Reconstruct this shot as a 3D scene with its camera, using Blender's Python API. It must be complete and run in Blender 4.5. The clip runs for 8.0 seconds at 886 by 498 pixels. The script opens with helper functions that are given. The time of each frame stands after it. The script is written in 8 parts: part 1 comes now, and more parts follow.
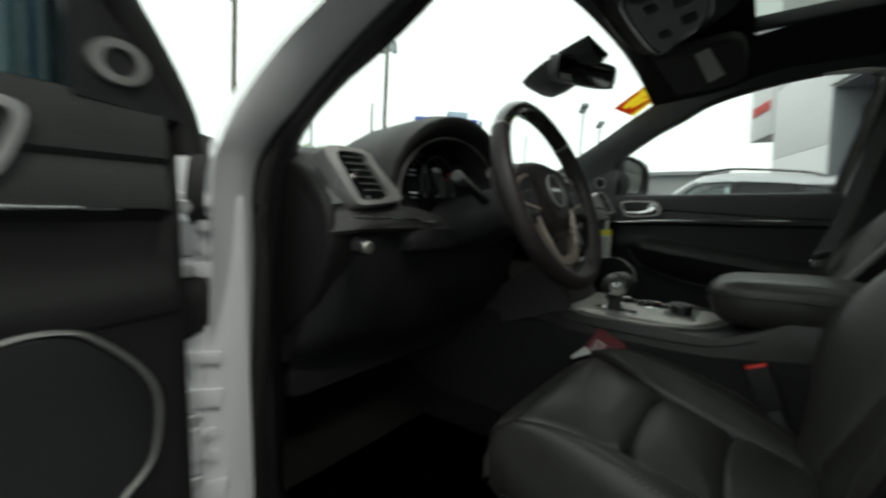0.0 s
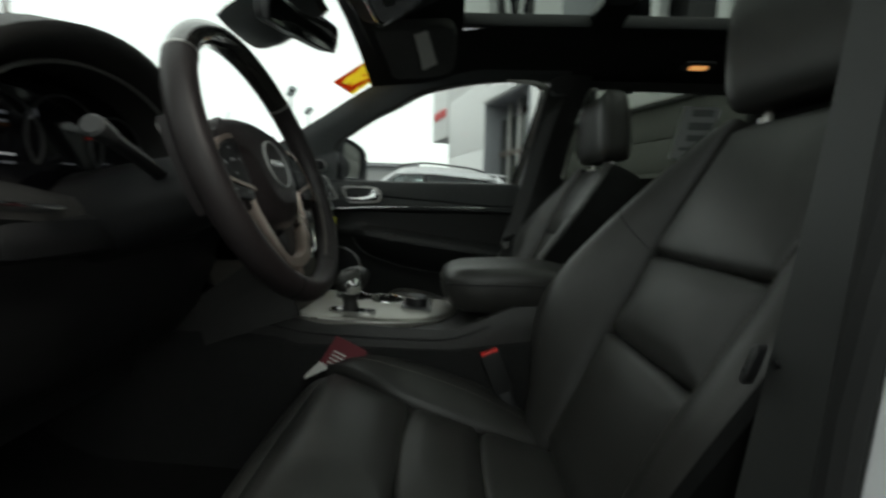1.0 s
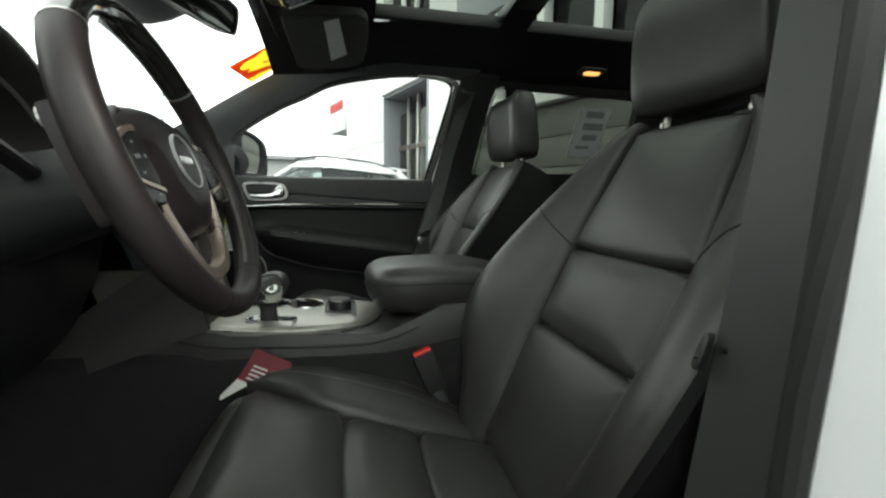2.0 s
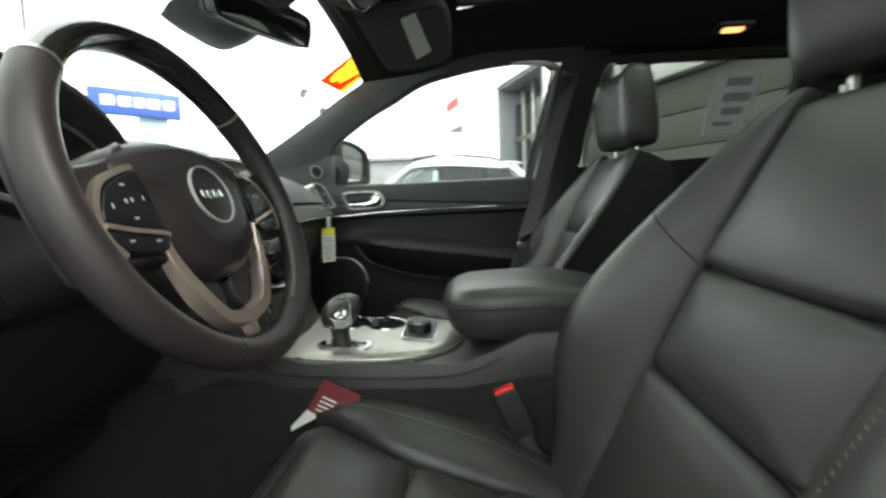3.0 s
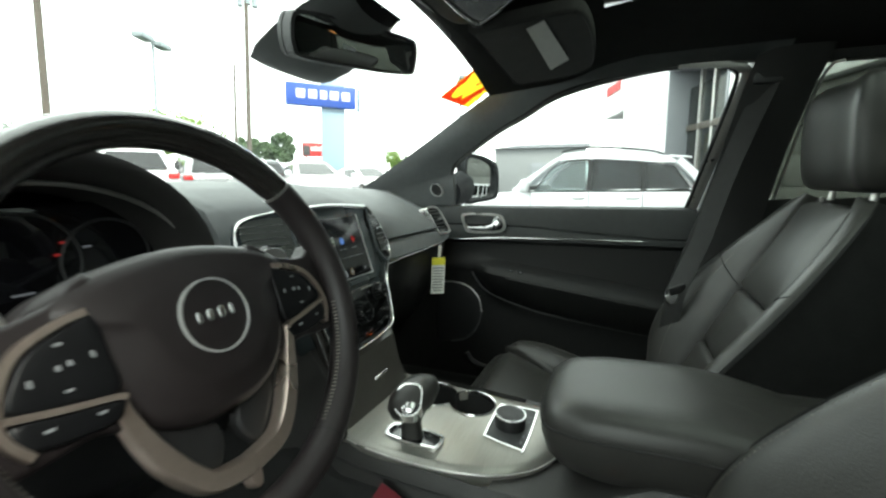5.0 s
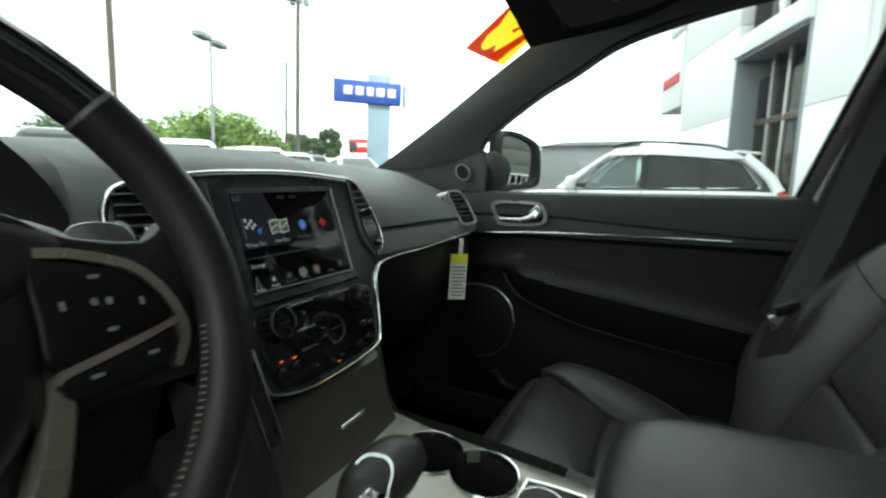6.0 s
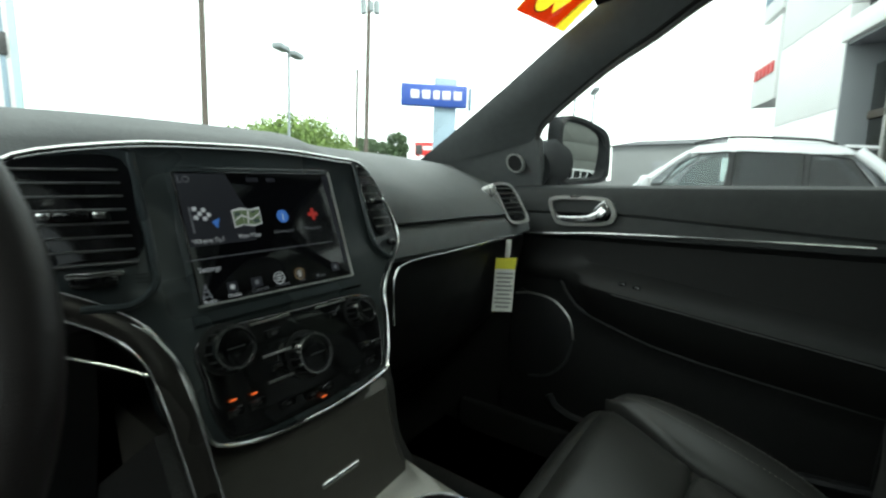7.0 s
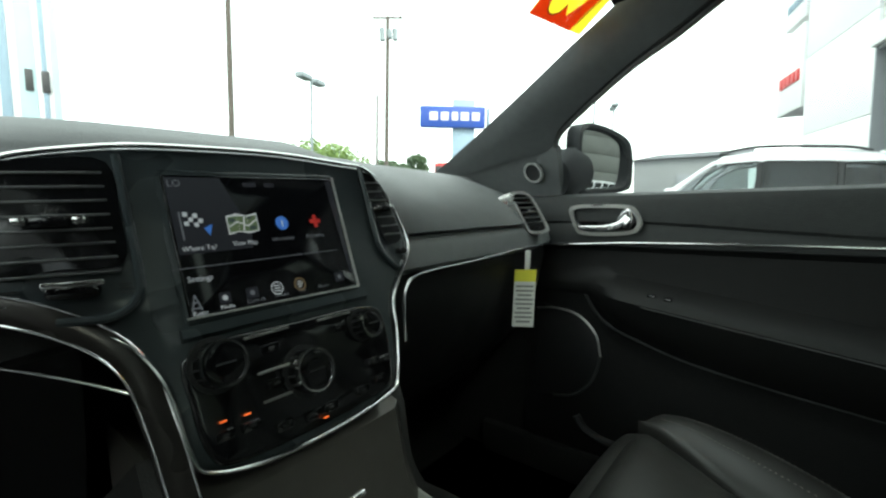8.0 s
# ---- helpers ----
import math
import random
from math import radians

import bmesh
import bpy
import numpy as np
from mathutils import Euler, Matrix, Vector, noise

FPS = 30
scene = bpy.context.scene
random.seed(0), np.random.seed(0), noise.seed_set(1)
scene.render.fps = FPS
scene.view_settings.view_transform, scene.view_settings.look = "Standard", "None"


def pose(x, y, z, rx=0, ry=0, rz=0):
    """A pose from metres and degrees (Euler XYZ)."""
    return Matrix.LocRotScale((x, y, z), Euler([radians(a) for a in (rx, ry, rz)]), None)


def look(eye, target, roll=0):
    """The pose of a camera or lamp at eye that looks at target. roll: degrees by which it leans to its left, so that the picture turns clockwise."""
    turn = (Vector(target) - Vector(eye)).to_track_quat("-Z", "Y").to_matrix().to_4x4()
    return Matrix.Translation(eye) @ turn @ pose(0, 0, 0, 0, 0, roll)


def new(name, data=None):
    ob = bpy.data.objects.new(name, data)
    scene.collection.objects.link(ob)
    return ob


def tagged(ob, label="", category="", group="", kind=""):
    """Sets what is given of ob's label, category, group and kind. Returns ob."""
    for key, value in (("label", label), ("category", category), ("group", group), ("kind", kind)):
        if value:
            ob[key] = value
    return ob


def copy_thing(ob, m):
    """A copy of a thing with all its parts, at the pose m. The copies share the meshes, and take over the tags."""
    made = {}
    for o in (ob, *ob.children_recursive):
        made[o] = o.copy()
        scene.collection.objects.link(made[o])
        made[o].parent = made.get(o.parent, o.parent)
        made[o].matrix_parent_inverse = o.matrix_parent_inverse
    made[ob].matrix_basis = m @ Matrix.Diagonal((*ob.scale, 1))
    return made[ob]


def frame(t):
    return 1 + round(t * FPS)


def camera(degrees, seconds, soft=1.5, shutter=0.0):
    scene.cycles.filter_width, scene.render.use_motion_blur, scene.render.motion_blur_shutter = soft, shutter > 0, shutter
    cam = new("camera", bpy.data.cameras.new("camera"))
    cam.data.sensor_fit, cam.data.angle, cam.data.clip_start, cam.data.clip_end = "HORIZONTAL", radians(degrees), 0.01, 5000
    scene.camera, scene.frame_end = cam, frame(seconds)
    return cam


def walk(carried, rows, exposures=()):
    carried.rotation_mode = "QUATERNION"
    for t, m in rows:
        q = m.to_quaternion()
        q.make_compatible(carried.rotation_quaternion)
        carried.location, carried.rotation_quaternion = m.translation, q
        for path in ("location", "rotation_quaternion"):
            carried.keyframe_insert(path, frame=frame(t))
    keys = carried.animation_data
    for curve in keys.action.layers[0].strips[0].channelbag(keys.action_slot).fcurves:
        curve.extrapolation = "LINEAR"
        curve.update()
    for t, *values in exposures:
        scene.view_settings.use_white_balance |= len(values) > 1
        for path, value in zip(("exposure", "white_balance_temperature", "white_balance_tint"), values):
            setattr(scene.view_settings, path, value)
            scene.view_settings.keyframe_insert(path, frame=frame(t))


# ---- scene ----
cam = camera(91.2, 8.0, soft=2.4, shutter=0.5)
PATH = [
    (0, (-1.198, 0.103, 1.041), (0.393, 1.301, 0.866), 0.3),
    (0.5, (-1.077, 0.124, 1.03), (0.787, 0.828, 0.857), 2.2),
    (1, (-0.997, 0.202, 1.036), (0.991, 0.214, 0.816), 1.3),
    (1.2, (-0.996, 0.224, 1.057), (0.979, 0.048, 0.795), 0.6),
    (2.3, (-0.95, 0.254, 1.038), (0.985, -0.194, 0.807), 0.9),
    (2.5, (-0.928, 0.236, 1.037), (1.024, -0.125, 0.788), -0.7),
    (3, (-0.853, 0.162, 1.073), (1.127, 0.276, 0.809), -2.7),
    (3.5, (-0.81, 0.097, 1.115), (1.112, 0.528, 0.765), -2.9),
    (4, (-0.779, 0.068, 1.159), (1.104, 0.632, 0.792), -2.3),
    (4.5, (-0.742, 0.085, 1.195), (1.095, 0.794, 0.845), -0.6),
    (4.7, (-0.714, 0.1, 1.205), (1.12, 0.832, 0.884), -0.6),
    (5.8, (-0.439, 0.154, 1.145), (1.343, 1.0, 0.814), -0.6),
    (6, (-0.394, 0.171, 1.145), (1.352, 1.093, 0.828), 0.2),
    (6.5, (-0.326, 0.174, 1.137), (1.376, 1.173, 0.811), 1.1),
    (7, (-0.242, 0.206, 1.121), (1.346, 1.374, 0.815), -0.1),
    (7.5, (-0.207, 0.209, 1.108), (1.368, 1.416, 0.882), -0.7),
    (8, (-0.21, 0.217, 1.103), (1.332, 1.472, 0.887), -1.6),
]
walk(cam, [(t, look(eye, target, roll)) for t, eye, target, roll in PATH], exposures=[(0, -0.30, 6700, 4), (0.6, -0.6, 6720, 5), (1.2, -0.2, 6780, 5), (2.3, 1.15, 6850, 7), (3.0, 1.40, 6800, 7), (4.7, 1.36, 6720, 3), (5.8, 0.6, 6480, 1), (6.5, 0.6, 6480, 1), (8.0, 0.8, 6480, 1)])

# ---- world and light: a white overcast sky ----
world = bpy.data.worlds.new("overcast_sky")
scene.world = world
world.use_nodes = True
_n, _l = world.node_tree.nodes, world.node_tree.links
_sky = _n.new("ShaderNodeTexSky")
_sky.sky_type = "NISHITA"
_sky.sun_disc = False
_sky.sun_elevation, _sky.sun_rotation = radians(42), radians(205)
_mix = _n.new("ShaderNodeMix")
_mix.data_type = "RGBA"
_mix.inputs[0].default_value = 0.86
_mix.inputs[7].default_value = (11.6, 12.6, 12.35, 1)
_l.new(_sky.outputs[0], _mix.inputs[6])
_l.new(_mix.outputs[2], _n["Background"].inputs[0])
_n["Background"].inputs[1].default_value = 0.15
_sun = bpy.data.lights.new("sun", "SUN")
_sun.energy, _sun.angle, _sun.color = 1.8, radians(15), (1.0, 0.96, 0.9)
new("sun", _sun).matrix_world = look((-13, -28, 28), (0, 0, 0))

# ---- materials ----
def mat(name, col, rough=0.5, metal=0.0, scale=40.0, var=0.15, bump=0.0, bscale=None, coat=0.0, spec=0.5, rvar=0.1, emit=None, power=0.0, piece=0.0, stretch=None):
    m = bpy.data.materials.new(name)
    m.use_nodes = True
    nt = m.node_tree
    b = nt.nodes["Principled BSDF"]
    b.inputs["Roughness"].default_value, b.inputs["Metallic"].default_value = rough, metal
    b.inputs["Coat Weight"].default_value, b.inputs["Specular IOR Level"].default_value = coat, spec
    b.inputs["Coat Roughness"].default_value = 0.05
    b.inputs["Base Color"].default_value = (*col, 1)
    if emit:
        b.inputs["Emission Color"].default_value, b.inputs["Emission Strength"].default_value = (*emit, 1), power
    if var or bump or rvar:
        tc = nt.nodes.new("ShaderNodeTexCoord")
        mp = nt.nodes.new("ShaderNodeMapping")
        nt.links.new(tc.outputs["Object"], mp.inputs[0])
        if stretch:
            mp.inputs["Scale"].default_value = stretch
        big, fine = nt.nodes.new("ShaderNodeTexNoise"), nt.nodes.new("ShaderNodeTexNoise")
        big.inputs["Scale"].default_value, fine.inputs["Scale"].default_value = scale * 0.12, scale
        fine.inputs["Detail"].default_value = 6
        add = nt.nodes.new("ShaderNodeMath")
        for t in (big, fine):
            nt.links.new(mp.outputs[0], t.inputs["Vector"])
        nt.links.new(big.outputs[0], add.inputs[0])
        nt.links.new(fine.outputs[0], add.inputs[1])
        if var:
            mr = nt.nodes.new("ShaderNodeMapRange")
            mr.inputs[1].default_value, mr.inputs[2].default_value = 0.6, 1.4
            mr.inputs[3].default_value, mr.inputs[4].default_value = 1 - var, 1 + var
            nt.links.new(add.outputs[0], mr.inputs[0])
            mul = nt.nodes.new("ShaderNodeVectorMath")
            mul.operation = "SCALE"
            mul.inputs[0].default_value = col
            nt.links.new(mr.outputs[0], mul.inputs["Scale"])
            if piece:
                oi = nt.nodes.new("ShaderNodeObjectInfo")
                mr2 = nt.nodes.new("ShaderNodeMapRange")
                mr2.inputs[3].default_value, mr2.inputs[4].default_value = 1 - piece, 1 + piece
                nt.links.new(oi.outputs["Random"], mr2.inputs[0])
                m2 = nt.nodes.new("ShaderNodeVectorMath")
                m2.operation = "SCALE"
                nt.links.new(mul.outputs[0], m2.inputs[0])
                nt.links.new(mr2.outputs[0], m2.inputs["Scale"])
                mul = m2
            nt.links.new(mul.outputs[0], b.inputs["Base Color"])
        if rvar:
            rr = nt.nodes.new("ShaderNodeMapRange")
            rr.inputs[1].default_value, rr.inputs[2].default_value = 0.3, 0.7
            rr.inputs[3].default_value, rr.inputs[4].default_value = max(0, rough - rvar), min(1, rough + rvar)
            nt.links.new(big.outputs[0], rr.inputs[0])
            nt.links.new(rr.outputs[0], b.inputs["Roughness"])
        if bump:
            vt = nt.nodes.new("ShaderNodeTexVoronoi")
            vt.inputs["Scale"].default_value = bscale or scale * 4
            nt.links.new(mp.outputs[0], vt.inputs["Vector"])
            bp = nt.nodes.new("ShaderNodeBump")
            bp.inputs["Strength"].default_value, bp.inputs["Distance"].default_value = bump, 0.001
            nt.links.new(vt.outputs["Distance"], bp.inputs["Height"])
            nt.links.new(bp.outputs[0], b.inputs["Normal"])
    return m


def glass(name, tint=(0.95, 0.97, 0.96), gloss=1.0):
    m = bpy.data.materials.new(name)
    m.use_nodes = True
    nt = m.node_tree
    nt.nodes.remove(nt.nodes["Principled BSDF"])
    out = nt.nodes["Material Output"]
    tr, gl, mx, fr = (nt.nodes.new(k) for k in ("ShaderNodeBsdfTransparent", "ShaderNodeBsdfGlossy", "ShaderNodeMixShader", "ShaderNodeLayerWeight"))
    tr.inputs[0].default_value = (*tint, 1)
    gl.inputs["Roughness"].default_value = 0.02
    gl.inputs[0].default_value = (gloss, gloss, gloss, 1)
    power, lift = nt.nodes.new("ShaderNodeMath"), nt.nodes.new("ShaderNodeMath")
    power.operation, lift.operation = "POWER", "MULTIPLY_ADD"
    power.inputs[1].default_value = 5.0
    lift.inputs[1].default_value, lift.inputs[2].default_value = 0.5, 0.03
    nt.links.new(fr.outputs["Facing"], power.inputs[0])
    nt.links.new(power.outputs[0], lift.inputs[0])
    nt.links.new(lift.outputs[0], mx.inputs[0])
    nt.links.new(tr.outputs[0], mx.inputs[1])
    nt.links.new(gl.outputs[0], mx.inputs[2])
    nt.links.new(mx.outputs[0], out.inputs[0])
    return m


LEATHER = mat("black_leather", (0.032, 0.031, 0.029), 0.36, spec=0.42, scale=30, var=0.18, bump=0.18, bscale=520, rvar=0.07)
LEATHER_C = mat("perforated_leather", (0.034, 0.033, 0.031), 0.38, spec=0.42, scale=60, var=0.12, bump=0.22, bscale=700, rvar=0.06)
LEATHER_W = mat("wheel_leather", (0.022, 0.0175, 0.0182), 0.42, spec=0.38, scale=60, var=0.15, bump=0.12, bscale=900, rvar=0.08)
# black vinyl, its colour raised for the windscreen light and sheen on it
VINYL_LIT = mat("dash_vinyl", (0.125, 0.131, 0.132), 0.55, spec=0.35, scale=60, var=0.12, bump=0.5, bscale=620, rvar=0.05)
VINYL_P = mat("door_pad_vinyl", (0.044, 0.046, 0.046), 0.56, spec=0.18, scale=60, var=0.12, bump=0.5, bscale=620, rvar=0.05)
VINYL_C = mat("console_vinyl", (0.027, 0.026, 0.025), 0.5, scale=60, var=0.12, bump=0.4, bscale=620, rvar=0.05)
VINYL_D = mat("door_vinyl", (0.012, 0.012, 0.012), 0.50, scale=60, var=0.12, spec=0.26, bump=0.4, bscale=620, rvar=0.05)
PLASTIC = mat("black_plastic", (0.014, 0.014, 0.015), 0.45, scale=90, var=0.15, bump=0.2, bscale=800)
PLASTIC_G = mat("grey_plastic", (0.045, 0.046, 0.047), 0.5, scale=90, var=0.1, bump=0.2, bscale=800)
STACK = mat("satin_stack_plastic", (0.034, 0.043, 0.047), 0.27, scale=90, var=0.1, rvar=0.05, coat=0.25)
PIANO = mat("piano_black", (0.006, 0.006, 0.007), 0.09, scale=20, var=0.1, rvar=0.03, coat=0.4)
WOOD = mat("dark_glossy_rim_wood", (0.022, 0.020, 0.018), 0.15, scale=18, var=0.22, rvar=0.05, coat=0.8, stretch=(1.5, 4, 4))
BRONZE = mat("bronze_trim", (0.56, 0.46, 0.40), 0.30, 0.85, scale=120, var=0.08, rvar=0.05)
CHROME = mat("chrome", (0.72, 0.72, 0.72), 0.10, 1.0, scale=30, var=0.04, rvar=0.04)
CHROME_S = mat("soft_chrome", (0.78, 0.78, 0.77), 0.22, 1.0, scale=30, var=0.04, rvar=0.04)
BAND = mat("dark_bronze_band", (0.050, 0.045, 0.042), 0.28, 0.5, scale=60, var=0.1, rvar=0.05)
SATIN = mat("satin_silver", (0.52, 0.51, 0.49), 0.32, 0.85, scale=160, var=0.06, rvar=0.06)
SWITCH = mat("black_switch_plastic", (0.007, 0.007, 0.008), 0.36, scale=90, var=0.15, spec=0.3)
MARK = mat("pale_switch_print", (0.26, 0.27, 0.28), 0.5, scale=90, var=0.05)
# chrome trim whose bright reflection is put into a pale, less metallic colour
SILVER_P = mat("silver_painted_trim", (0.50, 0.50, 0.49), 0.35, 0.25, scale=90, var=0.06, rvar=0.05)
PLATE = mat("brushed_console_plate", (0.33, 0.32, 0.29), 0.36, 0.65, scale=60, var=0.1, rvar=0.06, stretch=(1, 14, 1))
STACKSIDE = mat("dark_bronze_stack_side", (0.095, 0.088, 0.079), 0.36, 0.4, scale=60, var=0.1, rvar=0.06)
CARPET = mat("black_carpet", (0.010, 0.010, 0.010), 0.95, scale=300, var=0.4, bump=0.8, bscale=900, rvar=0)
VISOR = mat("dark_grey_visor_cloth", (0.050, 0.051, 0.048), 0.85, scale=300, var=0.15, bump=0.3, bscale=900, rvar=0)
CLOTH = mat("black_headliner_cloth", (0.022, 0.022, 0.022), 0.92, scale=300, var=0.2, bump=0.4, bscale=900, rvar=0)
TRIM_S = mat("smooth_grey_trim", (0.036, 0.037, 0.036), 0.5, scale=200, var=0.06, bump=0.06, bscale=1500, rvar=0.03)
TRIM_SHADED = mat("dark_pillar_trim", (0.020, 0.020, 0.020), 0.55, scale=200, var=0.06, bump=0.06, bscale=1500, rvar=0.03)
COVER = mat("black_velour_cover", (0.011, 0.011, 0.011), 0.95, scale=300, var=0.2, spec=0.08, rvar=0)
POD = mat("pale_grey_pod_plastic", (0.11, 0.115, 0.115), 0.5, scale=90, var=0.08)
RUBBER = mat("black_rubber", (0.010, 0.010, 0.010), 0.7, scale=80, var=0.2)
BELT = mat("woven_belt", (0.020, 0.020, 0.020), 0.7, scale=400, var=0.25, bump=0.5, bscale=1500)
RED = mat("red_plastic", (0.75, 0.03, 0.025), 0.4, scale=60, var=0.06)
CUP_GLOW = mat("red_cup_mat", (0.45, 0.03, 0.03), 0.6, scale=60, var=0.1)
WHITE = mat("white_car_paint", (0.78, 0.78, 0.80), 0.16, scale=6, var=0.03, rvar=0.03, coat=0.7)
THREAD = mat("pale_stitching", (0.22, 0.205, 0.18), 0.7, scale=300, var=0.2)
PAPER = mat("white_paper", (0.72, 0.72, 0.69), 0.7, scale=50, var=0.05)
PRINT = mat("grey_print", (0.22, 0.22, 0.22), 0.7, scale=50, var=0.05)
YELLOW = mat("yellow_print", (0.75, 0.70, 0.05), 0.6, scale=50, var=0.05)
MAROON = mat("maroon_card", (0.16, 0.018, 0.028), 0.45, scale=50, var=0.08)
STICK_Y = mat("yellow_decal", (0.92, 0.62, 0.03), 0.45, scale=50, var=0.05)
STICK_R = mat("red_decal", (0.70, 0.05, 0.02), 0.45, scale=50, var=0.05)


def let_light_through(m, share=0.65):
    """A thin printed film: part of the light passes and glows in its colour."""
    nt = m.node_tree
    b, out = nt.nodes["Principled BSDF"], nt.nodes["Material Output"]
    tl, mx = nt.nodes.new("ShaderNodeBsdfTranslucent"), nt.nodes.new("ShaderNodeMixShader")
    tl.inputs[0].default_value = b.inputs["Base Color"].default_value[:]
    mx.inputs[0].default_value = share
    nt.links.new(b.outputs[0], mx.inputs[1])
    nt.links.new(tl.outputs[0], mx.inputs[2])
    nt.links.new(mx.outputs[0], out.inputs[0])


for _m in (STICK_Y, STICK_R):
    let_light_through(_m)
GLASS = glass("clear_glass", (0.975, 0.985, 0.98))
GLASS_D = glass("door_glass", (0.97, 0.98, 0.975))
GLASS_R = glass("tinted_glass", (0.54, 0.56, 0.53))
GLASS_S = glass("sunroof_glass", (0.42, 0.45, 0.42))
GLASS_X = glass("parked_car_glass", (0.10, 0.11, 0.12))
GLASS_W = glass("dark_door_window", (0.20, 0.24, 0.25))
MIRROR = mat("mirror_silver", (0.82, 0.84, 0.84), 0.015, 1.0, var=0, rvar=0)
LIT_W = mat("lit_white", (0.5, 0.5, 0.5), 0.5, var=0, rvar=0, emit=(0.85, 0.9, 1.0), power=0.13)
LIT_D = mat("dim_lit_grey", (0.05, 0.05, 0.05), 0.4, var=0, rvar=0, emit=(0.6, 0.65, 0.75), power=0.07)
LIT_P = mat("dim_lit_slate", (0.02, 0.02, 0.025), 0.2, var=0, rvar=0, emit=(0.30, 0.32, 0.40), power=0.014)
LIT_B = mat("lit_blue", (0.05, 0.1, 0.3), 0.5, var=0, rvar=0, emit=(0.06, 0.25, 0.85), power=0.20)
LIT_R = mat("lit_red", (0.3, 0.02, 0.02), 0.5, var=0, rvar=0, emit=(0.75, 0.04, 0.03), power=0.13)
LIT_G = mat("lit_green", (0.05, 0.1, 0.04), 0.5, var=0, rvar=0, emit=(0.30, 0.36, 0.18), power=0.11)
LIT_A = mat("lit_amber_grey", (0.1, 0.08, 0.05), 0.5, var=0, rvar=0, emit=(0.9, 0.6, 0.3), power=0.09)
LIT_K = mat("dark_map_print", (0.02, 0.03, 0.03), 0.5, var=0, rvar=0, emit=(0.10, 0.22, 0.22), power=0.06)
LIT_O = mat("lit_orange", (0.4, 0.1, 0.03), 0.5, var=0, rvar=0, emit=(1.0, 0.16, 0.03), power=0.6)
LIT_DOME = mat("lit_dome_lens", (0.6, 0.5, 0.4), 0.5, var=0, rvar=0, emit=(1.0, 0.45, 0.14), power=0.9)
SCREEN = mat("screen_glass", (0.006, 0.006, 0.008), 0.07, var=0, rvar=0.02, coat=0.3)


# ---- mesh helpers ----
def V(*a):
    return Vector(a)


def link_mesh(name, bm, material, smooth=32):
    me = bpy.data.meshes.new(name)
    bmesh.ops.recalc_face_normals(bm, faces=bm.faces)
    bm.to_mesh(me)
    bm.free()
    me.materials.append(material)
    if smooth:
        me.polygons.foreach_set("use_smooth", [True] * len(me.polygons))
        me.set_sharp_from_angle(angle=radians(smooth))
    return new(name, me)


ORIGIN = {}


def thing(name, base, label="", category="", group="", kind=""):
    ob = new(name)
    ob.empty_display_size = 0.05
    ob.location = base
    ORIGIN[ob] = Matrix.Translation(base)
    return tagged(ob, label, category, group, kind)


def part(name, bm, material, parent, label="", smooth=32, shadow=True):
    ob = link_mesh(name, bm, material, smooth)
    ob.parent = parent
    if parent in ORIGIN:
        ob.matrix_parent_inverse = ORIGIN[parent].inverted()
    if label:
        ob["label"] = label
    ob.visible_shadow = shadow
    return ob


def solo(name, bm, material, label, category, group="", kind="", smooth=32):
    return tagged(link_mesh(name, bm, material, smooth), label, category, group, kind)


def merge(*bms):
    out = bms[0]
    for b in bms[1:]:
        me = bpy.data.meshes.new("tmp")
        b.to_mesh(me)
        b.free()
        out.from_mesh(me)
        bpy.data.meshes.remove(me)
    return out


def moved(bm, m):
    bmesh.ops.transform(bm, matrix=m, verts=bm.verts)
    return bm


def box(c, s, bev=0.0, seg=2, m=None):
    bm = bmesh.new()
    bmesh.ops.create_cube(bm, size=1, matrix=Matrix.Diagonal((*s, 1)))
    if bev:
        bmesh.ops.bevel(bm, geom=bm.edges[:], offset=min(bev, min(s) * 0.49), segments=seg, affect="EDGES", profile=0.5)
    if m is not None:
        moved(bm, m)
    return moved(bm, Matrix.Translation(c))


def cyl(a, b, r, r2=None, n=20, bev=0.0):
    a, b = Vector(a), Vector(b)
    r2 = r if r2 is None else r2
    bm = bmesh.new()
    q = (b - a).to_track_quat("Z", "Y").to_matrix().to_4x4()
    L = (b - a).length
    prof = [(r, 0), (r2, L)]
    if bev:
        prof = [(r - bev, 0), (r, bev), (r2, L - bev), (r2 - bev, L)]
    rings = [[Matrix.Translation(a) @ q @ V(p * math.cos(2 * math.pi * k / n), p * math.sin(2 * math.pi * k / n), h) for k in range(n)] for p, h in prof]
    return loft(rings, bm=bm)


def loft(rings, closed=True, caps=True, loop=False, bm=None):
    """Skin between rings of points. closed: each ring is a loop; loop: the last ring joins the first."""
    bm = bm or bmesh.new()
    vs = [[bm.verts.new(p) for p in r] for r in rings]
    n = len(rings[0])
    pairs = list(zip(vs, vs[1:])) + ([(vs[-1], vs[0])] if loop else [])
    for a, b in pairs:
        for k in range(n if closed else n - 1):
            j = (k + 1) % n
            try:
                bm.faces.new((a[k], a[j], b[j], b[k]))
            except ValueError:
                pass
    if caps and closed and not loop:
        bm.faces.new(vs[0][::-1])
        bm.faces.new(vs[-1])
    return bm


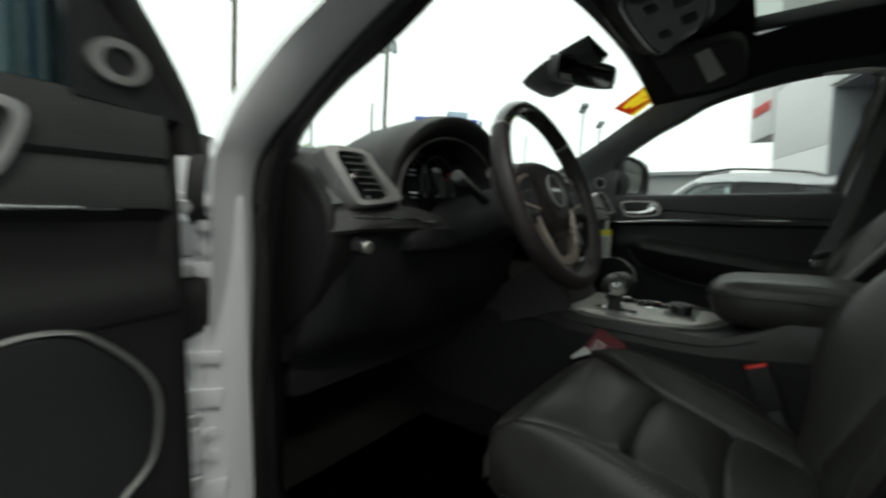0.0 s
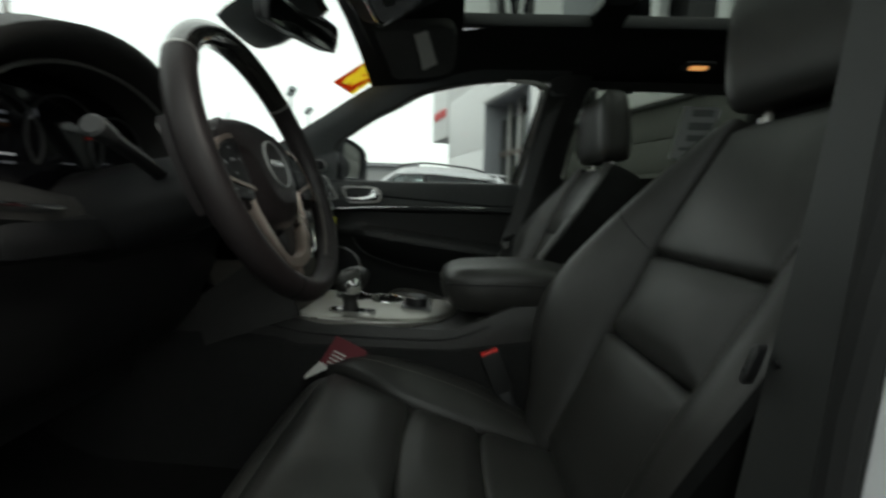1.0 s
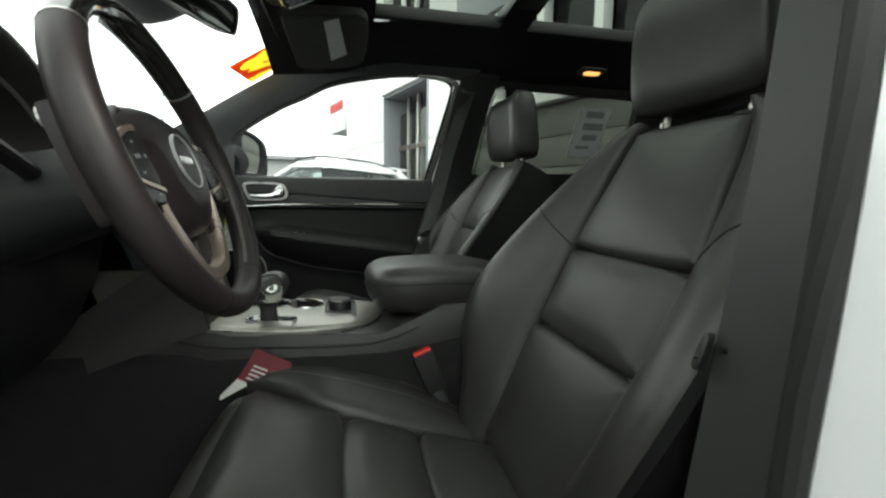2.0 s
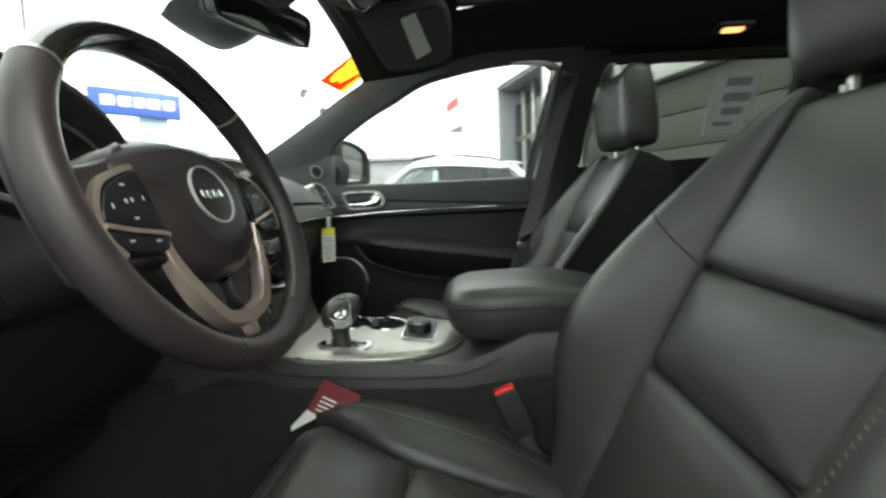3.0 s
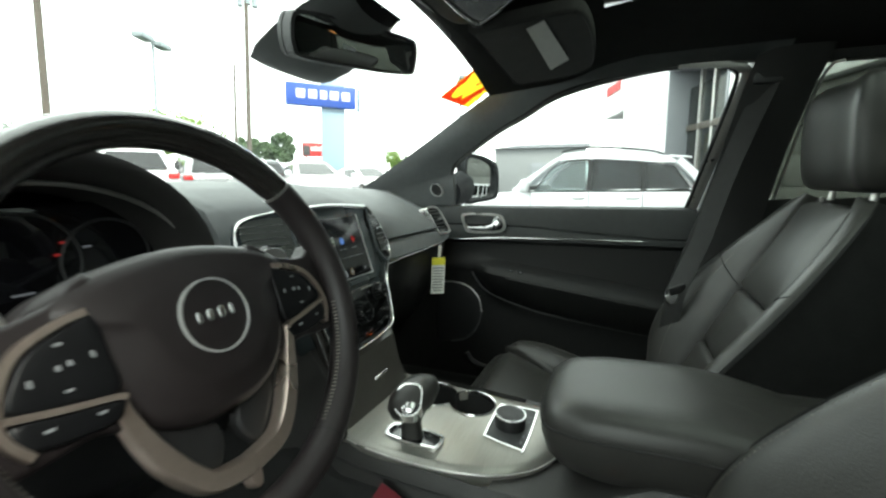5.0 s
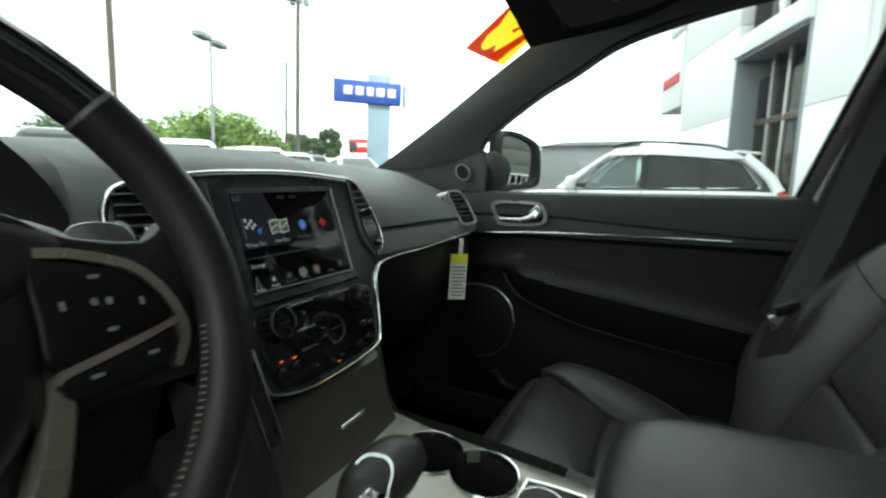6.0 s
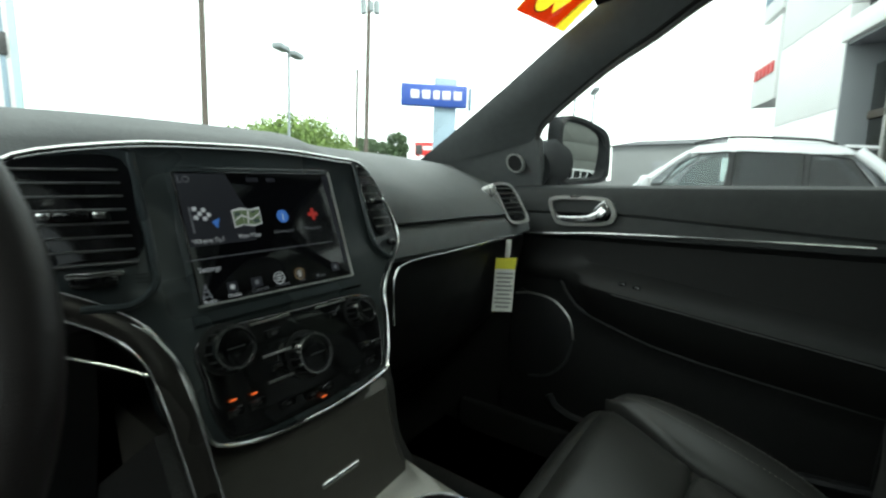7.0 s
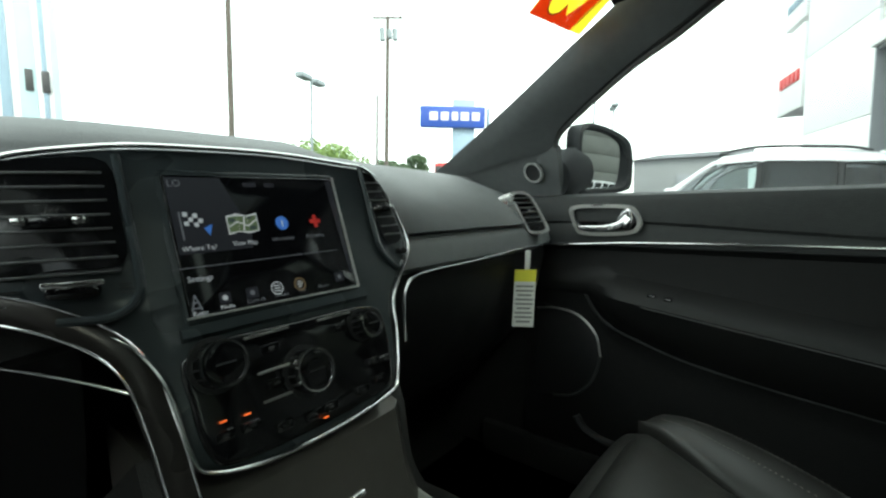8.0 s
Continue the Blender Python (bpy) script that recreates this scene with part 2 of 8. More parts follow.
def curve(pts, per=6, loop=False):
    """Catmull-Rom points through pts."""
    P = [Vector(p) for p in pts]
    out, n = [], len(P)
    for i in range(n if loop else n - 1):
        p1, p2 = P[i], P[(i + 1) % n]
        p0 = P[i - 1] if (loop or i > 0) else 2 * p1 - p2
        p3 = P[(i + 2) % n] if (loop or i + 2 < n) else 2 * p2 - p1
        for k in range(per):
            t = k / per
            out.append(0.5 * (2 * p1 + (p2 - p0) * t + (2 * p0 - 5 * p1 + 4 * p2 - p3) * t * t + (3 * p1 - p0 - 3 * p2 + p3) * t ** 3))
    if not loop:
        out.append(P[-1])
    return out


def sweep(path, profile, loop=False, up=(0, 0, 1), taper=None):
    """A profile of (side, out) points carried along a path; out lies towards up."""
    P, rings = [Vector(p) for p in path], []
    up = Vector(up)
    n = len(P)
    for i, p in enumerate(P):
        a = P[i - 1] if (loop or i) else P[0]
        b = P[(i + 1) % n] if (loop or i < n - 1) else P[-1]
        t = (b - a).normalized()
        side = t.cross(up)
        side = side.normalized() if side.length > 1e-6 else V(1, 0, 0)
        o = side.cross(t).normalized()
        k = taper(i / (n - 1)) if taper else 1
        rings.append([p + side * (s * k) + o * (q * k) for s, q in profile])
    return loft(rings, caps=not loop, loop=loop)


def disc(rx, ry, n=10):
    return [(rx * math.cos(2 * math.pi * k / n), ry * math.sin(2 * math.pi * k / n)) for k in range(n)]


def tube(path, r, loop=False, n=8, up=(0, 0, 1), flat=1.0):
    return sweep(path, disc(r, r * flat, n), loop, up)


def rrect(w, h, r, n=5, cx=0.0, cy=0.0):
    out = []
    for sx, sy, a in ((1, 1, 0), (-1, 1, 90), (-1, -1, 180), (1, -1, 270)):
        for k in range(n + 1):
            t = radians(a + 90 * k / n)
            out.append((cx + sx * (w / 2 - r) + r * math.cos(t), cy + sy * (h / 2 - r) + r * math.sin(t)))
    return out


def outline(pts, per=5):
    return [(p.x, p.y) for p in curve([(x, y, 0) for x, y in pts], per, loop=True)]


def puff(out, thick, edge, place, crown=0.0, rings=6, back=0.0):
    """A padded panel: the outline out of (u, v), with rounded edges of radius edge, crown higher in the middle;
    place(u, v, h) lays it into the world."""
    cu, cv = sum(p[0] for p in out) / len(out), sum(p[1] for p in out) / len(out)
    wu, wv = max(abs(p[0] - cu) for p in out), max(abs(p[1] - cv) for p in out)
    size = min(wu, wv)
    R = [[place(u, v, -back) for u, v in out]]
    for k in range(5):
        a = radians(90 * k / 4)
        s = 1 - edge * (1 - math.cos(a)) / size
        R.append([place(cu + (u - cu) * s, cv + (v - cv) * s, thick - edge + edge * math.sin(a)) for u, v in out])
    s0 = 1 - edge / size
    for k in range(1, rings + 1):
        s = s0 * (1 - k / (rings + 0.15))
        R.append([place(cu + (u - cu) * s, cv + (v - cv) * s, thick + crown * (1 - min(1, abs((u - cu) * s / wu)) ** 2) * (1 - min(1, abs((v - cv) * s / wv)) ** 2)) for u, v in out])
    return loft(R)


def ring(outer, inner, h0, h1, place):
    """A flat frame between two outlines with as many points."""
    return loft([[place(u, v, h) for u, v in o] for o, h in ((outer, h0), (outer, h1), (inner, h1), (inner, h0))], loop=True)


def plane_xz(y0, lean=0.0, z0=0.0):
    """u right, v up, h towards the cabin, on a face that leans back by lean metres per metre of height."""
    k = 1 / math.hypot(1, lean)
    return lambda u, v, h: V(u, y0 + lean * (v - z0) - h * k, v + h * k * lean)


def words(text, size, place, name="tmp"):
    """Flat lettering with the built-in font; place(u, v, h) of the text's left base."""
    cu = bpy.data.curves.new(name, "FONT")
    cu.body, cu.size, cu.resolution_u = text, size, 2
    ob = bpy.data.objects.new(name, cu)
    scene.collection.objects.link(ob)
    me = bpy.data.meshes.new_from_object(ob.evaluated_get(bpy.context.evaluated_depsgraph_get()))
    bpy.data.objects.remove(ob)
    bm = bmesh.new()
    bm.from_mesh(me)
    bpy.data.meshes.remove(me)
    bpy.data.curves.remove(cu)
    for v in bm.verts:
        v.co = place(v.co.x, v.co.y, 0.0)
    return bm


# ---- the car's shell ----
def side_x(z):
    """The inner face of the side windows at a height."""
    return 0.78 - 0.5 * (z - 1.105)


FRONT_WIN = [(0.640, 1.11), (0.645, 1.215), (0.612, 1.252), (0.48, 1.33), (0.39, 1.37), (0.30, 1.413), (0.20, 1.437), (0.08, 1.455), (-0.05, 1.462), (-0.125, 1.462), (-0.147, 1.445), (-0.07, 1.10)]
FLOOR_Z = 0.42


def ws(x, y):
    """The windscreen's inner face."""
    return 1.475 - 0.50 * (y - 0.5) - 0.055 * abs(x / 0.615) ** 5


def roof(x, y):
    """The headliner."""
    return 1.598 - 0.130 * abs(x / 0.6) ** 2.4 - 0.088 * max(0, y - 0.1) / 0.4 * (1 - 0.6 * abs(x / 0.6) ** 2.4) - 0.03 * max(0, -0.9 - y)


car_body = thing("car_body", (0, 0, FLOOR_Z), "white car body with black pillar trims around the cabin", "car body", kind="structure")

# floor pan with footwells and centre tunnel
fl = []
for x in np.linspace(-0.76, 0.76, 39):
    tun = 0.14 * max(0, 1 - (abs(x) / 0.17) ** 2)
    fl.append([V(x, y, FLOOR_Z + tun + 0.28 * max(0, (y - 0.95) / 0.35) ** 1.3) for y in np.linspace(-1.6, 1.3, 40)])
b = loft(fl, closed=False)
bmesh.ops.solidify(b, geom=b.faces[:], thickness=0.02)
solo("floor", b, CARPET, "black carpeted car floor with a centre tunnel", "car floor", kind="structure")

# headliner with the glass roof's opening
XS = sorted({*np.round(np.linspace(-0.6, 0.6, 25), 3).tolist(), -0.37, 0.37})
YS = sorted({*np.round(np.linspace(-1.6, 0.48, 27), 3).tolist(), 0.165, -0.215, -0.305, -1.0})
b = bmesh.new()
gv = {(x, y): b.verts.new((x, y, roof(x, y))) for x in XS for y in YS}
for x0, x1 in zip(XS, XS[1:]):
    for y0, y1 in zip(YS, YS[1:]):
        if abs(x0 + x1) / 2 < 0.37 and (-0.215 < (y0 + y1) / 2 < 0.165 or -1.0 < (y0 + y1) / 2 < -0.305):
            continue
        b.faces.new((gv[x0, y0], gv[x1, y0], gv[x1, y1], gv[x0, y1]))
bmesh.ops.solidify(b, geom=b.faces[:], thickness=-0.025)
solo("ceiling", b, CLOTH, "black cloth headliner with a panoramic roof opening", "ceiling", kind="structure")

# roof skin ring and the two roof panes
sun_roof = thing("sunroof", (0, -0.3, 1.58), "panoramic tinted glass sunroof with two panes in a black frame", "sunroof", kind="structure")
for nm, y0, y1 in (("front_pane", -0.26, 0.20), ("rear_pane", -1.04, -0.26)):
    R = [[V(x, y, 1.645 - 0.06 * abs(x / 0.42) ** 2.4) for x in np.linspace(-0.42, 0.42, 13)] for y in (y0 + 0.004, y1 - 0.004)]
    b = loft(R, closed=False)
    bmesh.ops.solidify(b, geom=b.faces[:], thickness=0.004)
    part(nm, b, GLASS_S, sun_roof)
part("cross_bar", box((0, -0.26, 1.600), (0.80, 0.088, 0.04), 0.012), PLASTIC, sun_roof)
for sx in (-1, 1):
    part("side_rail", box((sx * 0.388, -0.42, 1.582), (0.03, 1.2, 0.04), 0.008), PLASTIC, sun_roof)
part("front_rail", box((0, 0.188, 1.598), (0.80, 0.035, 0.05), 0.01), PLASTIC, sun_roof)

# roof skin outside, open over the panes
b = bmesh.new()
gv = {}
XO, YO = [-0.64, -0.54, -0.42, 0.42, 0.54, 0.64], [-1.65, -1.04, 0.20, 0.34, 0.43]
for x in XO:
    for y in YO:
        gv[x, y] = b.verts.new((x, y, (roof(x, y) if y < 0.43 else 1.515 - 0.03 * abs(x / 0.6) ** 2.4) + 0.055))
for x0, x1 in zip(XO, XO[1:]):
    for y0, y1 in zip(YO, YO[1:]):
        if x0 == -0.42 and y0 == -1.04:
            continue
        b.faces.new((gv[x0, y0], gv[x1, y0], gv[x1, y1], gv[x0, y1]))
bmesh.ops.solidify(b, geom=b.faces[:], thickness=-0.01)
part("roof_skin", b, WHITE, car_body, "white painted roof skin")


def pillar(a, c, name, material, thick=0.008, label=""):
    """A trim sheet between two edge lines with the same number of points, bowed a little into the cabin."""
    R = []
    for p, q in zip(a, c):
        p, q = Vector(p), Vector(q)
        R.append([p.lerp(q, t) + V(-math.copysign(1, p.x) * 0.014 * math.sin(math.pi * t), -0.006 * math.sin(math.pi * t), 0) for t in np.linspace(0, 1, 7)])
    bm = loft(R, closed=False)
    bmesh.ops.solidify(bm, geom=bm.faces[:], thickness=thick)
    return part(name, bm, material, car_body, label)


# windscreen pillars: from the dashboard up to the roof's corner, then along the side as the roof rail
win_edge = curve([(side_x(z), y, z) for y, z in FRONT_WIN[1:9] + [(-0.20, 1.458)]], 4)
ws_edge = curve([(0.695, 1.06, 1.135), (0.664, 0.90, 1.206), (0.640, 0.70, 1.315), (0.632, 0.58, 1.389), (0.622, 0.48, 1.446), (0.600, 0.42, 1.484), (0.560, 0.25, 1.495), (0.55, -0.05, 1.505), (0.55, -0.22, 1.505)], 4)
for s in (1, -1):
    f = lambda p: V(s * p.x, p.y, p.z)
    i0 = 0 if s > 0 else 16  # on the driver's side the sheet begins at the roof's corner
    pillar([f(p) for p in win_edge[i0:]], [f(p) for p in ws_edge[i0:]], "windscreen_pillar_trim", VINYL_LIT)
    if s < 0:
        continue
    part("pillar_seal_line", tube([f(p) + V(-s * 0.010, -0.004, 0.012) for p in win_edge], 0.0035, n=6), RUBBER, car_body)
    part("door_frame_strip", sweep([f(p) + V(-s * 0.004, -0.002, 0.003) for p in win_edge], disc(0.006, 0.004, 8), up=(-s, 0, 0)), TRIM_S, car_body, "grey door frame strip")
    # the corner panel below the pillar, which carries the small loudspeaker on the passenger's side
    if s > 0:
        b2 = loft([[V(side_x(z) - 0.004, y, z) for y, z in ((0.652, 1.10), (0.638, 1.222), (0.80, 1.18), (1.0, 1.13), (1.0, 1.08))],
                   [V(side_x(z) + 0.02, y, z) for y, z in ((0.652, 1.10), (0.638, 1.222), (0.70, 1.205), (0.752, 1.16), (0.765, 1.10))]])
        part("mirror_corner_panel", b2, VINYL_LIT, car_body)
        foot = [(ws_edge[0] + V(0.0, 0.03, 0.012)).lerp(win_edge[0] + V(0.004, 0.0, 0.006), t) for t in np.linspace(0, 1, 8)]
        part("pillar_foot", loft([[p + V(-0.010 * math.sin(math.pi * k / 7), -0.006, 0), p + V(0.030, 0.004, -0.06), p + V(0.062, 0.012, -0.13), p + V(0.075, 0.012, -0.13), p + V(0.022, 0.01, 0.0)] for k, p in enumerate(foot)]), VINYL_LIT, car_body)
    # header over the windscreen
header = [[V(x, y, z) for y, z in ((0.436, 1.490 - 0.010 * abs(x / 0.615) ** 5), (0.450, 1.508 - 0.020 * abs(x / 0.615) ** 5), (0.42, 1.550 - 0.06 * abs(x / 0.6) ** 2.4), (0.38, 1.520 - 0.045 * abs(x / 0.6) ** 2.4))] for x in np.linspace(-0.6, 0.6, 15)]
part("windscreen_header", loft(header), CLOTH, car_body)

# middle pillars
for s in (1, -1):
    R = []
    for z, y0, y1 in ((0.46, 0.02, -0.30), (0.80, 0.0, -0.26), (1.05, -0.045, -0.235), (1.10, -0.06, -0.24), (1.25, -0.098, -0.258), (1.40, -0.132, -0.28), (1.48, -0.15, -0.30)):
        if s < 0:
            xi = -min(0.70, side_x(z) - 0.015)
            y0 = float(np.interp(z, (0.46, 0.80, 0.93, 1.05, 1.14, 1.25, 1.40, 1.48), (0.015, -0.010, -0.026, -0.044, -0.054, -0.070, -0.10, -0.13)))
        else:
            xi = min(0.745, side_x(z) - 0.015)
            y0 -= float(np.interp(z, (0.9, 1.05, 1.2, 1.32), (0, 0.03, 0.03, 0.010)))
        R.append([V(xi, y0, z), V(xi - s * 0.012, (y0 + y1) / 2 + 0.04, z), V(xi - s * 0.012, (y0 + y1) / 2 - 0.04, z), V(xi, y1, z), V(xi + s * 0.07, y1, z), V(xi + s * 0.07, y0, z)])
    # same trim on both pillars; the passenger's has its shade in the colour
    part("middle_pillar_trim", loft(R), TRIM_S if s < 0 else TRIM_SHADED, car_body)
    # painted door frame edge that shows behind the front window
    frame_ = curve([(s * (side_x(z) - 0.004), y, z) for y, z in ((-0.074, 1.10), (-0.112, 1.27), (-0.143, 1.415), (-0.137, 1.448), (-0.10, 1.462), (0.0, 1.470))], 5)
    part("door_frame_edge", sweep(frame_, [(-0.011, 0.002), (-0.004, 0.004), (0.004, 0.004), (0.011, 0.002), (0.011, -0.006), (-0.011, -0.006)], up=(-s, 0, 0)), SATIN if s > 0 else RUBBER, car_body, "pale grey door frame edge")
    part("window_channel", tube([q + V(s * 0.006, 0.017, -0.004) for q in frame_], 0.005, n=8, up=(s, 0, 0)), RUBBER, car_body, "black window channel")

# rear quarter walls with the rear door windows, and the closing rear wall
for s in (1, -1):
    def quad(yz, t=0.04, off=0.0):
        return loft([[V(s * (side_x(max(z, 1.0)) - off), y, z) for y, z in yz], [V(s * (side_x(max(z, 1.0)) - off + t), y, z) for y, z in yz]])
    part("rear_door_trim", quad(((-0.235, 0.44), (-0.235, 1.135), (-1.6, 1.175), (-1.6, 0.44))), VINYL_D, car_body)
    part("rear_roof_rail", quad(((-0.27, 1.452), (-0.27, 1.53), (-1.6, 1.53), (-1.6, 1.44), (-0.95, 1.440))), CLOTH, car_body)
    part("rear_pillar_trim", quad(((-0.95, 1.10), (-0.90, 1.45), (-1.6, 1.46), (-1.6, 1.10)), off=0.004), CLOTH, car_body)
    b = quad(((-0.25, 1.12), (-0.29, 1.46), (-0.95, 1.45), (-0.95, 1.15)), 0.004, -0.025)
    part("rear_window", b, GLASS_R, car_body, "tinted rear door window")
    rim = curve([(s * (side_x(z) - 0.002), y, z) for y, z in ((-0.262, 1.14), (-0.283, 1.36), (-0.300, 1.435), (-0.325, 1.447))], 4)
    part("rear_window_channel", tube(rim, 0.003, n=6, up=(1, 0, 0)), SATIN, car_body, "grey window channel")
part("rear_wall", merge(box((0, -1.62, 0.785), (1.5, 0.03, 0.77), 0.01), box((0, -1.62, 1.545), (1.5, 0.03, 0.11), 0.01), box((-0.66, -1.62, 1.33), (0.18, 0.03, 0.32), 0.01), box((0.66, -1.62, 1.33), (0.18, 0.03, 0.32), 0.01)), CLOTH, car_body)
part("tailgate_window", box((0, -1.625, 1.33), (1.15, 0.004, 0.33)), GLASS_R, car_body, "tinted tailgate window", smooth=0)
part("firewall", box((0, 1.30, 0.72), (1.56, 0.03, 0.62), 0.01), CARPET, car_body)
part("cowl", box((0, 1.27, 1.03), (1.6, 0.16, 0.10), 0.02), PLASTIC, car_body)

# front side window and windscreen
window_1 = thing("window_1", (0.78, 0.2, 1.1), "clear front passenger door window, fully raised", "window", kind="structure")
b = loft([[V(side_x(z) + 0.028 + k, y, z) for y, z in [(0.66, 1.08)] + FRONT_WIN[1:9] + [(-0.17, 1.470), (-0.185, 1.44), (-0.11, 1.08)]] for k in (0, 0.004)])
part("pane", b, GLASS_D, window_1, smooth=0)
windshield = thing("windshield", (0, 0.8, 1.3), "clear sloping car windscreen", "windshield", kind="structure")
b = loft([[V(x * (0.605 + 0.10 * (y - 0.5)), y, ws(x * 0.6, y) + 0.006) for x in np.linspace(-1, 1, 21)] for y in np.linspace(0.46, 1.25, 12)], closed=False)
bmesh.ops.solidify(b, geom=b.faces[:], thickness=0.005)
part("pane", b, GLASS, windshield)

# painted windscreen pillar and door opening on the driver's side
inn = curve([(-0.600, 0.46, 1.50), (-0.658, 0.600, 1.384), (-0.701, 0.690, 1.299), (-0.745, 0.750, 1.215), (-0.775, 0.792, 1.155), (-0.80, 0.803, 1.08), (-0.80, 0.811, 0.915), (-0.80, 0.855, 0.515), (-0.80, 0.80, 0.43), (-0.80, 0.5, 0.41), (-0.80, -0.1, 0.41)], 4)
out = curve([(-0.700, 0.44, 1.52), (-0.778, 0.600, 1.343), (-0.817, 0.685, 1.267), (-0.859, 0.728, 1.183), (-0.888, 0.722, 1.125), (-0.90, 0.722, 1.08), (-0.90, 0.740, 0.936), (-0.90, 0.777, 0.601), (-0.90, 0.70, 0.38), (-0.90, 0.5, 0.33), (-0.90, -0.1, 0.33)], 4)
R = []
for p, q in zip(inn, out):
    d = q - p
    R.append([p + V(0.03, 0.025, 0), p + V(0, 0.004, 0), p.lerp(q, 0.10) + V(-0.006, -0.008, 0), p.lerp(q, 0.30) + V(-0.018, -0.014, 0.004), p.lerp(q, 0.50) + V(-0.023, -0.013, 0.008), p.lerp(q, 0.70) + V(-0.021, -0.008, 0.011), p.lerp(q, 0.88) + V(-0.013, -0.001, 0.012), q + V(-0.002, 0.010, 0.010), q + V(0.010, 0.05, 0.03)])
part("door_opening_flange", loft(R, closed=False), WHITE, car_body, "white painted door opening and windscreen pillar")
seal = [p.lerp(q, -0.08) + V(0.006, -0.002, 0) for p, q in zip(inn, out)]
part("door_seal", tube(seal, 0.016, n=10), RUBBER, car_body, "black rubber door seal")
# trim between the seal and the dashboard
trim_in = curve([(-0.591, 0.52, 1.430), (-0.621, 0.644, 1.338), (-0.660, 0.749, 1.26), (-0.700, 0.80, 1.18), (-0.71, 0.82, 1.10), (-0.72, 0.83, 0.92), (-0.72, 0.87, 0.515), (-0.72, 0.82, 0.44)], 4)
b = loft([[p, p.lerp(q, 0.5) + V(-0.004, -0.012, 0), q] for p, q in zip(trim_in, seal)], closed=False)
bmesh.ops.solidify(b, geom=b.faces[:], thickness=0.006)
part("kick_panel", b, PLASTIC, car_body)
# wing side behind the opening, with hinges and bolts
part("wing_side", box((-0.905, 0.98, 0.75), (0.05, 0.40, 0.80), 0.03), WHITE, car_body, "white painted front wing")
part("hinge_pillar", box((-0.875, 0.815, 0.74), (0.085, 0.10, 0.66), 0.015), WHITE, car_body, "white painted hinge pillar")

# lower side walls and kick panels that close the footwells
for s in (-1, 1):
    part("footwell_side", loft([[V(s * x, y, z) for y, z in ((0.70 if s > 0 else 0.86, 0.42), (0.70 if s > 0 else 0.84, 1.06), (1.30, 1.06), (1.30, 0.42))] for x in (0.755, 0.79)]), CARPET if s > 0 else PLASTIC, car_body)
    part("door_sill", box((s * 0.775, 0.25, 0.425), (0.07, 1.2, 0.06), 0.015) if s < 0 else box((0.795, 0.22, 0.447), (0.12, 1.3, 0.11), 0.015), CARPET, car_body, "black sill cover")
# the driver's middle pillar from outside: seal and painted flange
sl_ = curve([(-0.778, 0.016, 0.46), (-0.780, -0.003, 0.80), (-0.783, -0.018, 1.10), (-0.750, -0.058, 1.25), (-0.675, -0.104, 1.42)], 5)
part("pillar_seal", tube(sl_, 0.010, n=10), RUBBER, car_body, "black rubber door seal")
R = [[p + V(0.0, -0.006, 0), p + V(-0.010, -0.004, 0), p + V(-0.03, -0.014, 0), p + V(-0.07, -0.034, 0), p + V(-0.11, -0.10, 0), p + V(-0.115, -0.24, 0)] for p in sl_]
part("pillar_flange", loft(R, closed=False), WHITE, car_body, "white painted middle pillar")


# ---- the rest of the car's outside ----
def skin_side(s, y0, y1, n=6):
    """Painted side panel between two places along the car."""
    sec = ((0.80, 1.10), (0.885, 1.06), (0.935, 0.9), (0.945, 0.7), (0.93, 0.5), (0.89, 0.42), (0.81, 0.42))
    return loft([[V(s * (x - 0.03 * max(0, (abs(y - 0.4) - 1.4)) ** 1.5), y, z) for x, z in sec] for y in np.linspace(y0, y1, n)], closed=False)


for s in (1, -1):
    part("rear_quarter", skin_side(s, -1.68, -0.26), WHITE, car_body, "white painted rear quarter")
    part("front_wing", skin_side(s, 0.815 if s > 0 else 1.15, 2.45), WHITE, car_body, "white painted front wing")
hood = [[V(x * (0.80 - 0.05 * max(0, y - 2.0)), y, 1.085 - 0.05 * (y - 1.3) - 0.09 * max(0, y - 2.2) ** 1.5 - 0.03 * x * x) for x in np.linspace(-1, 1, 11)] for y in np.linspace(1.34, 2.52, 9)]
part("bonnet", loft(hood, closed=False), WHITE, car_body, "white painted bonnet")
nose = [[V(x * 0.80, y + 0.03 * (1 - x * x), z) for x in np.linspace(-1, 1, 11)] for y, z in ((2.50, 0.99), (2.56, 0.90), (2.58, 0.72), (2.58, 0.50), (2.50, 0.38))]
part("nose", loft(nose, closed=False), WHITE, car_body, "white painted nose")
for k in range(7):
    part("grille_slot", box((-0.30 + 0.10 * k, 2.605, 0.80), (0.06, 0.03, 0.16), 0.012), PLASTIC, car_body, "black grille slot")
for s in (1, -1):
    part("head_lamp", box((s * 0.62, 2.57, 0.84), (0.28, 0.08, 0.12), 0.03), SATIN, car_body, "clear head lamp")
tail = [[V(x * 0.80, y - 0.03 * (1 - x * x), z) for x in np.linspace(-1, 1, 9)] for y, z in ((-1.66, 1.15), (-1.70, 0.95), (-1.72, 0.65), (-1.68, 0.40))]
part("tailgate", loft(tail, closed=False), WHITE, car_body, "white painted tailgate")
part("underbody", box((0, 0.45, 0.375), (1.60, 4.1, 0.07), 0.02), PLASTIC, car_body, "black underbody")
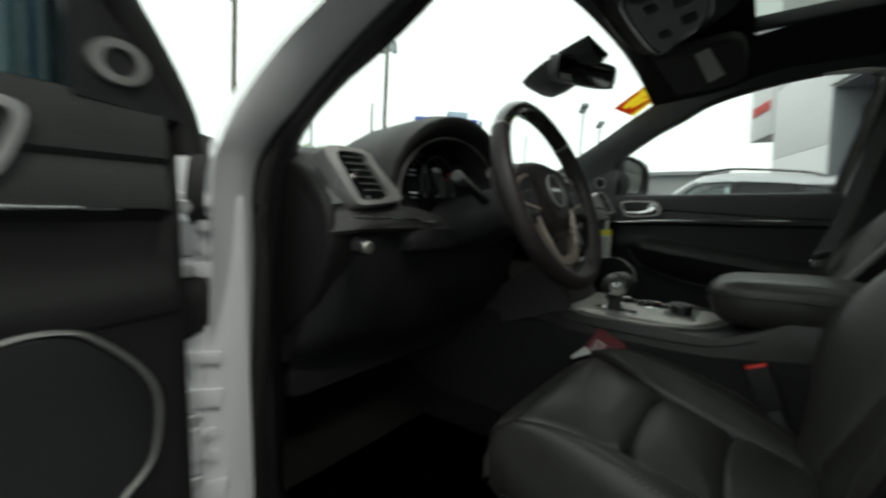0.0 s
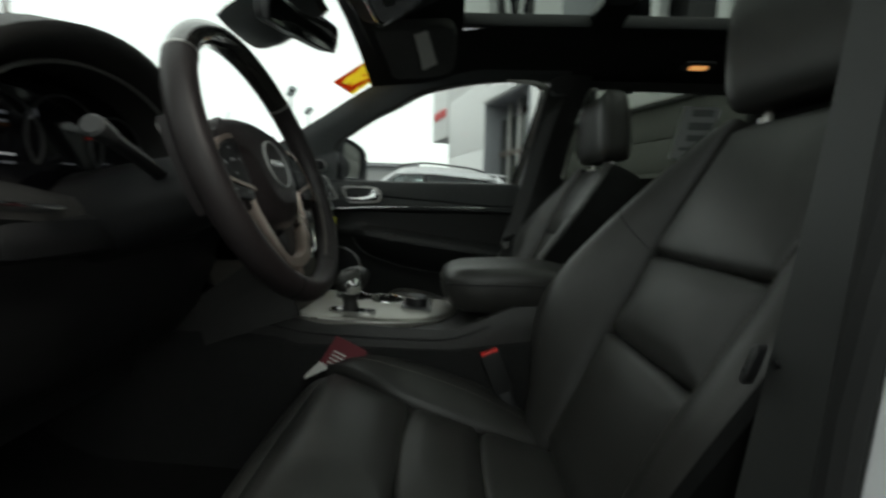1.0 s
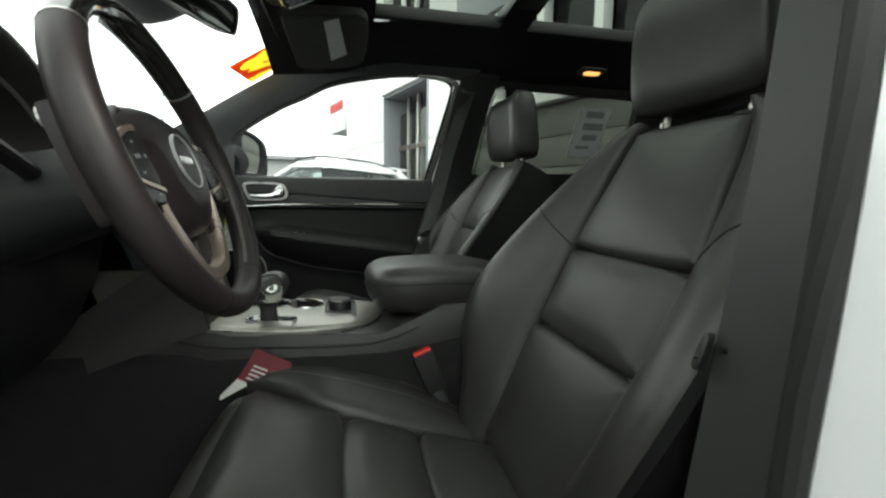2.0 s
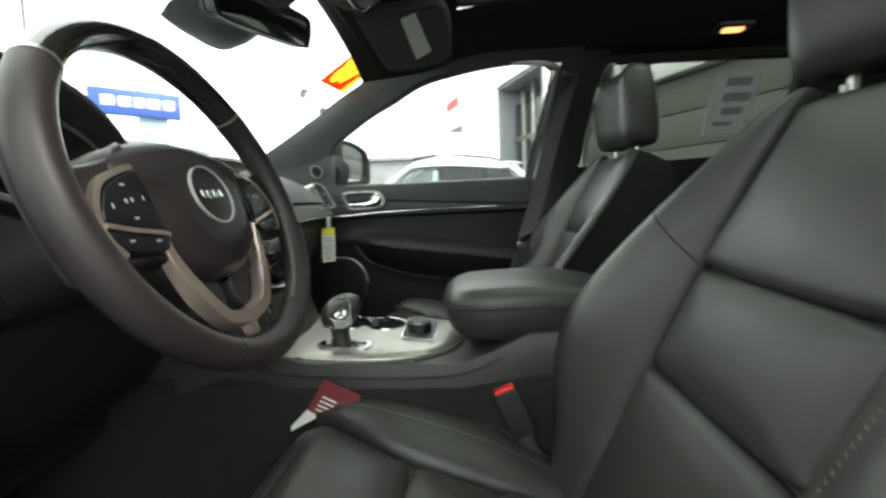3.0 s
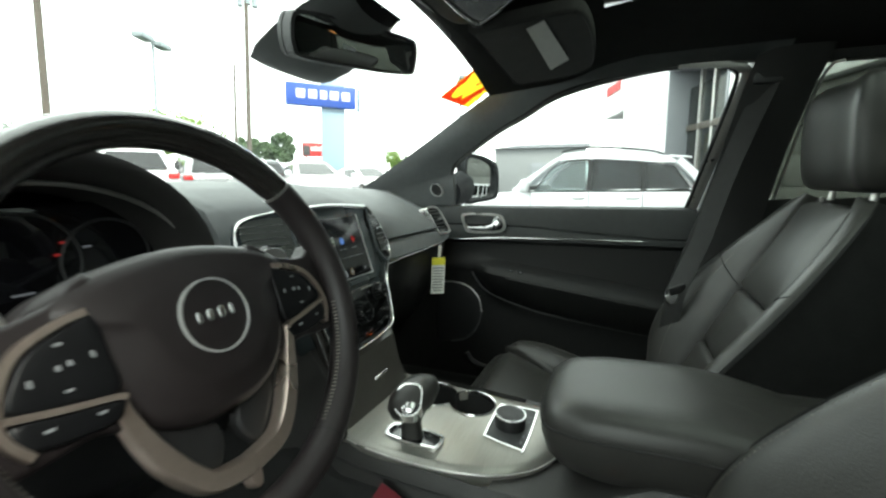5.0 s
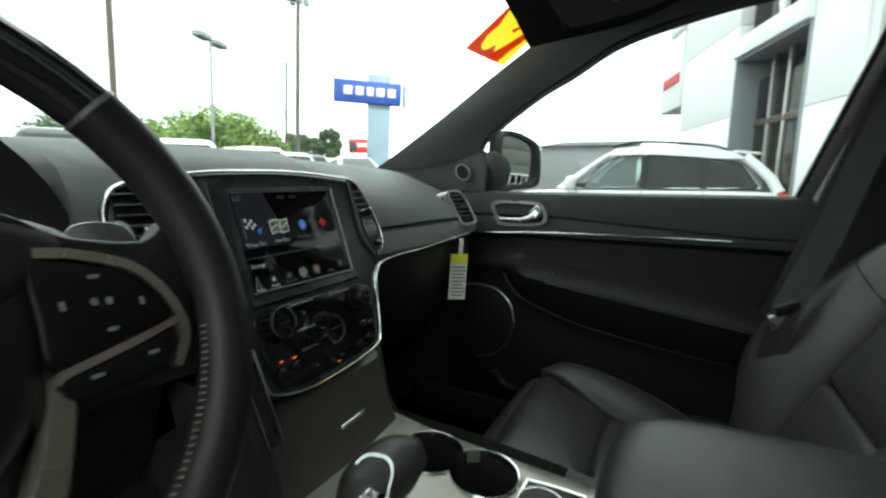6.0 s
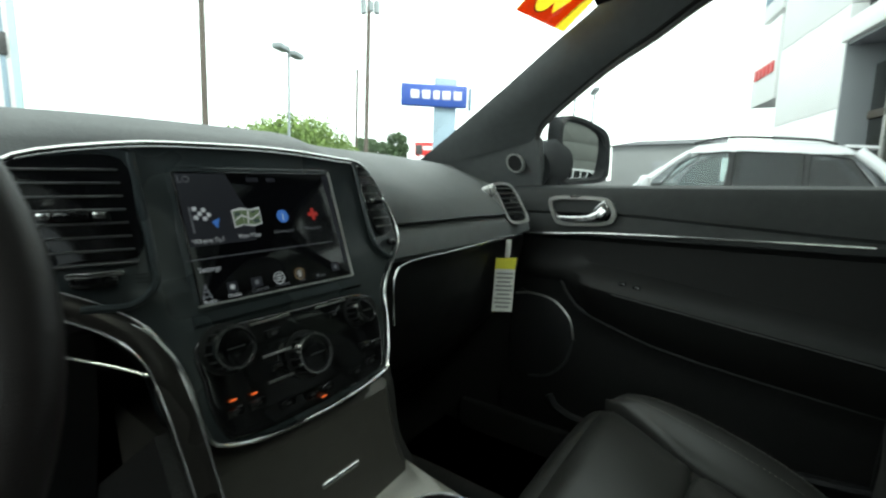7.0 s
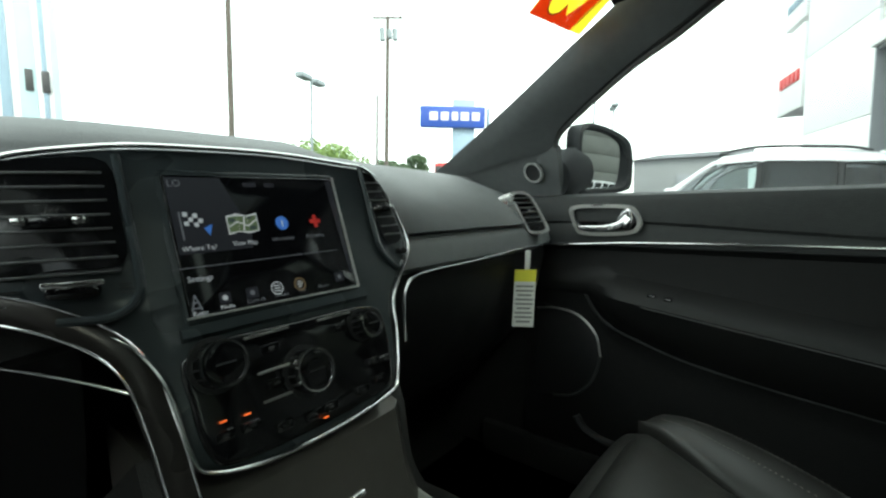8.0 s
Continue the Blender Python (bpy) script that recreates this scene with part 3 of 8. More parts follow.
for s in (1, -1):
    for y, z in ((1.80, 0.47), (-1.12, 0.325)):
        part("wheel_arch", cyl((s * 0.93, y, z + 0.02), (s * 0.953, y, z + 0.02), 0.43, n=32, bev=0.006), PLASTIC, car_body, "black wheel arch")
        ty = part("tyre", cyl((s * 0.74, y, z), (s * 0.965, y, z), 0.385, n=36, bev=0.03), RUBBER, car_body, "black tyre")
        part("rim", cyl((s * 0.955, y, z), (s * 0.972, y, z), 0.26, n=24, bev=0.01), SATIN, ty, "silver wheel rim")


# ---- dashboard ----
dashboard = thing("dashboard", (0, 0.8, 0.6), "black soft-touch dashboard with a centre stack and silver trim", "dashboard")


def lerp_key(x, keys):
    for (x0, *a), (x1, *c) in zip(keys, keys[1:]):
        if x <= x1:
            t = max(0, min(1, (x - x0) / (x1 - x0)))
            t = t * t * (3 - 2 * t)
            return [p + (q - p) * t for p, q in zip(a, c)]
    return keys[-1][1:]


# crest y, crest z, face-bottom y, face-bottom z
DASH_LINE = [(-0.74, 0.800, 1.125, 0.705, 1.05), (-0.685, 0.712, 1.143, 0.668, 1.055), (-0.60, 0.700, 1.150, 0.650, 1.055), (-0.40, 0.74, 1.165, 0.66, 1.03), (-0.22, 0.66, 1.165, 0.630, 1.05), (-0.10, 0.635, 1.165, 0.625, 1.06),
        (0.10, 0.635, 1.163, 0.625, 1.06), (0.20, 0.665, 1.145, 0.622, 1.062), (0.35, 0.690, 1.140, 0.622, 1.060), (0.55, 0.715, 1.138, 0.628, 1.056), (0.70, 0.74, 1.120, 0.660, 1.055), (0.76, 0.76, 1.11, 0.69, 1.05)]
R = []
for x in np.linspace(-0.735, 0.755, 60):
    cy, cz, fy, fz = lerp_key(x, DASH_LINE)
    top = 1.190 - 0.025 * abs(x / 0.7) ** 2 + 0.008 * max(0.0, 1 - (x / 0.30) ** 2)
    if -0.60 < x < -0.222:  # the bay behind the gauges
        cy, cz, fy, fz = 0.81, 1.175, 0.78, 1.02
    R.append([V(x, y, z) for y, z in ((1.22, 1.10), (1.20, min(top, ws(x, 1.2) - 0.03)), (1.0, min(top + 0.004, ws(x, 1.0) - 0.02)), (0.88, top), (cy + 0.10, (cz + top) / 2 + 0.006), (cy + 0.04, cz + 0.005), (cy + 0.008, cz - 0.010),
              (cy * 0.7 + fy * 0.3 - 0.004, cz * 0.7 + fz * 0.3 - 0.006), (cy * 0.25 + fy * 0.75 - 0.003, cz * 0.3 + fz * 0.7), (fy, fz), (fy + 0.012, fz - 0.004), (fy + 0.06, fz - 0.02), (1.1, fz - 0.02))])
part("upper_pad", loft(R), VINYL_LIT, dashboard, "grained black upper pad", smooth=50)
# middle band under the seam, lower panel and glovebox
# one vinyl: the driver's stretch is coloured darker for the shade there
for x0, x1, m_ in ((-0.735, -0.10, VINYL_C), (-0.10, 0.755, VINYL_LIT)):
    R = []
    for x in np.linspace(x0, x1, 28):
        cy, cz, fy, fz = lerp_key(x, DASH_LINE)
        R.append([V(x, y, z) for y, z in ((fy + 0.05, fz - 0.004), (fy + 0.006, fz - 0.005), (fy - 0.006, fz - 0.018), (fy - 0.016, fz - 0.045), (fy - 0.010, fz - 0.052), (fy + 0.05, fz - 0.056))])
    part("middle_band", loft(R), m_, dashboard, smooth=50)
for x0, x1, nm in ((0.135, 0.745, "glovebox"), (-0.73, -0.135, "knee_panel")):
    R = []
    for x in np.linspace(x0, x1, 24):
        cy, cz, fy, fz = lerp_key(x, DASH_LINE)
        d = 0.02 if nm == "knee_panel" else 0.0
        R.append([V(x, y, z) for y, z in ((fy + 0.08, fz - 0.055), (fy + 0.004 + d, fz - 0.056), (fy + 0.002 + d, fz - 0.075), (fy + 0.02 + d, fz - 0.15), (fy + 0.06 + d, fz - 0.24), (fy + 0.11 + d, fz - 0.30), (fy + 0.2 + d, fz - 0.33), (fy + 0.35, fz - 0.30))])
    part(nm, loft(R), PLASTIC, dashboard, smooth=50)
part("dash_core", box((0, 1.02, 0.86), (1.44, 0.36, 0.42), 0.04), PLASTIC, dashboard)

# silver line along the passenger's side, which drops beside the stack
line = curve([(0.158, 0.580, 0.935), (0.166, 0.588, 0.965), (0.186, 0.602, 0.994), (0.222, 0.606, 1.008), (0.353, 0.606, 1.010), (0.50, 0.610, 1.013), (0.60, 0.622, 1.010), (0.70, 0.652, 1.003)], 6)
part("silver_line", tube(line, 0.0020, n=8, up=(0, -1, 0)), CHROME_S, dashboard, "thin chrome line")
line = curve([(-0.725, 0.642, 1.030), (-0.65, 0.634, 1.028), (-0.575, 0.634, 1.024), (-0.50, 0.640, 1.018)], 6)
part("silver_line", tube(line, 0.0025, n=8, up=(0, -1, 0)), CHROME, dashboard, "thin chrome line")

# ---- centre stack ----
STACK_FLAT = plane_xz(0.600, 0.31, 1.126)


def turn_away(x):
    """The stack's driver side turns away from the cabin."""
    return 0.45 * max(0.0, -0.108 - x)


def face_turn(u):
    """Degrees by which the stack's face is turned at u."""
    return -24.2 if u < -0.108 else 0.0


STACK_IN = lambda u, v, h: STACK_FLAT(u, v, h) + V(0, turn_away(u), 0)
OUTLINE = outline([(-0.190, 1.10), (-0.186, 1.122), (-0.170, 1.140), (-0.115, 1.150), (-0.058, 1.153), (0.02, 1.153), (0.094, 1.147), (0.128, 1.141), (0.150, 1.110), (0.162, 1.076), (0.163, 1.048), (0.140, 1.022), (0.119, 0.995), (0.112, 0.960),
                   (0.098, 0.920), (0.080, 0.909), (0.02, 0.903), (-0.046, 0.904), (-0.090, 0.914), (-0.101, 0.930), (-0.106, 0.973), (-0.118, 1.003), (-0.135, 1.020), (-0.160, 1.036), (-0.186, 1.050), (-0.191, 1.075)], 4)
part("stack_face", puff(OUTLINE, 0.0, 0.006, STACK_IN, rings=3, back=0.09), STACK, dashboard, "satin black centre stack face")
edge = [STACK_IN(u, v, 0.001) for u, v in OUTLINE]
part("stack_chrome", sweep(edge, disc(0.0020, 0.0030, 10), loop=True, up=(0, -1, 0)), CHROME_S, dashboard, "chrome surround of the centre stack")
# broad satin band that leaves the stack towards the cluster
band = curve([(-0.345, 0.615, 1.03), (-0.30, 0.606, 1.046), (-0.235, 0.590, 1.050), (-0.182, 0.574, 1.043), (-0.142, 0.565, 1.021), (-0.122, 0.556, 0.994), (-0.115, 0.544, 0.957), (-0.111, 0.532, 0.915), (-0.108, 0.519, 0.87)], 6)
band = [q + V(0, min(0.04, turn_away(q.x)), 0) for q in band]
part("satin_band", sweep(band, [(-0.0085, 0.001), (-0.004, 0.003), (0.004, 0.003), (0.0085, 0.001), (0.0085, -0.012), (-0.0085, -0.012)], up=(0, -1, 0.2)), BAND, dashboard, "dark bronze band")
for q in (-0.0088, 0.0088):
    part("band_edge", sweep(band, [(q + a, b_ + 0.001) for a, b_ in disc(0.0010, 0.0018, 8)], up=(0, -1, 0.2)), CHROME_S, dashboard, "thin chrome band edge")
line = curve([(-0.30, 0.600, 1.020), (-0.22, 0.582, 1.014), (-0.186, 0.568, 1.008), (-0.15, 0.560, 0.992), (-0.126, 0.553, 0.979)], 6)
line = [q + V(0, min(0.04, turn_away(q.x)), 0) for q in line]
part("silver_line", tube(line, 0.0010, n=8, up=(0, -1, 0)), CHROME_S, dashboard, "thin chrome line")


SLAT = mat("vent_slat_plastic", (0.10, 0.10, 0.10), 0.35, scale=90, var=0.08)


def vent(out, slats, name="air_vent", knob=True, recess=0.030, place=STACK_IN):
    """An air vent: a dark recess with slats and a thumb tab. out: its outline; slats: rows of (u0, u1, v)."""
    cu, cv = sum(p[0] for p in out) / len(out), sum(p[1] for p in out) / len(out)
    shr = [(cu + (u - cu) * 0.92, cv + (v - cv) * 0.92) for u, v in out]
    root = part(name, loft([[place(u, v, h) for u, v in o] for o, h in ((out, 0.004), (shr, 0.002), (shr, -0.005), (shr, -recess))], caps=True), PIANO, dashboard, "dark air vent")
    for u0, u1, v in slats:
        turn = face_turn((u0 + u1) / 2)
        part("slat", box((0, 0, 0), ((u1 - u0) / math.cos(math.radians(turn)), 0.009, 0.0015), 0.0005, m=pose(0, 0, 0, 8, 0, turn)), SLAT, root).matrix_basis = Matrix.Translation(place((u0 + u1) / 2, v, 0.001))
    return root


V1 = outline([(-0.178, 1.132), (-0.150, 1.139), (-0.116, 1.137), (-0.114, 1.10), (-0.117, 1.066), (-0.150, 1.064), (-0.180, 1.062), (-0.183, 1.10)], 4)
left_vent = vent(V1, [(-0.180, -0.118, 1.1305 - 0.0098 * k) for k in range(8)])
V2 = outline([(0.112, 1.134), (0.130, 1.134), (0.143, 1.110), (0.153, 1.078), (0.152, 1.060), (0.130, 1.058), (0.122, 1.090)], 4)
right_vent = vent(V2, [(0.118 + 0.0018 * k, 0.139 + 0.0027 * k, 1.127 - 0.0098 * k) for k in range(7)])
for rt, (u, v) in ((left_vent, (-0.150, 1.0945)), (right_vent, (0.137, 1.097))):
    part("thumb_tab", box(STACK_IN(u, v, 0.010 if u < 0 else 0.004), (0.020 if u < 0 else 0.014, 0.012, 0.007), 0.002, m=pose(0, 0, 0, 0, 0, face_turn(u))), PIANO, rt)
    for d in (-0.014, 0.014) if u < 0 else (-0.009, 0.009):
        part("chrome_tip", box(STACK_IN(u + d, v, 0.012 if u < 0 else 0.005), (0.008 if u < 0 else 0.006, 0.010, 0.0055), 0.0018, m=pose(0, 0, 0, 0, 0, face_turn(u))), CHROME_S, rt)
# pods round the vents, and the sliders under them
for s, us in ((1, (-0.185, -0.110)), (-1, (0.116, 0.160))):
    pod = curve([STACK_IN(us[1] if s > 0 else us[0], v, 0.004) for v in (1.142, 1.10, 1.06)] + [STACK_IN((us[1] - 0.003) if s > 0 else us[0] + 0.008, 1.042, 0.004), STACK_IN((us[1] - 0.018) if s > 0 else us[0] + 0.022, 1.030, 0.004), STACK_IN((us[1] - 0.045) if s > 0 else us[0] + 0.030, 1.030 if s > 0 else 1.034, 0.004)], 5)
    part("vent_pod_edge", tube(pod, 0.0030, n=8, up=(0, -1, 0)), STACK, dashboard)
part("vent_slider", box(STACK_IN(-0.145, 1.049, 0.006), (0.030, 0.010, 0.010), 0.004, m=pose(0, 0, 0, 0, 0, -24.2)), PIANO, dashboard)
part("slider_chrome", box(STACK_IN(-0.145, 1.053, 0.010), (0.034, 0.004, 0.004), 0.0012, m=pose(0, 0, 0, 0, 0, -24.2)), CHROME_S, dashboard)
part("vent_slider", box(STACK_IN(0.148, 1.047, 0.004), (0.012, 0.010, 0.008), 0.003), PIANO, dashboard)
for u in (-0.173, -0.118):
    for k in range(3):
        part("slider_mark", box(STACK_IN(u, 1.052 - 0.003 * k, 0.002), (0.008, 0.0006, 0.001), m=pose(0, 0, 0, 0, 0, -24.2)), PLASTIC_G, dashboard)

# touch screen
SCR = plane_xz(0.6125, 0.315, 1.126)
touch = part("touch_screen", puff(rrect(0.168, 0.120, 0.004, cx=-0.0045, cy=1.0715), 0.0125, 0.003, SCR, rings=2, back=0.02), STACK, dashboard, "glossy black touch screen, lit with a menu")
part("screen_glass", puff(rrect(0.159, 0.109, 0.002, cx=-0.0045, cy=1.0715), 0.0138, 0.001, SCR, rings=1, back=-0.011), SCREEN, touch)
part("screen_trim", loft([[SCR(u, v + 0.012 * (-0.0045 - u) + a, 0.0138 + h) for a, h in ((-0.0008, 0), (0.0008, 0), (0.0008, 0.0014), (-0.0008, 0.0014))] for u, v in ((-0.086, 1.0160), (0.0765, 1.0160))]), SILVER_P, touch, "silver edge line")
part("screen_trim", loft([[SCR(0.0755 + a, v, 0.0135 + h) for a, h in ((0, 0), (0.0018, 0), (0.0018, 0.0018), (0, 0.0018))] for v in (1.015, 1.127)]), SILVER_P, touch, "silver edge line")
part("screen_sill", loft([[SCR(u, v, h) for v, h in ((1.012, 0.010), (1.012, 0.0145), (1.004, 0.0150), (1.000, 0.010))] for u in (-0.092, 0.085)]), STACK, dashboard)
ICON = lambda du, dv: (lambda u, v, h: SCR(du + u - 0.010, dv + v, 0.0143 + h))


def flat(out, place, h=0.0):
    bm = bmesh.new()
    bm.faces.new([bm.verts.new(place(u, v, h)) for u, v in out])
    return bm


def lit(name, bm, material):
    return part(name, bm, material, touch, smooth=0)


lit("menu_shade", flat([(-0.072, 1.124), (-0.030, 1.124), (-0.012, 1.080), (-0.014, 1.064), (-0.072, 1.064)], ICON(0, 0), -0.0002), LIT_P)
lit("menu_shade", flat([(0.076, 1.123), (0.083, 1.123), (0.083, 1.03), (0.080, 1.03)], ICON(0, 0), -0.0002), LIT_P)
for txt, size, u, v in (("Where To?", 0.0056, -0.0695, 1.0660), ("View Map", 0.0054, -0.0305, 1.0670), ("Information", 0.0046, 0.0050, 1.0680), ("Emergency", 0.0046, 0.0400, 1.0685), ("Settings", 0.0060, -0.0705, 1.0430), ("Radio", 0.0047, -0.0715, 1.0180),
                        ("Media", 0.0047, -0.0510, 1.0190), ("Controls", 0.0046, -0.0300, 1.0195), ("Climate", 0.0045, -0.0055, 1.0200), ("Nav", 0.0045, 0.0190, 1.0205), ("Phone", 0.0045, 0.0400, 1.0205)):
    lit("menu_word", words(txt, size, ICON(u, v)), LIT_W if size > 0.00465 else LIT_D)
lit("menu_word", words("LO", 0.008, ICON(-0.071, 1.1165)), LIT_D)
for u, w in ((-0.005, 0.012), (-0.036, 0.004), (0.014, 0.010)):
    lit("menu_mark", flat(rrect(w, 0.004, 0.001), ICON(u, 1.1185)), LIT_P)
# chequered flag with an arrow, map, round marks
lit("flag_pole", flat(rrect(0.0012, 0.022, 0.0004), ICON(-0.0665, 1.0855)), LIT_D)
for i in range(4):
    for j in range(3):
        if (i + j) % 2 == 0:
            lit("flag_check", flat(rrect(0.0034, 0.0034, 0.0003), ICON(-0.0625 + 0.0036 * i, 1.0945 - 0.0036 * j - 0.0006 * i)), LIT_W)
lit("arrow_mark", flat([(-0.0505, 1.0830), (-0.0435, 1.0860), (-0.0465, 1.0770)], ICON(0, 0)), LIT_B)
MAPC = ICON(-0.0182, 1.0850)
SHEET = [(-0.0135, -0.0088), (-0.0045, -0.0068), (0.0045, -0.0088), (0.0135, -0.0068), (0.0135, 0.0088), (0.0045, 0.0068), (-0.0045, 0.0088), (-0.0135, 0.0068)]
lit("map_sheet", loft([[MAPC(u * f, v * f, h) for u, v in SHEET] for f, h in ((1.0, 0.0), (1.0, 0.0001))]), LIT_W)
for k in range(3):
    u0, lift_ = -0.0125 + 0.0084 * k, 0.0016 * (k % 2)
    lit("map_fold", flat([(u0, -0.0072 + lift_ * 0.5), (u0 + 0.0082, -0.0060 - lift_ * 0.5), (u0 + 0.0082, 0.0066 - lift_ * 0.5), (u0, 0.0056 + lift_ * 0.5)], MAPC, 0.0003), LIT_G)
for pts in ([(-0.012, -0.003), (-0.005, 0.001), (-0.005, 0.0024), (-0.012, -0.0016)], [(-0.005, 0.001), (0.004, -0.003), (0.004, -0.0016), (-0.005, 0.0024)], [(0.004, -0.003), (0.0122, 0.002), (0.0122, 0.0034), (0.004, -0.0016)], [(-0.001, -0.0062), (0.0004, -0.0062), (0.0024, 0.0055), (0.001, 0.0055)]):
    lit("map_road", flat(pts, MAPC, 0.0005), LIT_W)
for u0, v0, w0, h0 in ((-0.009, 0.003, 0.005, 0.003), (0.008, -0.004, 0.006, 0.003), (0.0065, 0.0045, 0.004, 0.002)):
    lit("map_patch", flat(rrect(w0, h0, 0.0008, cx=u0, cy=v0), MAPC, 0.0005), LIT_K)
lit("round_mark", flat([(0.0062 * math.cos(a / 10 * math.pi), 0.0062 * math.sin(a / 10 * math.pi)) for a in range(20)], ICON(0.0180, 1.0835)), LIT_B)
lit("round_letter", flat(rrect(0.0014, 0.006, 0.0004), ICON(0.0180, 1.0830), 0.0003), LIT_W)
for a in (0, 90):
    c, s_ = math.cos(radians(a)), math.sin(radians(a))
    lit("star_mark", flat([(c * p - s_ * q, s_ * p + c * q) for p, q in rrect(0.012, 0.004, 0.0008)], ICON(0.0535, 1.0835), 0.0001 * (a > 0)), LIT_R)
lit("divider", flat(rrect(0.150, 0.0005, 0.0002), ICON(-0.004, 1.0535)), LIT_D)
for u, kind in ((-0.068, 0), (-0.046, 1), (-0.0235, 2), (-0.001, 3), (0.0215, 4), (0.066, 5)):
    P = ICON(u, 1.0275)
    if kind in (3, 4):
        o = [(0.0056 * math.cos(a / 10 * math.pi), 0.0056 * math.sin(a / 10 * math.pi)) for a in range(20)]
        i_ = [(x * 0.87, y * 0.87) for x, y in o]
        lit("dial_mark", ring(o, i_, 0, 0.0002, P), LIT_W if kind == 3 else LIT_A)
        for k in range(3):
            lit("dial_line", flat(rrect(0.006 - 0.002 * abs(k - 1) * (kind == 4), 0.0009, 0.0003, cy=0.0022 * (k - 1)), P), LIT_W)
    elif kind == 0:
        for k in range(3):
            lit("mast_mark", flat([(x, y + 0.004 - 0.004 * k) for x, y in rrect(0.002 + 0.003 * k, 0.0010, 0.0002)], P), LIT_D)
        lit("mast_mark", flat([(-0.004, -0.006), (-0.003, -0.006), (0.0005, 0.006), (-0.0005, 0.006)], P, 0.0001), LIT_D)
        lit("mast_mark", flat([(0.004, -0.006), (0.003, -0.006), (-0.0005, 0.006), (0.0005, 0.006)], P, 0.0002), LIT_D)
    else:
        lit("tile_mark", flat(rrect(0.011 - 0.002 * (kind == 1), 0.009, 0.0015), P, -0.0001), LIT_P)
        lit("tile_dot", flat(rrect(0.004, 0.004, 0.0015), P, 0.0001), LIT_W if kind == 1 else LIT_D)

# control panel under the screen
CTRL = STACK_IN
part("control_panel", puff(outline([(-0.088, 0.998), (0.0, 1.0), (0.085, 0.997), (0.100, 0.975), (0.094, 0.930), (0.078, 0.915), (0.0, 0.910), (-0.072, 0.912), (-0.090, 0.925), (-0.095, 0.96)], 4), 0.003, 0.003, CTRL, rings=2, back=0.02), PIANO, dashboard)


def knob(u, v, r):
    a = [(r * math.cos(k * math.pi / 14), r * math.sin(k * math.pi / 14)) for k in range(28)]
    base = part("knob", puff(a, 0.021, 0.003, lambda x, y, h: CTRL(u + x, v + y, h), rings=2), PIANO, dashboard, "glossy black rotary knob")
    o, i_ = [(x * 1.01, y * 1.01) for x, y in a], [(x * 0.90, y * 0.90) for x, y in a]
    part("knob_ring", ring(o, [(x * 0.93, y * 0.93) for x, y in a], 0.0170, 0.0222, lambda x, y, h: CTRL(u + x, v + y, h)), CHROME, base, "chrome ring")
    part("knob_collar", ring([(x * 1.25, y * 1.25) for x, y in a], [(x * 1.02, y * 1.02) for x, y in a], 0.0, 0.005, lambda x, y, h: CTRL(u + x, v + y, h)), PLASTIC, base)
    part("knob_mark", flat(rrect(r * 0.9, 0.0012, 0.0004), lambda x, y, h: CTRL(u + x, v + y, h), 0.0222), PLASTIC_G, base, smooth=0)
    for k in range(0, 28, 2):
        part("knob_rib", cyl(CTRL(u + a[k][0], v + a[k][1], 0.004), CTRL(u + a[k][0], v + a[k][1], 0.0168), 0.0009, n=5), PLASTIC, base)


knob(-0.0735, 0.984, 0.0165)
knob(-0.003, 0.958, 0.0175)
knob(0.068, 0.981, 0.0130)
for u, v, w in ((-0.030, 0.997, 0.040), (0.038, 0.996, 0.038), (-0.030, 0.968, 0.030), (-0.032, 0.946, 0.026)):
    part("chrome_dash", box(CTRL(u, v, 0.0045), (w, 0.0022, 0.0022), 0.0008), SATIN, dashboard, "silver button edge")
for u, v in ((-0.030, 0.985), (0.038, 0.985), (-0.032, 0.957), (0.070, 0.945), (0.085, 0.943), (-0.078, 0.935), (-0.058, 0.934), (-0.032, 0.924), (-0.006, 0.922), (0.012, 0.922), (0.05, 0.924), (0.072, 0.928)):
    part("button", box(CTRL(u, v, 0.004), (0.015, 0.004, 0.008), 0.0015), PIANO, dashboard)
    part("button_mark", box(CTRL(u, v, 0.0065), (0.005, 0.0006, 0.0022)), PLASTIC_G, dashboard)
for u, v in ((-0.078, 0.9445), (-0.060, 0.9430), (0.0045, 0.9160)):
    part("seat_heat_light", box(CTRL(u, v, 0.0062), (0.0055, 0.001, 0.0013), 0.0004), LIT_O, dashboard, "small lit orange indicator")

# stack foot: dark bronze flank that runs down to the console
R = []
for v, y, w, e in ((0.905, 0.560, 0.110, 0.110), (0.890, 0.534, 0.116, 0.107), (0.86, 0.522, 0.118, 0.101), (0.83, 0.512, 0.119, 0.098), (0.805, 0.503, 0.122, 0.101), (0.790, 0.495, 0.128, 0.110)):
    R.append([V(-w, y + 0.16, v), V(-w, y + 0.010, v), V(-w + 0.012, y, v), V(0.0, y - 0.006, v), V(e - 0.014, y, v), V(e, y + 0.012, v), V(e, y + 0.16, v)])
part("stack_foot", loft(R), STACKSIDE, dashboard, "dark bronze panel under the controls")
part("stack_slot", box((0.006, 0.512, 0.842), (0.046, 0.006, 0.006), 0.002), CHROME, dashboard, "small chrome latch")
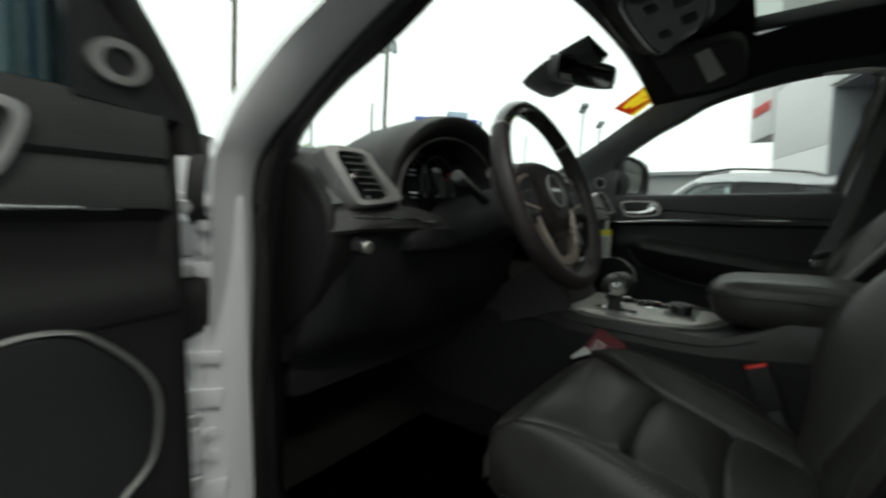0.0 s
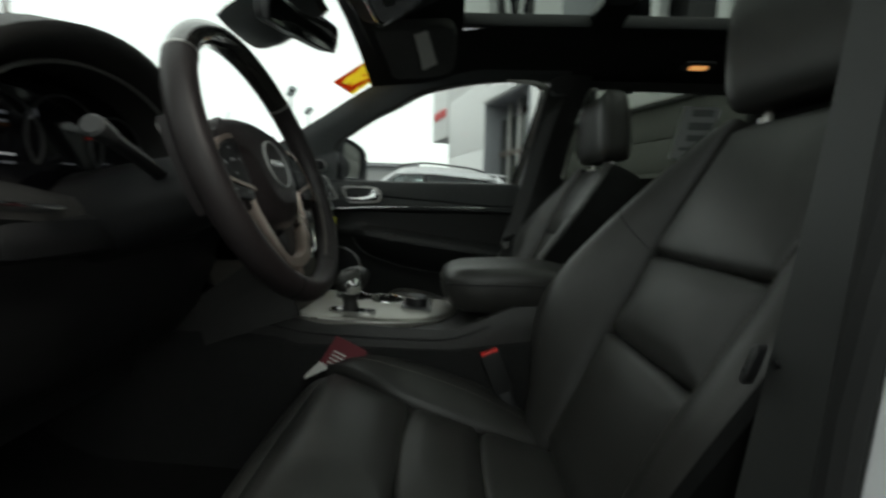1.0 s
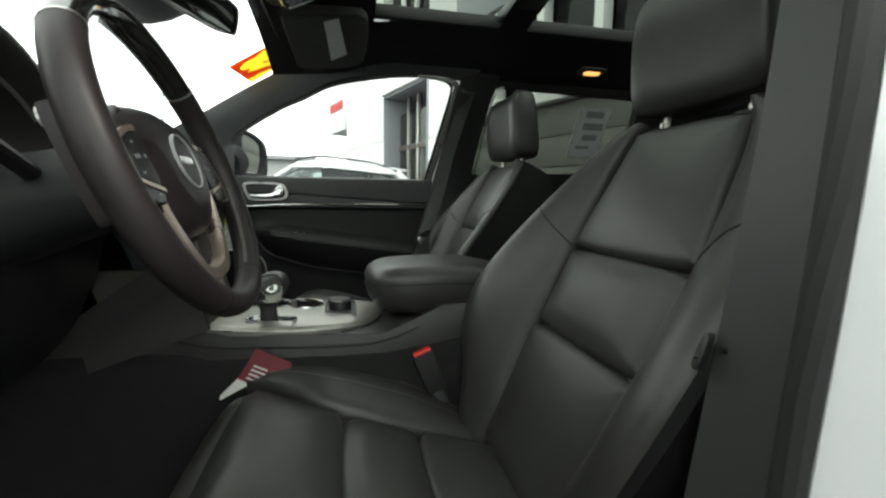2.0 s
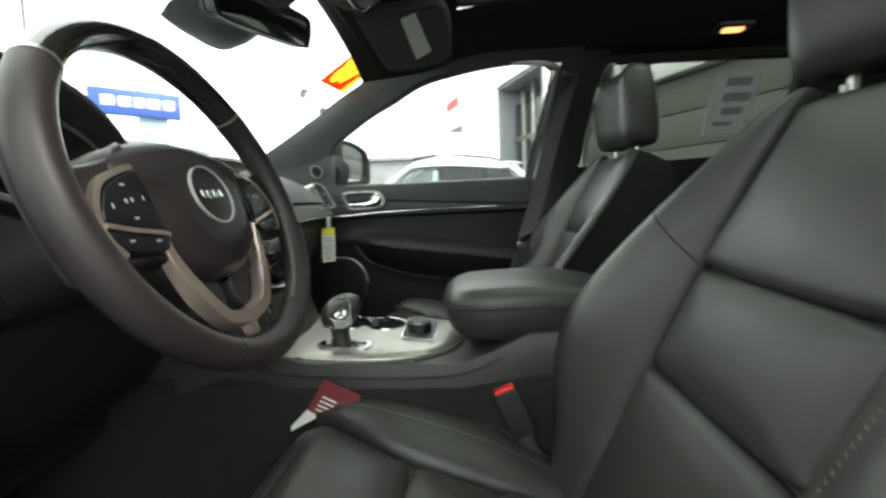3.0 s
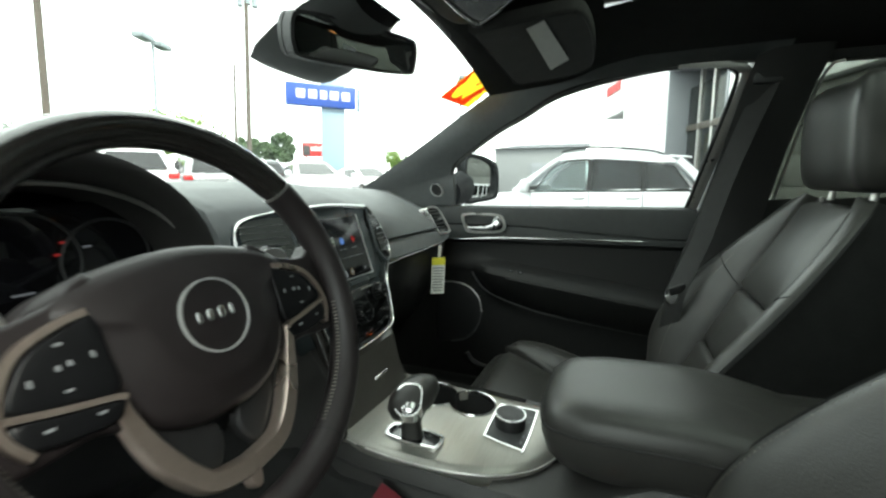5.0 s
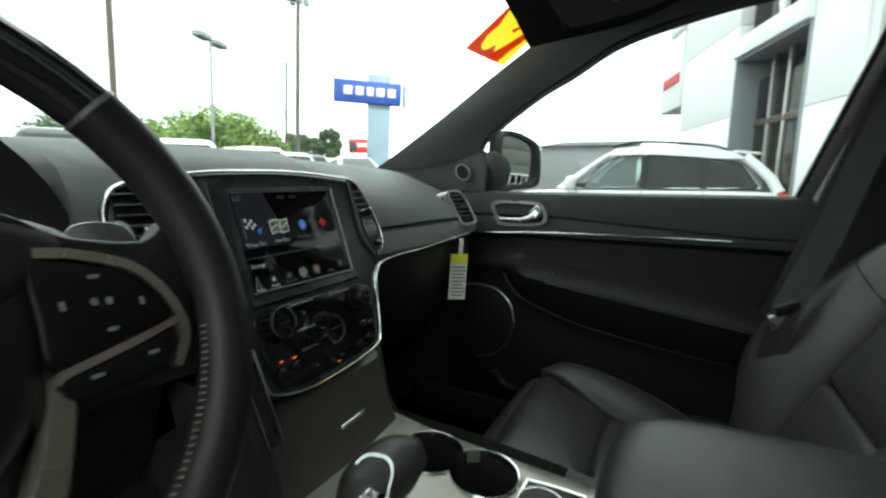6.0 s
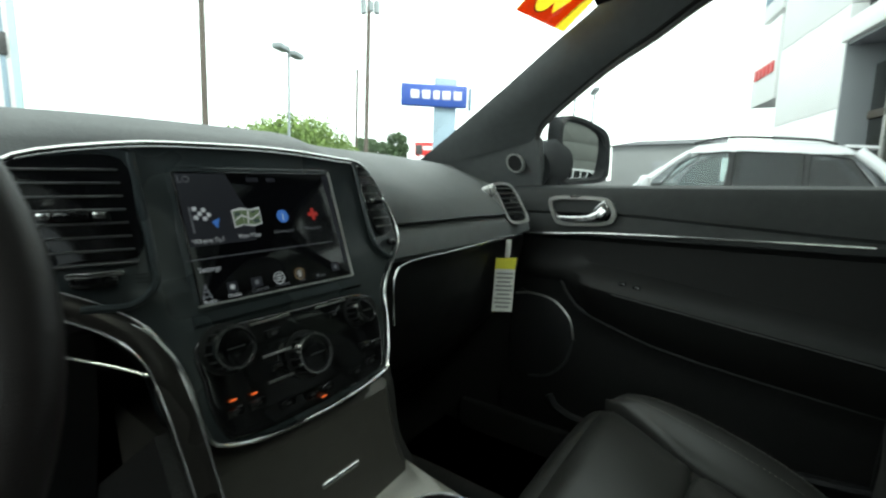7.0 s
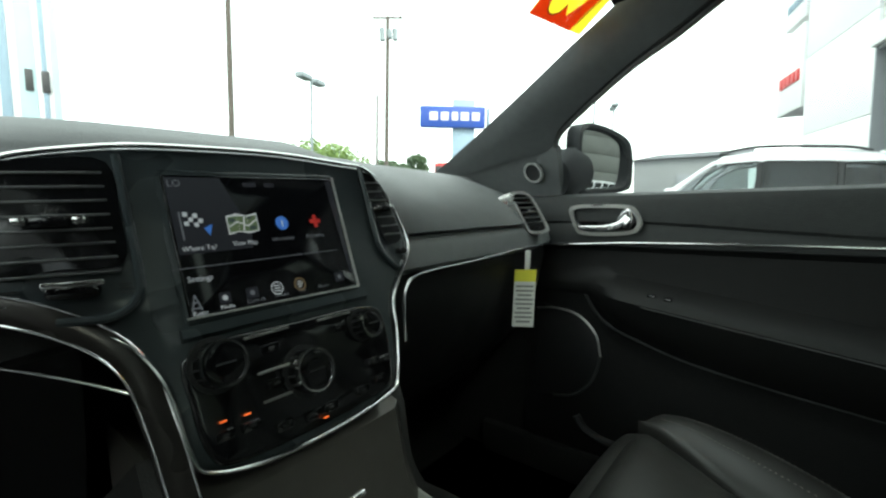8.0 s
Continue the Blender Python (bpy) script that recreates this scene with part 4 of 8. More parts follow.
for s in (-1, 1):
    fl_ = curve([(-0.122, 0.560, 0.93), (-0.124, 0.530, 0.885), (-0.124, 0.512, 0.83), (-0.130, 0.50, 0.795)] if s < 0 else [(0.116, 0.572, 0.93), (0.110, 0.548, 0.885), (0.103, 0.532, 0.83), (0.112, 0.518, 0.790)], 5)
    part("stack_edge", sweep(fl_, [(-0.007, 0.003), (0.007, 0.003), (0.007, -0.20), (-0.007, -0.20)], up=(0, -1, 0.2)), VINYL_C, dashboard)

# outer vents
def side_vent(s, xc=0.606, yc=0.628, kx=0.80, ky=-0.20):
    place = lambda u, v, h: V(s * (xc + u * kx), yc + u * ky + 0.45 * (v - 1.07) - h, v + 0.3 * h)
    if s > 0:
        o = outline([(-0.079, 1.113), (-0.045, 1.118), (-0.013, 1.113), (0.000, 1.095), (0.006, 1.07), (0.010, 1.045), (0.004, 1.036), (-0.030, 1.033), (-0.064, 1.036), (-0.071, 1.055), (-0.076, 1.085)], 5)
    else:
        o = outline([(0.054, 1.141), (0.022, 1.147), (-0.006, 1.141), (-0.015, 1.120), (-0.037, 1.068), (-0.031, 1.056), (0.0, 1.050), (0.026, 1.047), (0.035, 1.06), (0.046, 1.10)], 5)
    cu, cv = (-0.036, 1.074) if s > 0 else (0.010, 1.097)
    i_ = [(cu + (u - cu) * (0.82 if s > 0 else 0.64), cv + (v - cv) * (0.88 if s > 0 else 0.84)) for u, v in o]
    root = part("side_vent", ring(o, i_, -0.02, 0.007 if s > 0 else 0.012, place), SATIN, dashboard, "side air vent with a satin silver frame")
    part("vent_recess", loft([[place(u, v, h) for u, v in i_] for h in (0.004, -0.02)]), PIANO, root)
    for k in range(6):
        v0 = (1.104 - 0.0098 * k) if s > 0 else (1.131 - 0.0115 * k)
        u0, w0 = (-0.068 + 0.0018 * k, 0.064) if s > 0 else (-0.004 - 0.0038 * k, 0.034)
        part("slat", loft([[place(u0 + a, v0 + d, h) for a, h in ((0, 0.0), (w0, 0.0), (w0, 0.007), (0, 0.007))] for d in (0, 0.0016)]), SLAT, root)
    tu, tv = (-0.040, 1.076) if s > 0 else (0.006, 1.100)
    part("thumb_tab", loft([[place(tu + a, tv + d, h) for a, h in ((0, 0.006), (0.014, 0.006), (0.014, 0.012), (0, 0.012))] for d in (0, 0.005)]), CHROME, root)
    wu, wv = (-0.032, 1.0405) if s > 0 else (0.004, 1.0565)
    part("thumb_wheel", loft([[place(wu + a, wv + d, h) for a, h in ((-0.012, 0.006), (0.012, 0.006), (0.009, 0.014), (-0.009, 0.014))] for d in (0, 0.006)]), PIANO, root)


side_vent(1)
side_vent(-1, 0.665, 0.662, 1.25, 0.35)
cap_ = outline([(0.853, 1.148), (0.804, 1.134), (0.735, 1.098), (0.692, 1.045), (0.686, 0.985), (0.715, 0.915), (0.765, 0.850), (0.84, 0.80), (0.95, 0.80), (0.96, 1.0), (0.94, 1.145)], 5)
part("end_cap", puff(cap_, 0.016, 0.014, lambda u, v, h: V(-0.722 - h, u, v), crown=0.004, rings=4, back=0.10), VINYL_D, dashboard, "rounded black end of the dashboard")
lid_ = [(0.83 + (u - 0.83) * 0.80, 0.975 + (v - 0.975) * 0.80) for u, v in cap_]
part("end_cap_lid", puff(lid_, 0.019, 0.004, lambda u, v, h: V(-0.722 - h, u, v), crown=0.004, rings=3), VINYL_D, dashboard)
# light switch
part("light_switch", cyl((-0.700, 0.660, 0.982), (-0.700, 0.634, 0.979), 0.017, 0.014, bev=0.003), PIANO, dashboard)
part("light_switch_cap", cyl((-0.700, 0.6345, 0.9795), (-0.700, 0.630, 0.979), 0.011, 0.010, bev=0.001), SATIN, dashboard, "silver switch cap")

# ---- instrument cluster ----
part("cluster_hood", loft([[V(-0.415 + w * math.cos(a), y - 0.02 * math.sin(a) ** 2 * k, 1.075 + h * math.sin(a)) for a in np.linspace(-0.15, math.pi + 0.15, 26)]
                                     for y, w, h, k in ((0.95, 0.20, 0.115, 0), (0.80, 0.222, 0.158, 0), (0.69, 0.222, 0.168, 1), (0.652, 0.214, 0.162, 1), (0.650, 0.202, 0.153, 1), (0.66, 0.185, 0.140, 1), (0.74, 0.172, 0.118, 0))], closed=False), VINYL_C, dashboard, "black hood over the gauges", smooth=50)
arc = [V(-0.405 + 0.184 * math.cos(a), 0.668, 1.070 + 0.128 * math.sin(a)) for a in np.linspace(-0.2, math.pi + 0.2, 30)]
part("cluster_rim", tube(arc, 0.0030, n=8, up=(0, -1, 0)), SATIN, dashboard, "thin silver rim")
part("cluster_face", box((-0.405, 0.735, 1.075), (0.33, 0.02, 0.20), 0.005), SCREEN, dashboard)
for u, v, r in ((-0.485, 1.10, 0.052), (-0.395, 1.105, 0.060), (-0.305, 1.10, 0.052)):
    rr = [V(u + r * math.cos(a), 0.722, v + r * math.sin(a)) for a in np.linspace(-0.6, math.pi + 0.6, 26)]
    part("gauge_ring", tube(rr, 0.002, n=6, up=(0, -1, 0)), PLASTIC_G, dashboard)
for u, v, w, h, m in ((-0.485, 1.128, 0.014, 0.004, LIT_D), (-0.488, 1.118, 0.020, 0.003, LIT_D), (-0.482, 1.080, 0.022, 0.003, LIT_W), (-0.480, 1.070, 0.016, 0.003, LIT_D), (-0.448, 1.130, 0.003, 0.008, LIT_W), (-0.352, 1.128, 0.006, 0.0025, LIT_R), (-0.358, 1.114, 0.008, 0.0025, LIT_R), (-0.328, 1.120, 0.010, 0.002, LIT_D), (-0.330, 1.080, 0.012, 0.002, LIT_D), (-0.395, 1.075, 0.020, 0.002, LIT_D), (-0.44, 1.135, 0.002, 0.010, LIT_D)):
    part("gauge_mark", box((u, 0.7225, v), (w, 0.002, h)), m, dashboard)
part("cluster_sill", box((-0.405, 0.69, 0.985), (0.36, 0.12, 0.05), 0.02), PLASTIC, dashboard)
part("column_shroud", loft([[V(-0.392 + w * math.cos(a), y, z + h * math.sin(a)) for a in np.linspace(0, 2 * math.pi, 20, endpoint=False)] for y, z, w, h in ((0.70, 1.00, 0.075, 0.065), (0.60, 1.025, 0.066, 0.060), (0.515, 1.05, 0.055, 0.050))]), PLASTIC, dashboard)
for s, lab in ((-1, "left"), (1, "right")):
    st = curve([(-0.392 + s * 0.05, 0.565, 1.060), (-0.392 + s * 0.11, 0.556, 1.080), (-0.392 + s * 0.178, 0.546, 1.101)], 5)
    stk = part("column_stalk", tube(st, 0.009, n=10), PLASTIC, dashboard)
    part("stalk_end", cyl(st[-1] - (st[-1] - st[-2]).normalized() * 0.028, st[-1] + (st[-1] - st[-2]).normalized() * 0.004, 0.0105, 0.012, n=14, bev=0.003), PLASTIC_G, stk, "grey switch end")

# ---- passenger's tag ----
tag = thing("hanging_tag", (0.515, 0.588, 0.90), "white paper tag with a yellow head, hung from the glovebox", "paper tag")
part("string", box((0.517, 0.604, 0.990), (0.010, 0.003, 0.036), 0.0005, m=pose(0, 0, 0, 0, 4, -60)), PAPER, tag)
TAG = lambda u, v, h: V(0.512 + 0.44 * u - 0.7 * h + 0.14 * (v - 0.97), 0.606 - 0.86 * u - 0.5 * h, v)
part("card", loft([[TAG(u, v, h) for u, v in ((-0.0205, 0.972), (0.0205, 0.972), (0.0205, 0.866), (-0.0205, 0.866))] for h in (0, 0.0012)]), PAPER, tag)
part("head", loft([[TAG(u, v, h) for u, v in ((-0.0207, 0.9725), (0.0207, 0.9725), (0.0207, 0.950), (-0.0207, 0.950))] for h in (0.001, 0.0016)]), YELLOW, tag, "yellow printed head")
for k in range(9):
    part("print_line", flat([(x * (0.8 if k % 3 == 2 else 1), v) for x, v in ((-0.0165, 0.943 - 0.0082 * k), (0.0165, 0.943 - 0.0082 * k), (0.0165, 0.9395 - 0.0082 * k), (-0.0165, 0.9395 - 0.0082 * k))], TAG, 0.0016), PRINT, tag, smooth=0)


# ---- steering wheel ----
WC, WL = V(-0.387, 0.447, 1.076), 0.37
steering_wheel = thing("steering_wheel", tuple(WC), "leather and dark wood steering wheel with bronze lower spokes", "steering wheel")
_k = 1 / math.hypot(1, WL)
# u across, v up in the wheel's plane, h towards the driver
WHEEL = lambda u, v, h: WC + V(u, (WL * v - h) * _k, (v + WL * h) * _k)
RM = 0.177


def rim(a0, a1, r=0.0158, name="rim", m=None, label=""):
    path = [(radians(a), RM) for a in np.linspace(a0, a1, max(4, int(abs(a1 - a0) / 5)))]
    R = []
    for a, q in path:
        c, s = math.cos(a), math.sin(a)
        R.append([WHEEL(c * (q + r * math.cos(t)), s * (q + r * math.cos(t)), r * 1.12 * math.sin(t)) for t in np.linspace(0, 2 * math.pi, 16, endpoint=False)])
    return part(name, loft(R), m or LEATHER_W, steering_wheel, label, smooth=60)


rim(41.5, 139.5, 0.0160, "wood_rim", WOOD, "glossy dark wood upper rim")
rim(140.5, 400.5, 0.0163, "leather_rim", None, "black leather lower rim")
for a in (140.0, 41.0):
    rim(a - 0.45, a + 0.45, 0.0168, "rim_ring", SATIN, "thin silver ring")
for a in (243, 297):
    rim(a - 0.3, a + 0.3, 0.0166, "rim_seam", RUBBER)
# thumb grips and stitches on the inner side
for s in (0, 1):
    for k in range(34):
        a = radians((190 + k * 1.5) if s else (350 - k * 1.5))
        c, sn = math.cos(a), math.sin(a)
        if k % 1 == 0:
            p = WHEEL(c * (RM - 0.0155), sn * (RM - 0.0155), 0.006)
            q = WHEEL(c * (RM - 0.0165), sn * (RM - 0.0165), 0.001)
            part("stitch", cyl(p, q, 0.0007, n=4), THREAD, steering_wheel)
# airbag cover
HUB = outline([(-0.116, 0.040), (-0.085, 0.060), (0.0, 0.073), (0.085, 0.060), (0.116, 0.040), (0.101, 0.020), (0.094, -0.006), (0.084, -0.038), (0.062, -0.068), (0.030, -0.083), (0.0, -0.085), (-0.030, -0.083), (-0.062, -0.068), (-0.084, -0.038), (-0.094, -0.006), (-0.101, 0.020)], 4)
part("airbag_cover", puff(HUB, 0.001, 0.024, WHEEL, crown=0.008, rings=7, back=0.05), LEATHER_W, steering_wheel, "black padded airbag cover", smooth=60)
circ = [(0.0335 * math.cos(k * math.pi / 16), 0.002 + 0.0335 * math.sin(k * math.pi / 16)) for k in range(32)]
shr_ = lambda f: [(x * f, 0.002 + (y - 0.002) * f) for x, y in circ]
part("emblem_ring", ring(circ, shr_(0.945), 0.000, 0.0112, WHEEL), SILVER_P, steering_wheel, "chrome emblem ring")
part("emblem_disc", puff(shr_(0.96), 0.0092, 0.001, WHEEL, rings=1, back=-0.002), LEATHER_W, steering_wheel)
for k, (u, w, h) in enumerate(((-0.0165, 0.0045, 0.011), (-0.0055, 0.0060, 0.011), (0.0055, 0.0060, 0.011), (0.0165, 0.0045, 0.011))):
    part("emblem_bar", puff(rrect(w, h, 0.0025, cx=u, cy=0.003), 0.0106, 0.001, WHEEL, rings=1, back=-0.007), CHROME_S, steering_wheel)
nrm = (WHEEL(0, 0, 1) - WHEEL(0, 0, 0))
# spokes with switch pods, set back from the rim
for s in (-1, 1):
    sp = outline([(s * 0.070, 0.058), (s * 0.105, 0.044), (s * 0.145, 0.036), (s * 0.170, 0.050), (s * 0.174, 0.0), (s * 0.168, -0.052), (s * 0.150, -0.056), (s * 0.105, -0.052), (s * 0.070, -0.050)], 4)
    part("spoke", puff(sp, -0.006, 0.008, WHEEL, rings=2, back=0.030), LEATHER_W, steering_wheel, smooth=60)
    pod = outline([(s * 0.084, 0.029), (s * 0.098, 0.027), (s * 0.124, 0.017), (s * 0.137, 0.002), (s * 0.1435, -0.016), (s * 0.118, -0.0225), (s * 0.084, -0.028), (s * 0.082, 0.0)], 4)
    pd = part("switch_pod", puff(pod, 0.001, 0.003, WHEEL, rings=2, back=0.010), SWITCH, steering_wheel)
    low = outline([(s * 0.144, -0.0235), (s * 0.141, -0.040), (s * 0.120, -0.046), (s * 0.092, -0.047), (s * 0.084, -0.040), (s * 0.085, -0.034), (s * 0.118, -0.0285)], 4)
    part("switch_pod", puff(low, 0.001, 0.003, WHEEL, rings=2, back=0.010), SWITCH, steering_wheel)
    for u, v, w, h in ((0.110, 0.016, 0.005, 0.0022), (0.112, -0.015, 0.005, 0.0022), (0.093, 0.003, 0.0022, 0.005), (0.130, -0.003, 0.0022, 0.005), (0.107, 0.002, 0.003, 0.004), (0.114, 0.001, 0.003, 0.004), (0.099, -0.037, 0.006, 0.0022), (0.128, -0.034, 0.006, 0.0022)):
        part("switch_mark", puff(rrect(w, h, 0.0008, cx=s * u, cy=v), 0.0016, 0.0003, WHEEL, rings=1, back=0.0), MARK, pd)
    br = curve([WHEEL(s * u, v, -0.003) for u, v in ((0.088, 0.033), (0.104, 0.030), (0.129, 0.0195), (0.1425, 0.003), (0.1490, -0.016), (0.1480, -0.031), (0.139, -0.046))], 6)
    part("spoke_bezel", sweep(br, [(-0.0028, 0.004), (0.0028, 0.004), (0.0028, -0.006), (-0.0028, -0.006)], up=nrm), BRONZE, steering_wheel, "bronze switch surround")
    mid = curve([WHEEL(s * u, v, -0.001) for u, v in ((0.146, -0.019), (0.118, -0.0255), (0.088, -0.031), (0.082, -0.034))], 5)
    part("spoke_bezel", sweep(mid, [(-0.0022, 0.003), (0.0022, 0.003), (0.0022, -0.006), (-0.0022, -0.006)], up=nrm), BRONZE, steering_wheel, "bronze switch divider")
    lw = curve([WHEEL(s * u, v, h) for u, v, h in ((0.086, -0.032, -0.004), (0.082, -0.052, -0.008), (0.070, -0.084, -0.010), (0.053, -0.113, -0.011), (0.034, -0.130, -0.012), (0.0, -0.136, -0.013))], 6)
    part("lower_spoke", sweep(lw, [(-0.0085, 0.002), (-0.0065, 0.005), (0.0065, 0.005), (0.0085, 0.002), (0.009, -0.010), (-0.009, -0.010)], up=nrm, taper=lambda t: 0.55 + 0.5 * min(1, 2.2 * t)), BRONZE, steering_wheel, "bronze lower spoke")
    part("spoke_filler", puff(outline([(s * 0.060, -0.055), (s * 0.080, -0.045), (s * 0.062, -0.082), (s * 0.042, -0.110), (s * 0.020, -0.125), (s * 0.010, -0.09)], 4), -0.022, 0.004, WHEEL, rings=2, back=0.035), PLASTIC, steering_wheel)
    pd_ = outline([(s * 0.122, 0.056), (s * 0.150, 0.054), (s * 0.154, 0.038), (s * 0.132, 0.030), (s * 0.116, 0.034)], 4)
    part("shift_paddle", puff(pd_, -0.036, 0.001, WHEEL, rings=1, back=0.041), SATIN, steering_wheel, "silver shift paddle")
lip = outline([(-0.007, -0.144), (0.007, -0.144), (0.007, -0.152), (0.004, -0.163), (-0.004, -0.163), (-0.007, -0.152)], 4)
part("lower_clip", puff([(u, v + 0.006) for u, v in lip], -0.011, 0.002, WHEEL, rings=2, back=0.024), BRONZE, steering_wheel)
part("hub_back", loft([[WHEEL(r * math.cos(a), r * math.sin(a) - 0.005, -h) for a in np.linspace(0, 2 * math.pi, 24, endpoint=False)] for r, h in ((0.07, 0.03), (0.066, 0.06), (0.05, 0.085))]), PLASTIC, steering_wheel)

# ---- centre console ----
console = thing("centre_console", (0, 0.2, FLOOR_Z), "black centre console with a brushed plate and padded armrest", "console")
dp = lambda y: 0.10 if 0.27 < y < 0.51 else 0.0  # the well under the cups and the lever
R = []
for y, w, z, low in ((1.05, 0.110, 0.80, 0.50), (0.60, 0.125, 0.80, 0.50), (0.53, 0.134, 0.788, 0.50), (0.50, 0.144, 0.781, 0.50), (0.40, 0.150, 0.775, 0.52), (0.28, 0.148, 0.768, 0.52), (0.265, 0.147, 0.767, 0.52), (0.18, 0.142, 0.763, 0.52), (0.12, 0.136, 0.785, 0.52), (0.06, 0.132, 0.812, 0.52), (-0.30, 0.130, 0.82, 0.52)):
    R.append([V(-w + 0.01, y, low), V(-w - 0.004, y, z - 0.09), V(-w, y, z - 0.035), V(-w + 0.004, y, z - 0.006), V(-w + 0.014, y, z + 0.009), V(-w + 0.024, y, z + 0.008 - dp(y)), V(w - 0.024, y, z + 0.008 - dp(y)), V(w - 0.014, y, z + 0.009), V(w - 0.004, y, z - 0.006), V(w, y, z - 0.035), V(w + 0.004, y, z - 0.09), V(w - 0.01, y, low)])
part("console_body", loft(R), VINYL_C, console, smooth=50)
for s in (-1, 1):
    R = [[V(s * (w + 0.006), y, z - 0.032 - 0.02 * max(0, (y - 0.3) / 0.3)), V(s * (w + 0.009), y, z - 0.042 - 0.02 * max(0, (y - 0.3) / 0.3)), V(s * (w + 0.012), y, FLOOR_Z + 0.005), V(s * (w - 0.02), y, FLOOR_Z + 0.005), V(s * (w - 0.02), y, z - 0.034)] for y, w, z in ((1.05, 0.116, 0.80), (0.60, 0.129, 0.80), (0.50, 0.146, 0.785), (0.40, 0.151, 0.778), (0.28, 0.149, 0.770), (0.18, 0.144, 0.768), (0.0, 0.136, 0.79), (-0.30, 0.132, 0.80))]
    part("console_side_carpet", loft(R), CARPET, console, "black carpeted console side")
CON = lambda u, v, h: V(u, v, 0.783 + 0.06 * (v - 0.35) + h)
pl = outline([(-0.108, 0.545), (-0.09, 0.558), (-0.04, 0.562), (0.04, 0.562), (0.098, 0.558), (0.108, 0.545), (0.104, 0.50), (0.100, 0.44), (0.099, 0.36), (0.100, 0.26), (0.098, 0.20), (0.085, 0.178), (0.04, 0.170), (-0.02, 0.184), (-0.072, 0.212), (-0.108, 0.258), (-0.128, 0.32), (-0.137, 0.40), (-0.134, 0.47), (-0.122, 0.52)], 4)
# one opening for the two cups, seen from its middle
CC = (0.050, 0.385)


def cup_edge(a, f=1.0):
    c, s = math.cos(a), math.sin(a)
    best = 0.0
    for q in (0.347, 0.423):
        dv = q - CC[1]
        bq = dv * s
        disc_ = bq * bq - dv * dv + 0.043 ** 2
        if disc_ > 0:
            best = max(best, bq + math.sqrt(disc_))
    return (CC[0] + best * f * c, CC[1] + best * f * s)


angs = [math.atan2(v - CC[1], u - CC[0]) for u, v in pl]
hole = [cup_edge(a) for a in angs]
lip_ = lambda f: [(CC[0] + (u - CC[0]) * f, CC[1] + (v - CC[1]) * f) for u, v in pl]
R = [[CON(u, v, -0.02) for u, v in pl], [CON(u, v, 0.003) for u, v in pl], [CON(u, v, 0.008) for u, v in lip_(0.975)], [CON(u, v, 0.010) for u, v in lip_(0.93)], [CON(u, v, 0.011) for u, v in hole], [CON(u, v, -0.004) for u, v in hole]]
part("console_plate", loft(R, caps=False), PLATE, console, "brushed grey-gold plate", smooth=40)
part("plate_edge", tube([CON(u, v, 0.003) for u, v in pl], 0.0013, loop=True, n=6), SATIN, console, "thin silver edge")
line = curve([(-0.126, 0.60, 0.786), (-0.1425, 0.50, 0.768), (-0.1490, 0.40, 0.762), (-0.1470, 0.28, 0.757), (-0.1415, 0.20, 0.757), (-0.1375, 0.15, 0.768), (-0.1340, 0.11, 0.784)], 6)
part("side_seam", tube(line, 0.0022, n=6), RUBBER, console)
# gear lever
sl = outline([(-0.106, 0.365), (-0.098, 0.352), (-0.076, 0.352), (-0.068, 0.365), (-0.068, 0.43), (-0.076, 0.445), (-0.098, 0.445), (-0.106, 0.43)], 4)
part("shift_slot", ring(sl, [(-0.087 + (u + 0.087) * 0.82, 0.399 + (v - 0.399) * 0.88) for u, v in sl], 0.010, 0.0145, CON), CHROME, console, "chrome slot frame")
part("shift_boot", puff(sl, 0.0115, 0.001, CON, rings=1, back=-0.008), PIANO, console)
lever = thing("gear_lever", (-0.09, 0.40, 0.79), "black gear lever with chrome-edged knob and thumb button", "gear lever")
R = []
for z, w, d, y in ((0.794, 0.013, 0.017, 0.402), (0.82, 0.012, 0.015, 0.404), (0.830, 0.013, 0.018, 0.404), (0.839, 0.024, 0.022, 0.403), (0.850, 0.038, 0.028, 0.400), (0.863, 0.046, 0.031, 0.398), (0.877, 0.042, 0.028, 0.398), (0.885, 0.030, 0.020, 0.399), (0.888, 0.014, 0.010, 0.400)):
    R.append([V(-0.086 + w * math.copysign(abs(math.cos(a)) ** 0.8, math.cos(a)), y + d * math.sin(a) - 0.2 * w * math.cos(a), z + 0.16 * w * math.cos(a) * (z > 0.84)) for a in np.linspace(0, 2 * math.pi, 24, endpoint=False)])
part("stem", loft(R), LEATHER, lever, "black leather knob and stem", smooth=60)
KN = lambda u, v, h: V(-0.1105, 0.394, 0.871) + u * V(0.25, -0.968, 0) + v * V(0.76, 0.196, 0.62) + h * V(-0.60, -0.155, 0.785)
cap = rrect(0.040, 0.052, 0.016)
part("knob_bezel", ring(cap, [(u * 0.88, v * 0.88) for u, v in cap], -0.020, 0.004, KN), CHROME_S, lever, "chrome knob bezel")
part("knob_face", puff([(u * 0.88, v * 0.88) for u, v in cap], 0.002, 0.002, KN, crown=0.003, rings=3, back=0.015), PIANO, lever)
part("thumb_button", puff(rrect(0.022, 0.023, 0.008, cy=-0.010), 0.0065, 0.002, KN, crown=0.002, rings=3), CHROME_S, lever, "silver thumb button")
ck = lambda f: [(-0.086 + 0.0395 * f * math.cos(a), 0.402 + 0.0290 * f * math.sin(a) - 0.2 * 0.0395 * f * math.cos(a)) for a in np.linspace(0, 2 * math.pi, 24, endpoint=False)]
